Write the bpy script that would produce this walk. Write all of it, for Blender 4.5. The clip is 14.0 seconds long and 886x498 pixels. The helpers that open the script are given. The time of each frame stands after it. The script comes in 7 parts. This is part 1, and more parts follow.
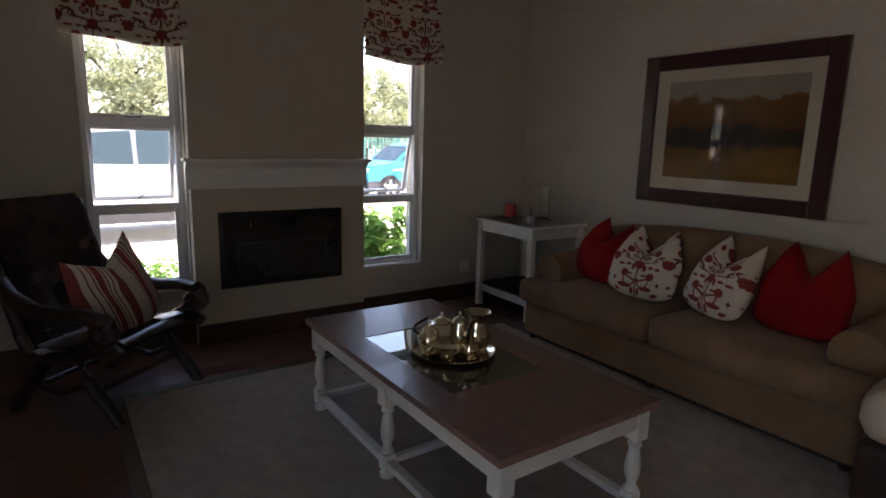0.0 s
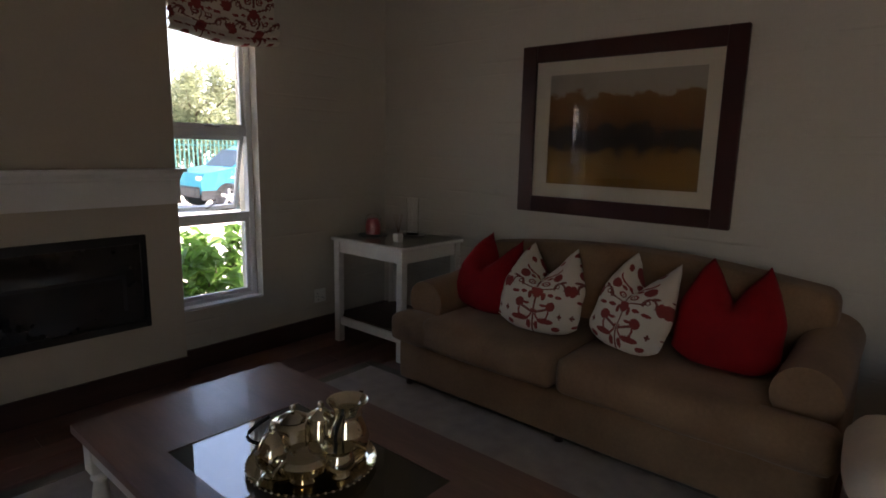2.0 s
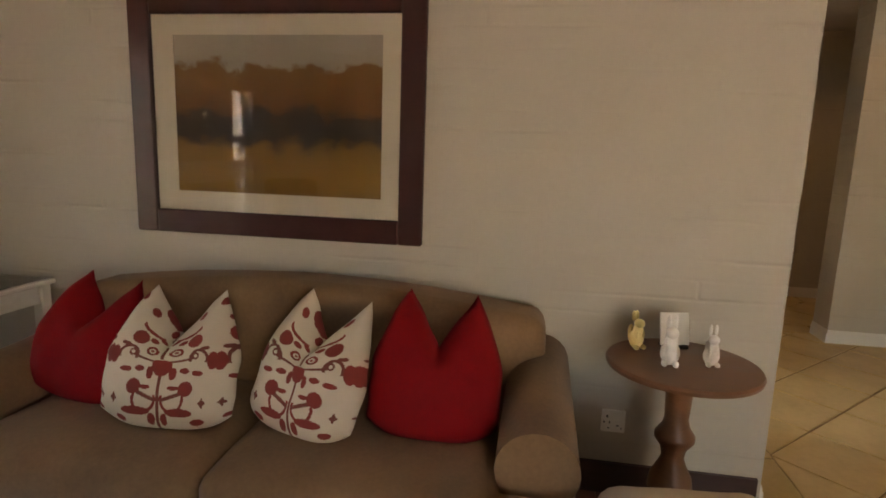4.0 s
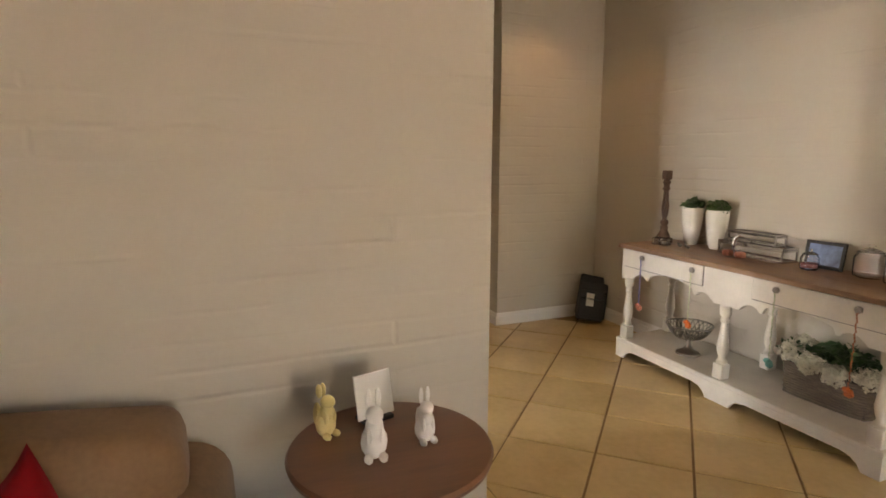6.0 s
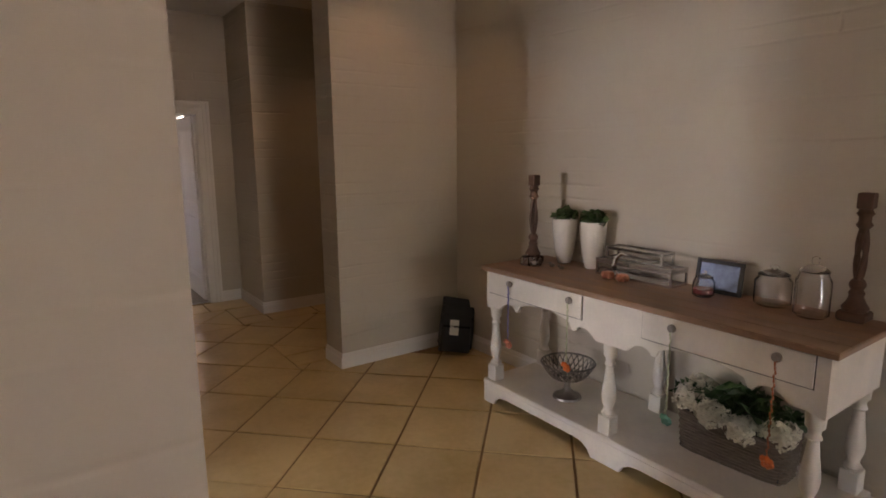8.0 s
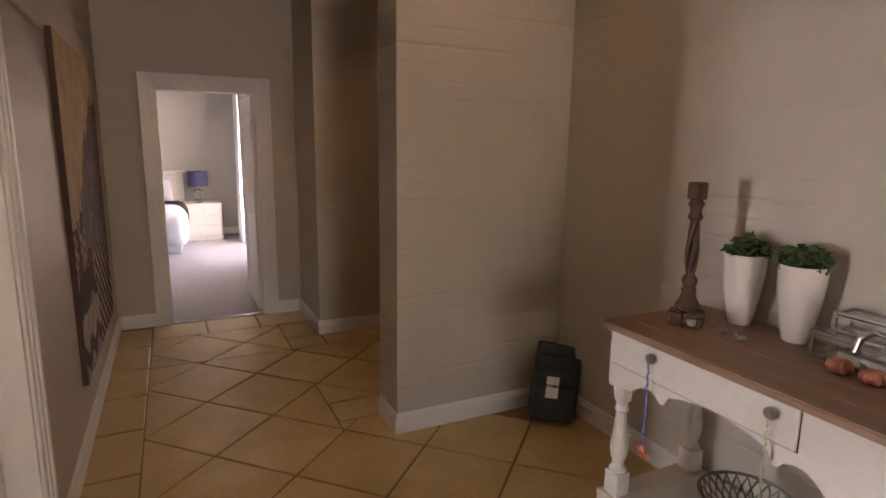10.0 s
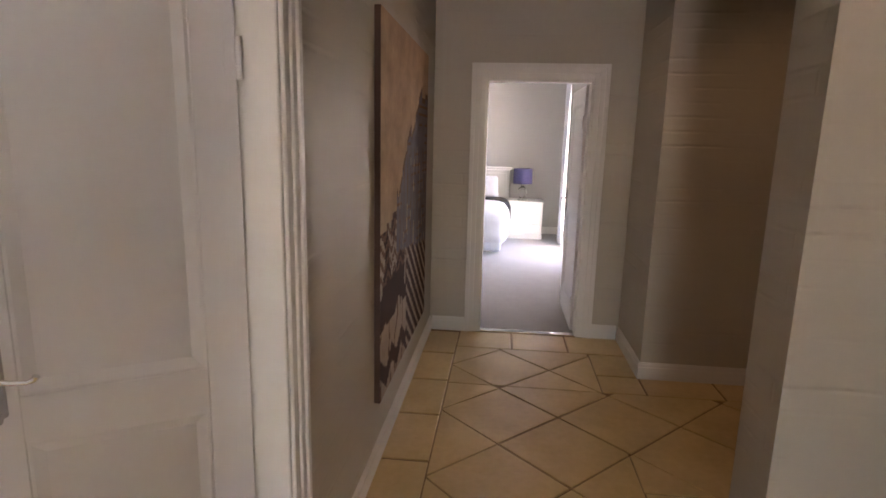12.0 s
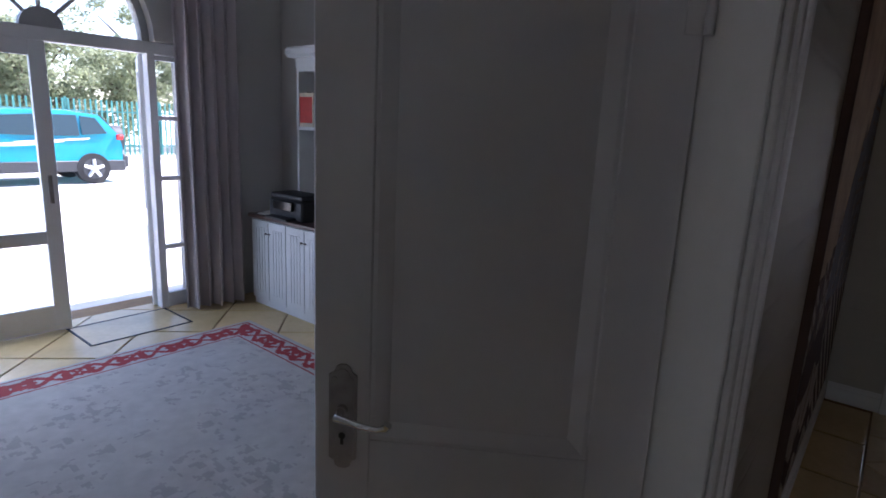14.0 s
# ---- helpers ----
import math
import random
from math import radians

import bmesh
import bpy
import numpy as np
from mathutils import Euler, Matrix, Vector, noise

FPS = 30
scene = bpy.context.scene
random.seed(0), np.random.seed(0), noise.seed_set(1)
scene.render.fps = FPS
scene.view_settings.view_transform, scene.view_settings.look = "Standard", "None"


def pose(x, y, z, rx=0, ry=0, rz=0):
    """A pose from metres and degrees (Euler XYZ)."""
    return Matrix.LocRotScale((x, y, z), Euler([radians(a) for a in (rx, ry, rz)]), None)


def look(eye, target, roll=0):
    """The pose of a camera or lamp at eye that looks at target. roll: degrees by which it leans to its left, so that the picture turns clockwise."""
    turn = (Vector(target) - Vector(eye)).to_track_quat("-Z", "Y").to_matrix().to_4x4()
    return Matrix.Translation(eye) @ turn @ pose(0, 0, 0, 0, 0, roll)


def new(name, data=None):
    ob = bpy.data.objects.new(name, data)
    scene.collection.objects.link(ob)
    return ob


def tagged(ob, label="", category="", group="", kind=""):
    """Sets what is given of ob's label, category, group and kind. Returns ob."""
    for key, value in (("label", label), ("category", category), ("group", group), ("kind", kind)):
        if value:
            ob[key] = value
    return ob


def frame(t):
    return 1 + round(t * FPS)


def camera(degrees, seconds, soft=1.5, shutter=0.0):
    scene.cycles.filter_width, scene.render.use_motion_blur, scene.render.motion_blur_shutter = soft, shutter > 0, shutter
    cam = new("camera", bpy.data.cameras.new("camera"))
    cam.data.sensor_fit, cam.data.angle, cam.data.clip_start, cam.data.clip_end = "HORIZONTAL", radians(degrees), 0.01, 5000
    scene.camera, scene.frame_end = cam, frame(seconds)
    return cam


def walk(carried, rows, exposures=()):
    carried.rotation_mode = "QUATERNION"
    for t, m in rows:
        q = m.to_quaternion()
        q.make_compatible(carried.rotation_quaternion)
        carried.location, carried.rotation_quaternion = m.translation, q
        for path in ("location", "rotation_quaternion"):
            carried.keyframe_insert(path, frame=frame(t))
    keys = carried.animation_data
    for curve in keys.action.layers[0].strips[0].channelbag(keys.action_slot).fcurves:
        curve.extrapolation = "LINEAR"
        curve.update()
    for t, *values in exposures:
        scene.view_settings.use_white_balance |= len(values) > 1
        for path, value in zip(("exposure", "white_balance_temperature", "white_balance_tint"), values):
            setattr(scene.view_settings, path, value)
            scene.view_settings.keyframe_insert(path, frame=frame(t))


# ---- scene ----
cam = camera(76.0, 14.0, soft=1.7)
PATH = [
    (0, (0.704, 0.617, 1.538), (1.819, 2.234, 1.164), 1.5),
    (0.5, (0.824, 0.848, 1.546), (1.938, 2.467, 1.173), 1.6),
    (1, (0.916, 1.063, 1.54), (2.068, 2.656, 1.174), 1.5),
    (1.5, (1.053, 1.229, 1.534), (2.359, 2.7, 1.174), 1.4),
    (2, (1.235, 1.347, 1.533), (2.733, 2.625, 1.182), 1.2),
    (2.2, (1.324, 1.36, 1.558), (2.884, 2.56, 1.204), 1.2),
    (4.3, (2.337, 1.692, 1.525), (4.302, 1.855, 1.188), 1.8),
    (4.5, (2.416, 1.667, 1.539), (4.386, 1.729, 1.199), 1.6),
    (5, (2.615, 1.611, 1.527), (4.579, 1.396, 1.215), 0.7),
    (5.5, (2.836, 1.591, 1.552), (4.747, 1.1, 1.227), 0.4),
    (6, (3.006, 1.522, 1.564), (4.824, 0.759, 1.234), 0.1),
    (6.5, (3.171, 1.352, 1.569), (4.906, 0.414, 1.236), -0.6),
    (7, (3.387, 1.185, 1.537), (5.033, 0.096, 1.211), -0.4),
    (7.2, (3.452, 1.109, 1.547), (5.07, -0.019, 1.216), -0.9),
    (9.3, (4.407, 0.285, 1.616), (6.035, -0.814, 1.245), 0.3),
    (9.5, (4.516, 0.208, 1.58), (6.192, -0.82, 1.217), 0.3),
    (10, (4.76, 0.139, 1.576), (6.534, -0.71, 1.214), 0.7),
    (10.5, (5.0, 0.067, 1.578), (6.864, -0.556, 1.209), 1.1),
    (11, (5.202, 0.016, 1.588), (7.135, -0.33, 1.208), 1.3),
    (11.5, (5.429, 0.035, 1.538), (7.392, -0.049, 1.169), 1.3),
    (12, (5.595, 0.063, 1.565), (7.547, 0.264, 1.178), 1.4),
    (12.5, (5.727, 0.08, 1.576), (7.618, 0.594, 1.18), 1.7),
    (13, (5.809, 0.13, 1.577), (7.593, 0.936, 1.168), 1.9),
    (13.5, (5.917, 0.292, 1.558), (7.589, 1.307, 1.141), 2.6),
    (14, (6.017, 0.445, 1.54), (7.543, 1.665, 1.113), 2.7),
]
EXPOSURES = [(0.0, 2.6, 7100, 24), (1.0, 2.95, 7200, 24), (1.5, 3.0, 7300, 24), (1.8, 2.75, 7350, 23), (2.2, 2.45, 7400, 23), (4.3, 4.5, 9800, 24), (5.0, 4.65, 9600, 24), (6.0, 4.6, 9200, 25), (6.5, 4.2, 9000, 26), (7.2, 3.7, 8700, 28), (9.3, 4.15, 8000, 36),
             (10.0, 4.08, 8300, 36), (11.0, 4.5, 8000, 32), (12.0, 4.45, 7300, 28), (13.0, 4.05, 6500, 26), (13.5, 3.6, 6200, 25), (13.7, 2.8, 5900, 24), (13.85, 2.25, 5800, 24), (14.0, 1.85, 5700, 24)]
walk(cam, [(t, look(eye, target, roll)) for t, eye, target, roll in PATH], EXPOSURES)

# ---- world, sun, lamps ----
SUN_UP, SUN_WAY = 54.0, 103.0          # elevation; compass turn the sun stands at
world = bpy.data.worlds.new("world")
scene.world = world
world.use_nodes = True
wn = world.node_tree.nodes
sky = wn.new("ShaderNodeTexSky")
sky.sky_type, sky.sun_disc = "NISHITA", False
sky.sun_elevation, sky.sun_rotation = radians(SUN_UP), radians(SUN_WAY)
world.node_tree.links.new(sky.outputs[0], wn["Background"].inputs[0])
wn["Background"].inputs[1].default_value = 0.15


def lamp(name, kind, m, power, color, **kw):
    data = bpy.data.lights.new(name, kind)
    data.energy, data.color = power, color
    for key, value in kw.items():
        if key == "size":
            data.size = value
        elif key == "size_y":
            data.shape, data.size_y = "RECTANGLE", value
        elif key == "angle":
            data.angle = radians(value)
        elif key == "spot":
            data.spot_size = radians(value)
        elif key == "blend":
            data.spot_blend = value
        elif key == "radius":
            data.shadow_soft_size = value
    ob = new(name, data)
    ob.matrix_world = m
    return ob


sun_dir = Vector((math.sin(radians(SUN_WAY)) * math.cos(radians(SUN_UP)), math.cos(radians(SUN_WAY)) * math.cos(radians(SUN_UP)), math.sin(radians(SUN_UP))))
lamp("sun", "SUN", look(sun_dir * 50, (0, 0, 0)), 5.0, (1.0, 0.95, 0.87), angle=0.5)
WARM = (1.0, 0.66, 0.36)
# daylight in the openings
lamp("daylight_entrance", "AREA", look((6.72, 5.02, 1.1), (6.1, -1.5, 0.8)), 8.8, (0.70, 0.85, 1.0), size=0.44, size_y=1.9)
lamp("daylight_bedroom", "AREA", look((13.4, -1.2, 1.25), (13.4, 3, 0.6)), 0.65, (0.42, 0.70, 1.0), size=1.6, size_y=2.0)
# recessed ceiling downlights
DOWNLIGHTS = [(7.03, -1.22), (5.1, -0.3), (8.8, -0.2), (3.2, -0.5), (8.45, -1.6)]
for dx, dy in DOWNLIGHTS:
    lamp("downlight_lamp", "SPOT", pose(dx, dy, 2.97), 0.46, WARM, spot=115, blend=0.6, radius=0.04)

# ---- materials ----
def mat(name, col, rough=0.6, metal=0.0, var=0.12, scale=6.0, fine=60.0, bump=0.15, dist=0.002, rvar=0.1, hue=None, stretch=(1, 1, 1), coat=0.0, spec=0.5, sheen=0.0, island=0.0):
    """A plain surface with variation of colour and gloss at two scales, and fine relief."""
    m = bpy.data.materials.new(name)
    m.use_nodes = True
    nt = m.node_tree
    n, ln = nt.nodes, nt.links
    b = n["Principled BSDF"]
    tc = n.new("ShaderNodeTexCoord")
    mp = n.new("ShaderNodeMapping")
    mp.inputs["Scale"].default_value = stretch
    ln.new(tc.outputs["Object"], mp.inputs[0])
    big, small = n.new("ShaderNodeTexNoise"), n.new("ShaderNodeTexNoise")
    big.inputs["Scale"].default_value, big.inputs["Detail"].default_value = scale, 4
    small.inputs["Scale"].default_value, small.inputs["Detail"].default_value = fine, 3
    ln.new(mp.outputs[0], big.inputs[0])
    ln.new(mp.outputs[0], small.inputs[0])
    add = n.new("ShaderNodeMath")
    add.operation = "MULTIPLY_ADD"
    add.inputs[1].default_value = 0.4
    ln.new(small.outputs[0], add.inputs[0])
    ln.new(big.outputs[0], add.inputs[2])
    last = add.outputs[0]
    if island:
        oi = n.new("ShaderNodeObjectInfo")
        isl = n.new("ShaderNodeMath")
        isl.operation = "MULTIPLY_ADD"
        isl.inputs[1].default_value = island
        ln.new(oi.outputs["Random"], isl.inputs[0])
        ln.new(last, isl.inputs[2])
        last = isl.outputs[0]
    ramp = n.new("ShaderNodeValToRGB")
    mid = 0.7 + island / 2
    ramp.color_ramp.elements[0].position, ramp.color_ramp.elements[1].position = max(0, mid - 0.35 - island / 2), min(1, mid + 0.35)
    dark = [c * (1 - var) for c in col]
    light = [min(1, c * (1 + var)) for c in (hue or col)]
    ramp.color_ramp.elements[0].color, ramp.color_ramp.elements[1].color = (*dark, 1), (*light, 1)
    ln.new(last, ramp.inputs[0])
    ln.new(ramp.outputs[0], b.inputs["Base Color"])
    mr = n.new("ShaderNodeMapRange")
    mr.inputs["From Min"].default_value, mr.inputs["From Max"].default_value = 0.35, 1.05
    lo, hi = max(0.02, rough - rvar), min(1, rough + rvar)
    if lo < 0.28 < hi:
        lo, hi = (0.29, hi + 0.02) if rough >= 0.28 else (lo, 0.265)
    mr.inputs["To Min"].default_value, mr.inputs["To Max"].default_value = lo, hi
    ln.new(add.outputs[0], mr.inputs[0])
    ln.new(mr.outputs[0], b.inputs["Roughness"])
    b.inputs["Metallic"].default_value = metal
    b.inputs["Coat Weight"].default_value = coat
    b.inputs["Specular IOR Level"].default_value = spec
    b.inputs["Sheen Weight"].default_value = sheen
    if bump:
        bp = n.new("ShaderNodeBump")
        bp.inputs["Strength"].default_value, bp.inputs["Distance"].default_value = bump, dist
        ln.new(add.outputs[0], bp.inputs["Height"])
        ln.new(bp.outputs[0], b.inputs["Normal"])
    return m


def brick_paint(name, col, strength=0.6):
    """Painted, bagged brickwork: faint uneven courses under thick matt paint."""
    m = mat(name, col, rough=0.62, var=0.05, scale=1.3, fine=30, bump=0.0)
    nt = m.node_tree
    n, ln = nt.nodes, nt.links
    b = n["Principled BSDF"]
    tc = n.new("ShaderNodeTexCoord")
    sp, cb, ad = n.new("ShaderNodeSeparateXYZ"), n.new("ShaderNodeCombineXYZ"), n.new("ShaderNodeMath")
    ln.new(tc.outputs["Object"], sp.inputs[0])
    ln.new(sp.outputs[0], ad.inputs[0])
    ln.new(sp.outputs[1], ad.inputs[1])
    wob = n.new("ShaderNodeTexNoise")
    wob.inputs["Scale"].default_value, wob.inputs["Detail"].default_value = 3.5, 3
    ln.new(tc.outputs["Object"], wob.inputs[0])
    wz = n.new("ShaderNodeMath")
    wz.operation = "MULTIPLY_ADD"
    wz.inputs[1].default_value = 0.022
    ln.new(wob.outputs[0], wz.inputs[0])
    ln.new(sp.outputs[2], wz.inputs[2])
    ln.new(ad.outputs[0], cb.inputs[0])
    ln.new(wz.outputs[0], cb.inputs[1])
    br = n.new("ShaderNodeTexBrick")
    br.inputs["Scale"].default_value = 1.0
    br.inputs["Brick Width"].default_value, br.inputs["Row Height"].default_value = 1.9, 0.0865
    br.inputs["Mortar Size"].default_value, br.inputs["Mortar Smooth"].default_value = 0.014, 1.0
    br.inputs["Color1"].default_value, br.inputs["Color2"].default_value, br.inputs["Mortar"].default_value = (1, 1, 1, 1), (0.9, 0.9, 0.9, 1), (0.6, 0.6, 0.6, 1)
    ln.new(cb.outputs[0], br.inputs[0])
    lump, patch = n.new("ShaderNodeTexNoise"), n.new("ShaderNodeTexNoise")
    lump.inputs["Scale"].default_value, lump.inputs["Detail"].default_value = 5, 5
    patch.inputs["Scale"].default_value, patch.inputs["Detail"].default_value = 1.0, 3
    for node, sc in ((lump, (0.8, 0.8, 1.5)), (patch, (1.5, 1.5, 7.0))):
        mp = n.new("ShaderNodeMapping")
        mp.inputs["Scale"].default_value = sc
        ln.new(tc.outputs["Object"], mp.inputs[0])
        ln.new(mp.outputs[0], node.inputs[0])
    pr = n.new("ShaderNodeMapRange")
    pr.inputs["From Min"].default_value, pr.inputs["From Max"].default_value = 0.46, 0.68
    ln.new(patch.outputs[0], pr.inputs[0])
    dip = n.new("ShaderNodeMath")
    dip.operation = "SUBTRACT"
    dip.inputs[0].default_value = 1.0
    ln.new(br.outputs["Color"], dip.inputs[1])
    mul = n.new("ShaderNodeMath")
    mul.operation = "MULTIPLY"
    ln.new(dip.outputs[0], mul.inputs[0])
    ln.new(pr.outputs[0], mul.inputs[1])
    tot = n.new("ShaderNodeMath")
    tot.operation = "MULTIPLY_ADD"
    tot.inputs[1].default_value = -2.6
    ln.new(mul.outputs[0], tot.inputs[0])
    ln.new(lump.outputs[0], tot.inputs[2])
    bp = n.new("ShaderNodeBump")
    bp.inputs["Strength"].default_value, bp.inputs["Distance"].default_value = strength, 0.009
    ln.new(tot.outputs[0], bp.inputs["Height"])
    ln.new(bp.outputs[0], b.inputs["Normal"])
    return m


def glass_mat(name, col=(1, 1, 1), rough=0.0, ior=1.45):
    m = bpy.data.materials.new(name)
    m.use_nodes = True
    b = m.node_tree.nodes["Principled BSDF"]
    b.inputs["Base Color"].default_value = (*col, 1)
    b.inputs["Roughness"].default_value, b.inputs["IOR"].default_value = rough, ior
    b.inputs["Transmission Weight"].default_value = 1.0
    return m


def leafy(m, share=0.45):
    """Lets a leaf pass part of the light that falls on its other side."""
    nt = m.node_tree
    b = nt.nodes["Principled BSDF"]
    tr, mx = nt.nodes.new("ShaderNodeBsdfTranslucent"), nt.nodes.new("ShaderNodeMixShader")
    nt.links.new(b.inputs["Base Color"].links[0].from_socket, tr.inputs[0])
    mx.inputs[0].default_value = share
    nt.links.new(b.outputs[0], mx.inputs[1])
    nt.links.new(tr.outputs[0], mx.inputs[2])
    nt.links.new(mx.outputs[0], nt.nodes["Material Output"].inputs[0])
    return m


WALL = brick_paint("painted_brick_stone", (0.50, 0.455, 0.375), 0.48)
WALL_R2 = mat("painted_plaster_grey", (0.55, 0.53, 0.50), rough=0.7, var=0.04, scale=1.5, fine=40, bump=0.2)
WALL_BED = mat("painted_plaster_bedroom", (0.43, 0.42, 0.39), rough=0.7, var=0.04, scale=1.5, fine=40, bump=0.2)
PLASTER = mat("fire_surround_plaster", (0.50, 0.43, 0.335), rough=0.7, var=0.06, scale=3, fine=50, bump=0.25)
CEILING = mat("ceiling_paint", (0.72, 0.70, 0.66), rough=0.8, var=0.03, scale=2, fine=60, bump=0.1)
WHITE = mat("white_gloss_paint", (0.78, 0.76, 0.72), rough=0.38, var=0.04, scale=3, fine=35, bump=0.1)
WHITE_FRAME = mat("white_window_enamel", (0.8, 0.8, 0.8), rough=0.35, var=0.04, scale=5, fine=40, bump=0.08)
CREAM_PAINT = mat("worn_cream_paint", (0.72, 0.69, 0.62), rough=0.5, var=0.1, scale=7, fine=55, bump=0.25)
DOOR_PAINT = mat("door_white_paint", (0.74, 0.72, 0.72), rough=0.42, var=0.03, scale=2.5, fine=45, bump=0.12)
WOOD_FLOOR = mat("dark_red_laminate", (0.14, 0.06, 0.042), rough=0.3, var=0.35, scale=5, fine=45, bump=0.12, stretch=(0.25, 4, 4), island=0.25)
SKIRT_WOOD = mat("dark_skirting_wood", (0.06, 0.028, 0.022), rough=0.4, var=0.25, scale=8, fine=60, stretch=(0.4, 0.4, 3))
TILE = mat("ochre_floor_tile", (0.55, 0.375, 0.145), rough=0.32, rvar=0.03, var=0.14, scale=3.2, fine=26, bump=0.12, island=0.22, hue=(0.61, 0.46, 0.235))
GROUT = mat("brown_grout", (0.27, 0.17, 0.08), rough=0.9, var=0.25, scale=9, fine=90, bump=0.4)
CARPET = mat("beige_carpet", (0.24, 0.215, 0.20), rough=0.95, var=0.12, scale=6, fine=240, bump=0.8, dist=0.004, sheen=0.3)
OAK = mat("brown_table_wood", (0.20, 0.088, 0.045), rough=0.42, var=0.3, scale=4, fine=40, bump=0.15, stretch=(3, 0.35, 3), coat=0.15)
TABLE_WOOD = mat("coffee_table_wood", (0.235, 0.135, 0.10), rough=0.36, var=0.34, scale=4, fine=40, bump=0.15, stretch=(3, 0.35, 3), coat=0.2)
CONSOLE_WOOD = mat("console_top_wood", (0.255, 0.155, 0.10), rough=0.45, var=0.38, scale=5, fine=45, bump=0.2, stretch=(0.3, 4, 4), island=0.18)
SISAL = mat("sisal_rug", (0.39, 0.345, 0.295), rough=0.95, var=0.2, scale=10, fine=220, bump=0.9, dist=0.005)
SISAL_EDGE = mat("sisal_rug_binding", (0.16, 0.14, 0.11), rough=0.9, var=0.15, scale=20, fine=200, bump=0.5)
SUEDE = mat("tan_suede", (0.25, 0.148, 0.08), rough=0.9, var=0.28, scale=3.5, fine=60, bump=0.25, sheen=0.12, spec=0.2, dist=0.004)
RED = mat("red_linen", (0.25, 0.007, 0.010), rough=0.9, var=0.14, scale=8, fine=260, bump=0.4, spec=0.2)
LEATHER = mat("dark_brown_leather", (0.026, 0.012, 0.013), rough=0.23, var=0.25, scale=6, fine=90, bump=0.35, coat=0.1)
DARK_WOOD = mat("dark_turned_wood", (0.045, 0.022, 0.016), rough=0.35, var=0.35, scale=8, fine=50, bump=0.2, stretch=(2, 2, 0.5))
FRAME_WOOD = mat("mahogany_frame", (0.048, 0.012, 0.010), rough=0.32, var=0.25, scale=6, fine=60, bump=0.12, coat=0.2)
MAT_BOARD = mat("cream_mount_board", (0.78, 0.70, 0.56), rough=0.85, var=0.03, scale=4, fine=150)
SILVER = mat("polished_silver", (0.70, 0.62, 0.46), rough=0.1, metal=1.0, var=0.2, scale=22, fine=70, bump=0.35, rvar=0.06)
CHROME = mat("chrome", (0.75, 0.75, 0.74), rough=0.15, metal=1.0, var=0.05, bump=0.0)
PEWTER = mat("aged_pewter", (0.30, 0.28, 0.26), rough=0.4, metal=1.0, var=0.25, scale=20, fine=90, bump=0.3)
NICKEL = mat("worn_nickel", (0.36, 0.33, 0.32), rough=0.36, metal=0.85, var=0.2, scale=25, fine=90, bump=0.25)
BLACK = mat("black_gloss", (0.008, 0.008, 0.009), rough=0.18, var=0.2, scale=6, fine=60, bump=0.03)
BLACK_MATT = mat("black_matt", (0.014, 0.013, 0.013), rough=0.55, var=0.25, scale=9, fine=80)
CERAMIC = mat("white_glazed_ceramic", (0.78, 0.75, 0.68), rough=0.22, var=0.05, scale=8, fine=40, bump=0.05, coat=0.3)
PLASTIC_W = mat("white_plastic", (0.75, 0.73, 0.68), rough=0.4, var=0.03, scale=9, fine=60, bump=0.03)
GLASS = glass_mat("clear_glass")
PANE = glass_mat("window_glass")
TABLE_GLASS = glass_mat("table_plate_glass", (0.75, 0.78, 0.72), ior=1.75)

# ---- building helpers ----
def box(bm, x0, x1, y0, y1, z0, z1, bev=0.0, seg=1):
    vs = [bm.verts.new((x, y, z)) for x in (x0, x1) for y in (y0, y1) for z in (z0, z1)]
    fs = [bm.faces.new([vs[i] for i in q]) for q in ((0, 1, 3, 2), (4, 6, 7, 5), (0, 4, 5, 1), (2, 3, 7, 6), (0, 2, 6, 4), (1, 5, 7, 3))]
    if bev:
        edges = list({e for f in fs for e in f.edges})
        bmesh.ops.bevel(bm, geom=edges, offset=bev, segments=seg, affect="EDGES", profile=0.5)
    return bm


def lathe(bm, prof, seg=20, at=(0, 0, 0), squash=(1, 1)):
    rings = []
    for r, z in prof:
        if r < 1e-5:
            rings.append([bm.verts.new((at[0], at[1], at[2] + z))])
        else:
            rings.append([bm.verts.new((at[0] + squash[0] * r * math.cos(2 * math.pi * i / seg), at[1] + squash[1] * r * math.sin(2 * math.pi * i / seg), at[2] + z)) for i in range(seg)])
    for a, b in zip(rings, rings[1:]):
        for i in range(seg):
            j = (i + 1) % seg
            if len(a) == 1 and len(b) > 1:
                bm.faces.new((a[0], b[j], b[i])[::-1])
            elif len(b) == 1 and len(a) > 1:
                bm.faces.new((a[i], a[j], b[0]))
            elif len(a) > 1:
                bm.faces.new((a[i], a[j], b[j], b[i]))
    for ring, flip in ((rings[0], True), (rings[-1], False)):
        if len(ring) > 1:
            bm.faces.new(ring[::-1] if flip else ring)
    return bm


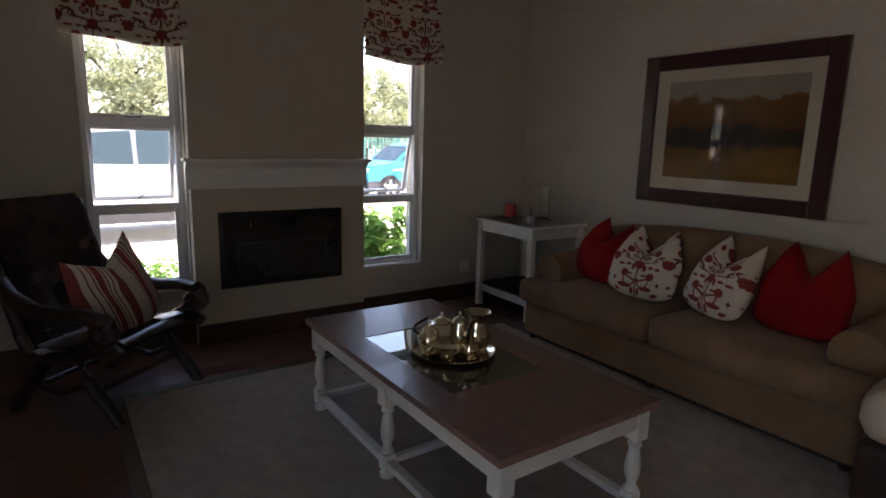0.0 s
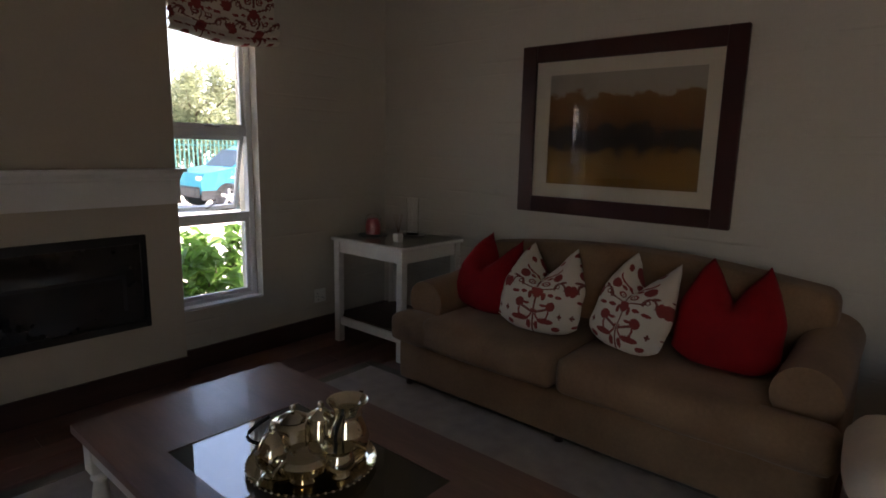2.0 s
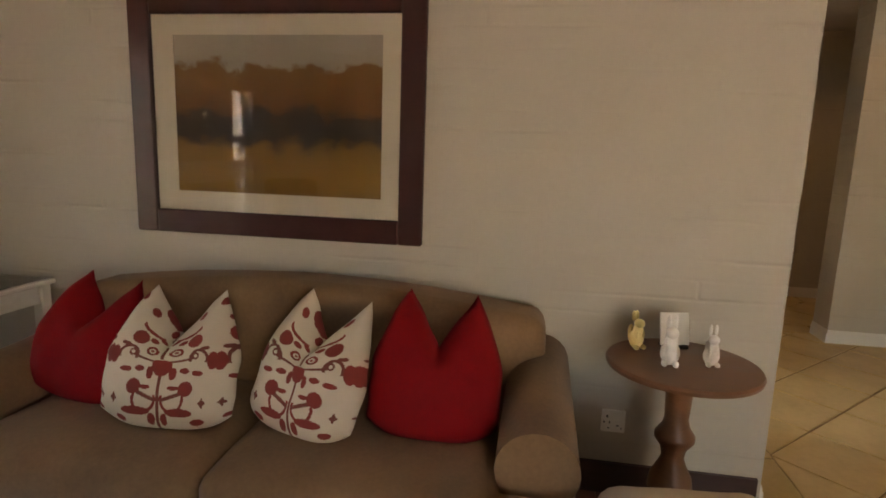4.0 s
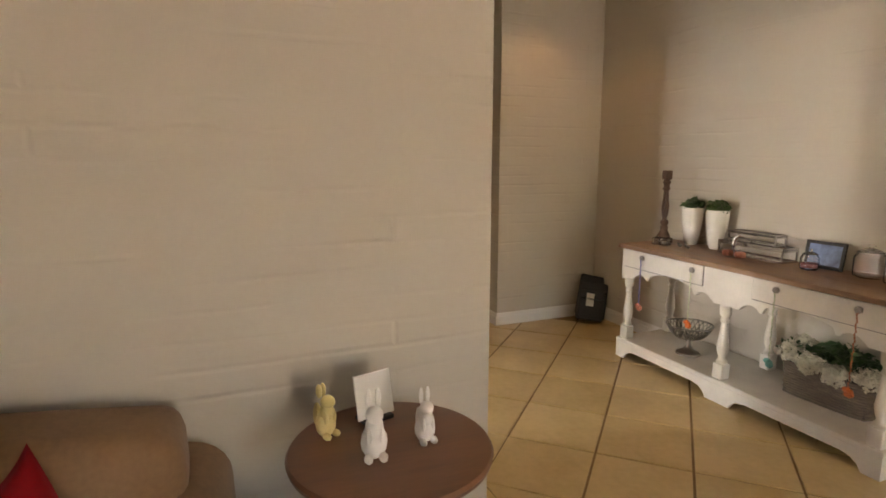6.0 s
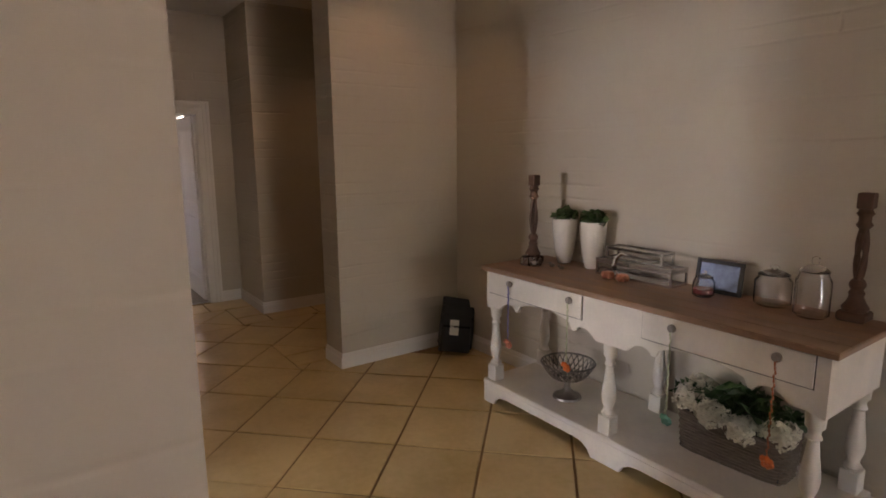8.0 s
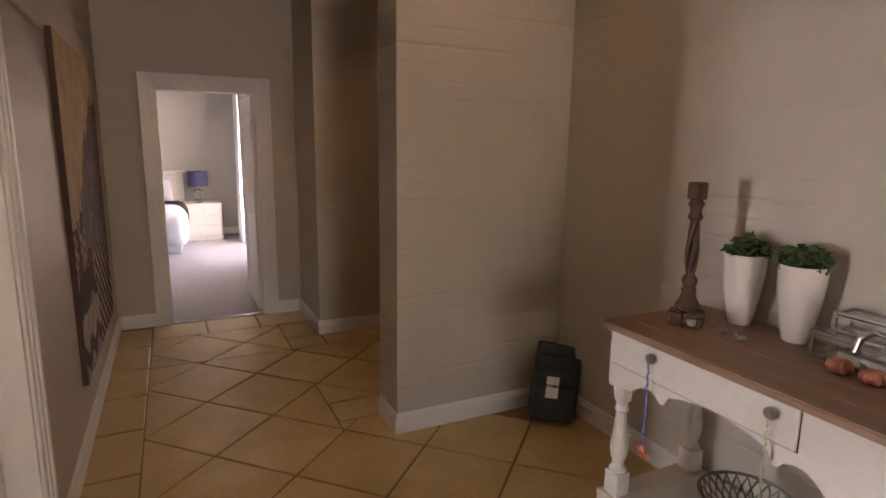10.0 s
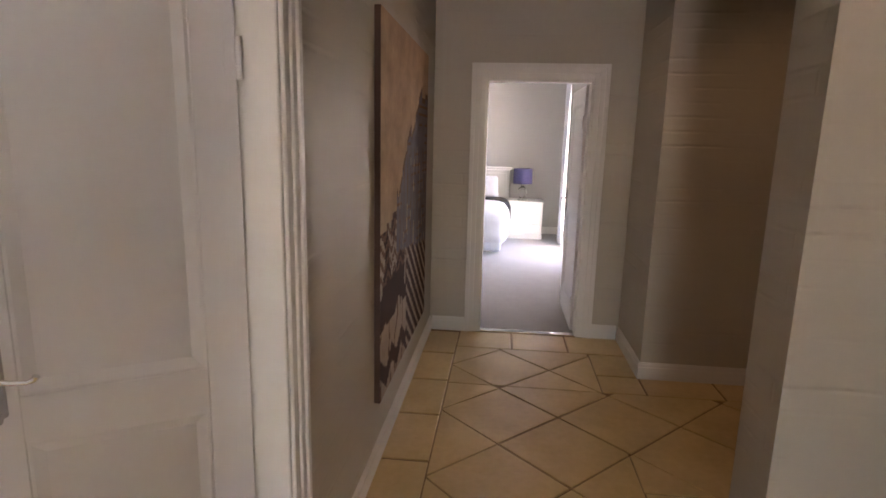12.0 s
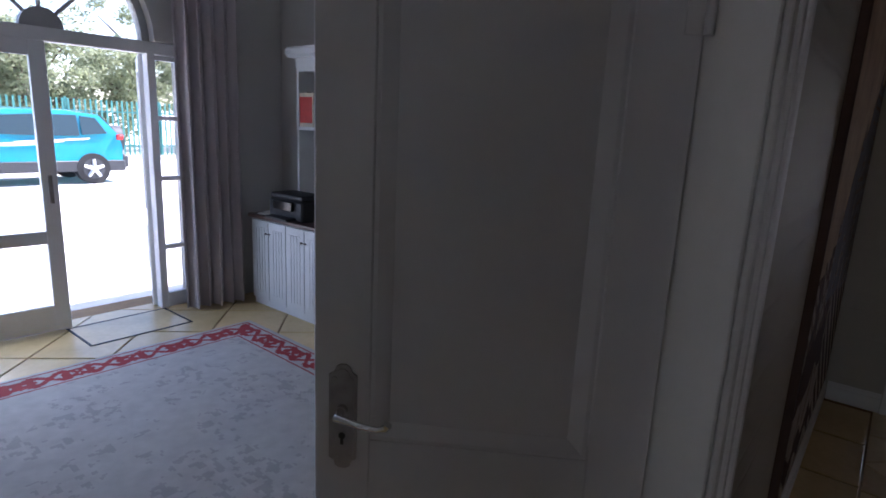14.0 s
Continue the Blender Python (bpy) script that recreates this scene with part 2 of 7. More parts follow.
def tube(bm, pts, radii, seg=8, flat=1.0):
    """A round bar along points; flat squashes it sideways."""
    pts = [Vector(p) for p in pts]
    if not isinstance(radii, (list, tuple)):
        radii = [radii] * len(pts)
    rings = []
    up = Vector((0, 0, 1))
    for i, p in enumerate(pts):
        d = (pts[min(i + 1, len(pts) - 1)] - pts[max(i - 1, 0)]).normalized()
        ref = up if abs(d.z) < 0.95 else Vector((1, 0, 0))
        side = d.cross(ref).normalized()
        top = side.cross(d).normalized()
        rings.append([bm.verts.new(p + radii[i] * (math.cos(2 * math.pi * k / seg) * side * flat + math.sin(2 * math.pi * k / seg) * top)) for k in range(seg)])
    for a, b in zip(rings, rings[1:]):
        for i in range(seg):
            j = (i + 1) % seg
            bm.faces.new((a[i], a[j], b[j], b[i]))
    bm.faces.new(rings[0][::-1])
    bm.faces.new(rings[-1])
    return bm


def prism(bm, pts, axis, a, b):
    """A flat outline pushed from a to b along an axis; the outline's two numbers are the other two axes in order."""
    def place(p, q):
        return {"x": (q, p[0], p[1]), "y": (p[0], q, p[1]), "z": (p[0], p[1], q)}[axis]
    lo, hi = [bm.verts.new(place(p, a)) for p in pts], [bm.verts.new(place(p, b)) for p in pts]
    n = len(pts)
    for i in range(n):
        j = (i + 1) % n
        bm.faces.new((lo[i], lo[j], hi[j], hi[i]))
    bm.faces.new(lo[::-1])
    bm.faces.new(hi)
    return bm


def mesh_of(name, bm, material, smooth=False):
    bmesh.ops.recalc_face_normals(bm, faces=bm.faces[:])
    me = bpy.data.meshes.new(name)
    bm.to_mesh(me)
    bm.free()
    me.materials.append(material)
    if smooth:
        me.polygons.foreach_set("use_smooth", [True] * len(me.polygons))
        me.set_sharp_from_angle(angle=radians(40))
    return me


def part(name, bm, material, parent=None, label="", smooth=True):
    ob = new(name, mesh_of(name, bm, material, smooth))
    ob.parent = parent
    return tagged(ob, label=label)


def thing(name, label, category, at=(0, 0, 0), turn=0.0, group="", kind=""):
    ob = new(name)
    ob.matrix_world = pose(*at, 0, 0, turn)
    ob.empty_display_size = 0.1
    return tagged(ob, label, category, group, kind)


def structure(name, bm, material, label="", smooth=False):
    ob = new(name, mesh_of(name, bm, material, smooth))
    return tagged(ob, label=label, kind="structure")


def BM():
    return bmesh.new()


def bxm(*a, **k):
    return box(bmesh.new(), *a, **k)


def pillow(bm, w, h, t, ears=0.0, n=14, wob=0.0):
    """A soft square cushion, upright in the xz plane, base at z=0; ears: depth of the chop in its top edge."""
    grids = {}
    for s in (-1, 1):
        for i in range(n + 1):
            for j in range(n + 1):
                u, v = 2 * i / n - 1, 2 * j / n - 1
                edge = i in (0, n) or j in (0, n)
                if edge and s == 1:
                    grids[s, i, j] = grids[-1, i, j]
                    continue
                puff = (max(0, 1 - u ** 4) * max(0, 1 - v ** 4)) ** 0.55
                px = w / 2 * u * (1 - 0.10 * (1 - v * v) * abs(u) ** 3) * (1 - 0.10 * max(0, v))
                pz = h / 2 * (1 + v * (1 - 0.06 * (1 - u * u)))
                chop = ears * math.exp(-(u / 0.34) ** 2) * max(0, v + 0.25) / 1.25
                pz -= chop
                pz += 0.10 * ears * (abs(u) ** 3) * max(0, v)
                y = s * t / 2 * puff * (1 - 0.45 * math.exp(-(u / 0.3) ** 2) * max(0, v) * (1 if ears else 0))
                y += wob * noise.noise(Vector((u * 1.7, v * 1.7, s * 3.0)))
                grids[s, i, j] = bm.verts.new((px, y, pz))
    for s in (-1, 1):
        for i in range(n):
            for j in range(n):
                q = [grids[s, i, j], grids[s, i + 1, j], grids[s, i + 1, j + 1], grids[s, i, j + 1]]
                bm.faces.new(q if s == -1 else q[::-1])
    return bm


def soft_box(bm, x0, x1, y0, y1, z0, z1, r=0.04, puff=0.02, n=8):
    """An upholstered block: rounded edges and slightly domed faces."""
    start = len(bm.verts)
    box(bm, x0, x1, y0, y1, z0, z1, bev=r, seg=3)
    bm.verts.ensure_lookup_table()
    vs = bm.verts[start:]
    geom_e = list({e for v in vs for e in v.link_edges})
    bmesh.ops.subdivide_edges(bm, edges=[e for e in geom_e if e.calc_length() > 0.12], cuts=n, use_grid_fill=True)
    bm.verts.ensure_lookup_table()
    c = Vector(((x0 + x1) / 2, (y0 + y1) / 2, (z0 + z1) / 2))
    half = Vector(((x1 - x0) / 2, (y1 - y0) / 2, (z1 - z0) / 2))
    for v in bm.verts[start:]:
        q = [(v.co[k] - c[k]) / half[k] for k in range(3)]
        for k in range(3):
            o = [abs(q[m]) for m in range(3) if m != k]
            if abs(q[k]) > 0.98:
                v.co[k] += math.copysign(puff * (1 - o[0] ** 2) * (1 - o[1] ** 2), q[k])
        v.co += 0.006 * noise.noise_vector(v.co * 5)
    return bm


def leaf_clump(bm, c, r, n, size, squash=1.0, rnd=random):
    """Many small separate leaves in a rough ball."""
    for _ in range(n):
        d = Vector((rnd.gauss(0, 1), rnd.gauss(0, 1), rnd.gauss(0, 1))).normalized() * r * rnd.uniform(0.35, 1.0)
        d.z *= squash
        p = Vector(c) + d
        s = size * rnd.uniform(0.6, 1.3)
        q = Euler((rnd.uniform(-1, 1), rnd.uniform(-1, 1), rnd.uniform(0, 6.3))).to_matrix()
        v = [bm.verts.new(p + q @ Vector(k) * s) for k in ((0, -0.5, 0), (0.28, 0, 0.1), (0, 0.6, 0), (-0.28, 0, 0.1))]
        bm.faces.new(v)
    return bm

# ---- the large structure ----
CEIL = 2.98
GROUND = -0.12
pave = mat("bright_paving", (0.60, 0.57, 0.52), rough=0.85, var=0.15, scale=0.8, fine=14, bump=0.3)
bm = BM()
n_grid = 24
vg = [[bm.verts.new((-600 + 1200 * i / n_grid, -600 + 1200 * j / n_grid, GROUND)) for j in range(n_grid + 1)] for i in range(n_grid + 1)]
for i in range(n_grid):
    for j in range(n_grid):
        bm.faces.new((vg[i][j], vg[i + 1][j], vg[i + 1][j + 1], vg[i][j + 1]))
structure("ground", bm, pave, "sunlit pale paved forecourt")
structure("floor", bxm(-1.7, 10.12, -3.3, 5.3, GROUND - 0.2, -0.008), GROUT, "floor slab with brown grout")
structure("floor_bedroom", bxm(10.12, 15.4, -1.1, 3.4, GROUND - 0.2, 0.004), CARPET, "beige bedroom carpet")

W1 = (0.875, 1.49)
W2 = (2.875, 3.49)
SILL, HEAD = 0.412, 2.44


def wall_with_holes(bm, axis, a, b, lo, hi, z0, z1, holes):
    """A wall from lo to hi with rectangular holes (from, to, bottom, top), cut right through."""
    def put(u0, u1, q0, q1):
        if u1 - u0 > 1e-4 and q1 - q0 > 1e-4:
            if axis == "y":
                box(bm, u0, u1, a, b, q0, q1)
            else:
                box(bm, a, b, u0, u1, q0, q1)
    at = lo
    for u0, u1, q0, q1 in sorted(holes):
        put(at, u0, z0, z1)
        put(u0, u1, z0, q0)
        put(u0, u1, q1, z1)
        at = u1
    put(at, hi, z0, z1)
    return bm


structure("wall_north", wall_with_holes(BM(), "y", 5.02, 5.30, -1.5, 4.85, 0, 3.2, [(*W1, SILL, HEAD), (*W2, SILL, HEAD)]), WALL, "stone-coloured painted brick wall")
structure("wall_living_east", bxm(4.73, 4.95, 0.62, 5.02, 0, CEIL), WALL, "stone-coloured painted brick wall")
# unseen closing wall; its opening is added to let skylight into the rooms
structure("wall_west_unseen", wall_with_holes(BM(), "x", -1.7, -1.5, -3.3, 5.3, 0, 3.2, [(-0.9, 0.4, 0.2, 2.2)]), WALL, "stone-coloured painted brick wall")
structure("wall_corridor_north", wall_with_holes(BM(), "y", 0.62, 0.76, 4.95, 10.07, 0, CEIL, [(5.67, 7.0, 0, 2.05)]), WALL, "stone-coloured painted brick wall")
structure("wall_corridor_end", wall_with_holes(BM(), "x", 10.07, 10.21, -0.905, 3.3, 0, CEIL, [(-0.585, 0.226, 0, 2.015)]), WALL, "stone-coloured painted brick wall")
structure("wall_passage_east", bxm(9.31, 10.21, -3.3, -0.905, 0, CEIL), WALL, "stone-coloured painted brick wall")
structure("wall_stub", bxm(7.488, 7.765, -1.97, -0.90, 0, CEIL), WALL, "short stone-coloured painted brick return wall")
structure("wall_south", bxm(-1.5, 7.765, -2.19, -1.97, 0, CEIL), WALL, "stone-coloured painted brick wall")
structure("wall_passage_west", bxm(7.545, 7.765, -3.3, -2.19, 0, CEIL), WALL)
structure("wall_passage_south", bxm(7.765, 9.31, -3.3, -3.1, 0, CEIL), WALL)
structure("wall_entry_east", bxm(9.10, 9.24, 0.76, 4.80, 0, CEIL), WALL_R2, "grey painted plaster wall")
structure("wall_bedroom_east", bxm(15.2, 15.4, -1.1, 3.4, 0, CEIL), WALL_BED, "grey-beige painted wall")
structure("wall_bedroom_north", bxm(10.21, 15.4, 3.2, 3.4, 0, CEIL), WALL_BED)
structure("wall_bedroom_south", wall_with_holes(BM(), "y", -1.1, -0.95, 10.21, 15.2, 0, CEIL, [(12.6, 14.45, 0.03, 2.2)]), WALL_BED)
structure("ceiling", bxm(-1.7, 15.4, -3.3, 5.3, CEIL, 3.2), CEILING, "flat painted ceiling")

# entrance wall with its arched opening
AX, AR, AZ, ES = 7.36, 0.70, 2.06, 0.951
arch = [(AX + ES * AR * math.cos(a), ES * (AZ + 0.08 + AR * math.sin(a))) for a in [math.pi * k / 20 for k in range(21)]]
bm = BM()
outline = [(AX + ES * 0.96, 0), (AX + ES * 0.96, ES * (AZ + 0.08))] + arch + [(AX - ES * 0.96, ES * (AZ + 0.08)), (AX - ES * 0.96, 0), (4.95, 0), (4.95, 3.2), (9.24, 3.2), (9.24, 0)]
prism(bm, outline, "y", 4.80, 5.08)
bm.normal_update()
bmesh.ops.triangulate(bm, faces=[f for f in bm.faces if len(f.verts) > 4])
structure("wall_entry_north", bm, WALL_R2, "grey painted plaster wall with an arched opening")


def skirting(name, runs, material, h=0.115, t=0.016, step=True):
    for x0, y0, x1, y1, nx, ny in runs:
        b = BM()
        for tt, h0, h1 in ((t, 0, h * 0.72), (t * 0.62, h * 0.72, h * 0.9), (t * 0.4, h * 0.9, h)) if step else ((t, 0, h),):
            ax, bx_ = sorted((x0, x1))
            ay, by_ = sorted((y0, y1))
            if nx:
                ax, bx_ = sorted((x0, x0 + nx * tt))
            if ny:
                ay, by_ = sorted((y0, y0 + ny * tt))
            box(b, ax, bx_, ay, by_, h0, h1)
        structure(name, b, material, "white moulded skirting board" if step else "dark wooden skirting board")


skirting("baseboard", [(7.10, 0.62, 10.07, 0.62, 0, -1), (10.07, 0.335, 10.07, 0.602, -1, 0), (10.07, -0.887, 10.07, -0.695, -1, 0), (9.31, -0.905, 10.052, -0.905, 0, 1),
                       (9.31, -3.1, 9.31, -0.889, -1, 0), (7.472, -0.90, 7.765, -0.90, 0, 1), (7.488, -1.952, 7.488, -0.90, -1, 0), (-1.5, -1.97, 7.47, -1.97, 0, 1),
                       (4.73, 0.62, 5.57, 0.62, 0, -1), (7.765, -3.1, 7.765, -0.90, 1, 0)], WHITE)
skirting("baseboard", [(-1.5, 5.02, 1.50, 5.02, 0, -1), (1.50, 4.92, 2.85, 4.92, 0, -1), (2.85, 5.02, 4.712, 5.02, 0, -1), (4.73, 0.64, 4.73, 5.0, -1, 0), (-1.5, 0.62, -1.5, 5.0, 1, 0)], SKIRT_WOOD, h=0.15, t=0.018, step=False)

# ---- openings: door frames ----
def door_frame(name, side, lo, hi, top, face, depth, w=0.10, out=-1, both=True):
    """White lining and stepped architrave round an opening; side 'x': in a wall of constant x."""
    b = BM()

    def put(u0, u1, f0, f1, q0, q1, bev=0.003):
        f0, f1 = sorted((f0, f1))
        if side == "x":
            box(b, f0, f1, u0, u1, q0, q1, bev=bev)
        else:
            box(b, u0, u1, f0, f1, q0, q1, bev=bev)
    for u0, u1 in ((lo, lo + 0.022), (hi - 0.022, hi)):
        put(u0, u1, face, face + depth, 0, top)
    put(lo, hi, face, face + depth, top - 0.022, top)
    for f, o in ((face, out), (face + depth, -out)) if both else ((face, out),):
        for wa, wb, t in ((0.0, 0.40, 0.012), (0.40, 0.72, 0.019), (0.72, 1.0, 0.026)):
            put(lo + 0.008 - wb * w, lo + 0.008 - wa * w, f, f + o * t, 0, top - 0.008 + wb * w)
            put(hi - 0.008 + wa * w, hi - 0.008 + wb * w, f, f + o * t, 0, top - 0.008 + wb * w)
            put(lo + 0.008 - wa * w, hi - 0.008 + wa * w, f, f + o * t, top - 0.008 + wa * w, top - 0.008 + wb * w)
    return structure(name, b, WHITE, "white-painted moulded door frame")


door_frame("trim_bedroom_door", "x", -0.585, 0.226, 2.015, 10.07, 0.14, w=0.115)
door_frame("trim_study_door", "y", 5.67, 7.0, 2.05, 0.62, 0.14, w=0.095)


def panel_door(name, label, w, h, at, turn, upper=1.035, lower=0.925, handle_z=1.02, stile=0.105, latch=None):
    """A two-panel door, hinged at its origin, its leaf along +x; both faces panelled."""
    d = thing(name, label, "door", at, turn, kind="structure")
    t, st = 0.042, stile
    lt = latch or stile
    b = BM()
    box(b, 0, st, -t / 2, t / 2, 0.008, h, bev=0.003)
    box(b, w - lt, w, -t / 2, t / 2, 0.008, h, bev=0.003)
    for z0, z1 in ((0.008, 0.22), (lower, upper), (h - 0.12, h)):
        box(b, st, w - lt, -t / 2 + 0.001, t / 2 - 0.001, z0, z1)
    part("leaf", b, DOOR_PAINT, d, smooth=False)
    for z0, z1 in ((0.22, lower), (upper, h - 0.12)):
        b = BM()
        box(b, st, w - lt, -0.007, 0.007, z0, z1)
        for s in (-1, 1):
            ins, e = 0.0004, 0.034
            x0, x1, q0, q1 = st + ins, w - lt - ins, z0 + ins, z1 - ins
            ring = [[b.verts.new((xx, s * yy, zz)) for xx, zz in ((x0 + i_, q0 + i_), (x1 - i_, q0 + i_), (x1 - i_, q1 - i_), (x0 + i_, q1 - i_))] for i_, yy in ((0.0, 0.0065), (0.0, 0.0175), (0.008, 0.0185), (e, 0.0085), (e, 0.0065))]
            for lo, hi in zip(ring, ring[1:]):
                for k in range(4):
                    q = (lo[k], lo[(k + 1) % 4], hi[(k + 1) % 4], hi[k])
                    b.faces.new(q if s < 0 else q[::-1])
        part("door_panel", b, DOOR_PAINT, d, smooth=False)
    for s in (-1, 1):
        b = BM()
        cx, cz, y0 = w - 0.055, handle_z, s * t / 2
        pts = [(cx - 0.026, cz - 0.078), (cx - 0.016, cz - 0.084), (cx - 0.014, cz - 0.094), (cx - 0.006, cz - 0.099), (cx + 0.006, cz - 0.099), (cx + 0.014, cz - 0.094), (cx + 0.016, cz - 0.084), (cx + 0.026, cz - 0.078),
               (cx + 0.026, cz + 0.088), (cx + 0.017, cz + 0.094), (cx + 0.013, cz + 0.104), (cx + 0.005, cz + 0.109), (cx - 0.005, cz + 0.109), (cx - 0.013, cz + 0.104), (cx - 0.017, cz + 0.094), (cx - 0.026, cz + 0.088)]
        prism(b, pts, "y", y0, y0 + s * 0.005)
        prism(b, [(cx + 0.80 * (px - cx), cz + 0.93 * (pz - cz)) for px, pz in pts], "y", y0 + s * 0.005, y0 + s * 0.008)
        for dx, dz in ((-0.012, -0.072), (0.012, -0.072), (-0.012, 0.082), (0.012, 0.082)):
            lathe_y(b, 0.004, y0 + s * 0.008, s * 0.002, cx + dx, cz + dz)
        lathe_y(b, 0.011, y0 + s * 0.008, s * 0.010, cx, cz + 0.022)
        hd = part("door_handle", b, NICKEL, d, "aged silver lever handle on a long plate")
        b = BM()
        tube(b, [(cx, y0, cz + 0.022), (cx, y0 + s * 0.042, cz + 0.022), (cx - 0.018, y0 + s * 0.050, cz + 0.024), (cx - 0.045, y0 + s * 0.050, cz + 0.016), (cx - 0.075, y0 + s * 0.050, cz + 0.012), (cx - 0.090, y0 + s * 0.052, cz + 0.018), (cx - 0.094, y0 + s * 0.053, cz + 0.026)], [0.008, 0.008, 0.007, 0.006, 0.0055, 0.007, 0.008], 10)
        part("lever", b, CHROME, hd)
        b = BM()
        lathe_y(b, 0.0065, y0 + s * 0.008, s * 0.002, cx, cz - 0.030)
        box(b, cx - 0.003, cx + 0.003, *sorted((y0 + s * 0.0082, y0 + s * 0.0098)), cz - 0.048, cz - 0.032)
        part("keyhole", b, BLACK_MATT, hd)
    for hz in (0.25, h - 0.28):
        b = BM()
        tube(b, [(-0.004, t / 2 + 0.004, hz - 0.05), (-0.004, t / 2 + 0.004, hz + 0.05)], 0.008, 10)
        box(b, 0.0, 0.03, t / 2, t / 2 + 0.003, hz - 0.05, hz + 0.05)
        part("hinge", b, DOOR_PAINT, d)
    return d


def lathe_y(b, r, y0, dy, cx, cz, seg=12):
    """A small disc facing along y."""
    prism(b, [(cx + r * math.cos(2 * math.pi * i / seg), cz + r * math.sin(2 * math.pi * i / seg)) for i in range(seg)], "y", y0, y0 + dy)


panel_door("door_study", "white two-panel interior door standing open", 0.607, 2.02, (6.982, 0.728, 0), math.degrees(math.atan2(0.508, -0.336)), upper=0.96, lower=0.845, handle_z=1.0, stile=0.105, latch=0.105)
panel_door("door_bedroom", "white two-panel bedroom door standing open", 0.80, 1.985, (10.215, -0.562, 0), 0.5, handle_z=1.02)

# ---- fireplace breast ----
bm = BM()
box(bm, 1.50, 1.672, 4.92, 5.018, 0, CEIL)
box(bm, 2.64, 2.85, 4.92, 5.018, 0, CEIL)
box(bm, 1.672, 2.64, 4.92, 5.018, 0, 0.408)
box(bm, 1.672, 2.64, 4.92, 5.018, 0.982, CEIL)
structure("wall_chimney_breast", bm, PLASTER, "shallow plastered chimney breast")

# ---- windows and fireplace ----
def motif(u, v):
    """Mirror-symmetric printed flower repeat: 0 cloth, 1 red, 2 brown."""
    u, v = u % 1.0, v % 1.0
    a = abs(u - 0.5)

    def el(cx, cy, rx, ry):
        return ((a - cx) / rx) ** 2 + ((v - cy) / ry) ** 2 < 1
    if el(0, 0.50, 0.085, 0.085) or el(0.24, 0.33, 0.07, 0.06) or el(0.30, 0.80, 0.085, 0.07) or el(0.47, 0.58, 0.05, 0.08):
        return 1
    if el(0.20, 0.14, 0.13, 0.035) or (el(0.22, 0.93, 0.15, 0.05) and not el(0.22, 0.96, 0.14, 0.05)):
        return 1
    ring = math.hypot(a - 0.11, v - 0.70)
    if 0.035 < ring < 0.065 or el(0.11, 0.70, 0.018, 0.018):
        return 1 if v > 0.66 else 2
    if a < 0.016 and (v < 0.45 or 0.60 < v < 0.88):
        return 2
    if abs(v - (0.22 + 0.35 * a)) < 0.016 and 0.02 < a < 0.24:
        return 2
    if abs(v - (0.60 - 0.30 * (0.25 - a))) < 0.016 and 0.05 < a < 0.28:
        return 2
    swirl = math.hypot(a - 0.33, v - 0.60)
    if 0.075 < swirl < 0.105 and v > 0.56 or 0.02 < math.hypot(a - 0.30, v - 0.63) < 0.04:
        return 2
    swirl = math.hypot(a - 0.13, v - 0.24)
    if 0.085 < swirl < 0.112 and v < 0.27 or el(0.10, 0.44, 0.03, 0.05) or el(0.20, 0.47, 0.05, 0.022) or el(0.06, 0.08, 0.035, 0.05) or el(0.36, 0.06, 0.06, 0.03) or el(0.16, 0.83, 0.05, 0.03):
        return 1
    if el(0.34, 0.46, 0.06, 0.022) or el(0.13, 0.33, 0.05, 0.018) or el(0.07, 0.90, 0.05, 0.03):
        return 1
    if el(0.42, 0.22, 0.035, 0.018) or el(0.42, 0.22, 0.014, 0.045) or el(0.40, 0.70, 0.05, 0.02):
        return 2
    return 0


CLOTH = mat("cream_printed_linen", (0.62, 0.54, 0.44), rough=0.9, var=0.08, scale=9, fine=260, bump=0.35)
PRINT_RED = mat("print_red_on_linen", (0.25, 0.035, 0.028), rough=0.9, var=0.2, scale=14, fine=260, bump=0.35)
PRINT_BROWN = mat("print_brown_on_linen", (0.19, 0.05, 0.038), rough=0.9, var=0.2, scale=14, fine=260, bump=0.35)


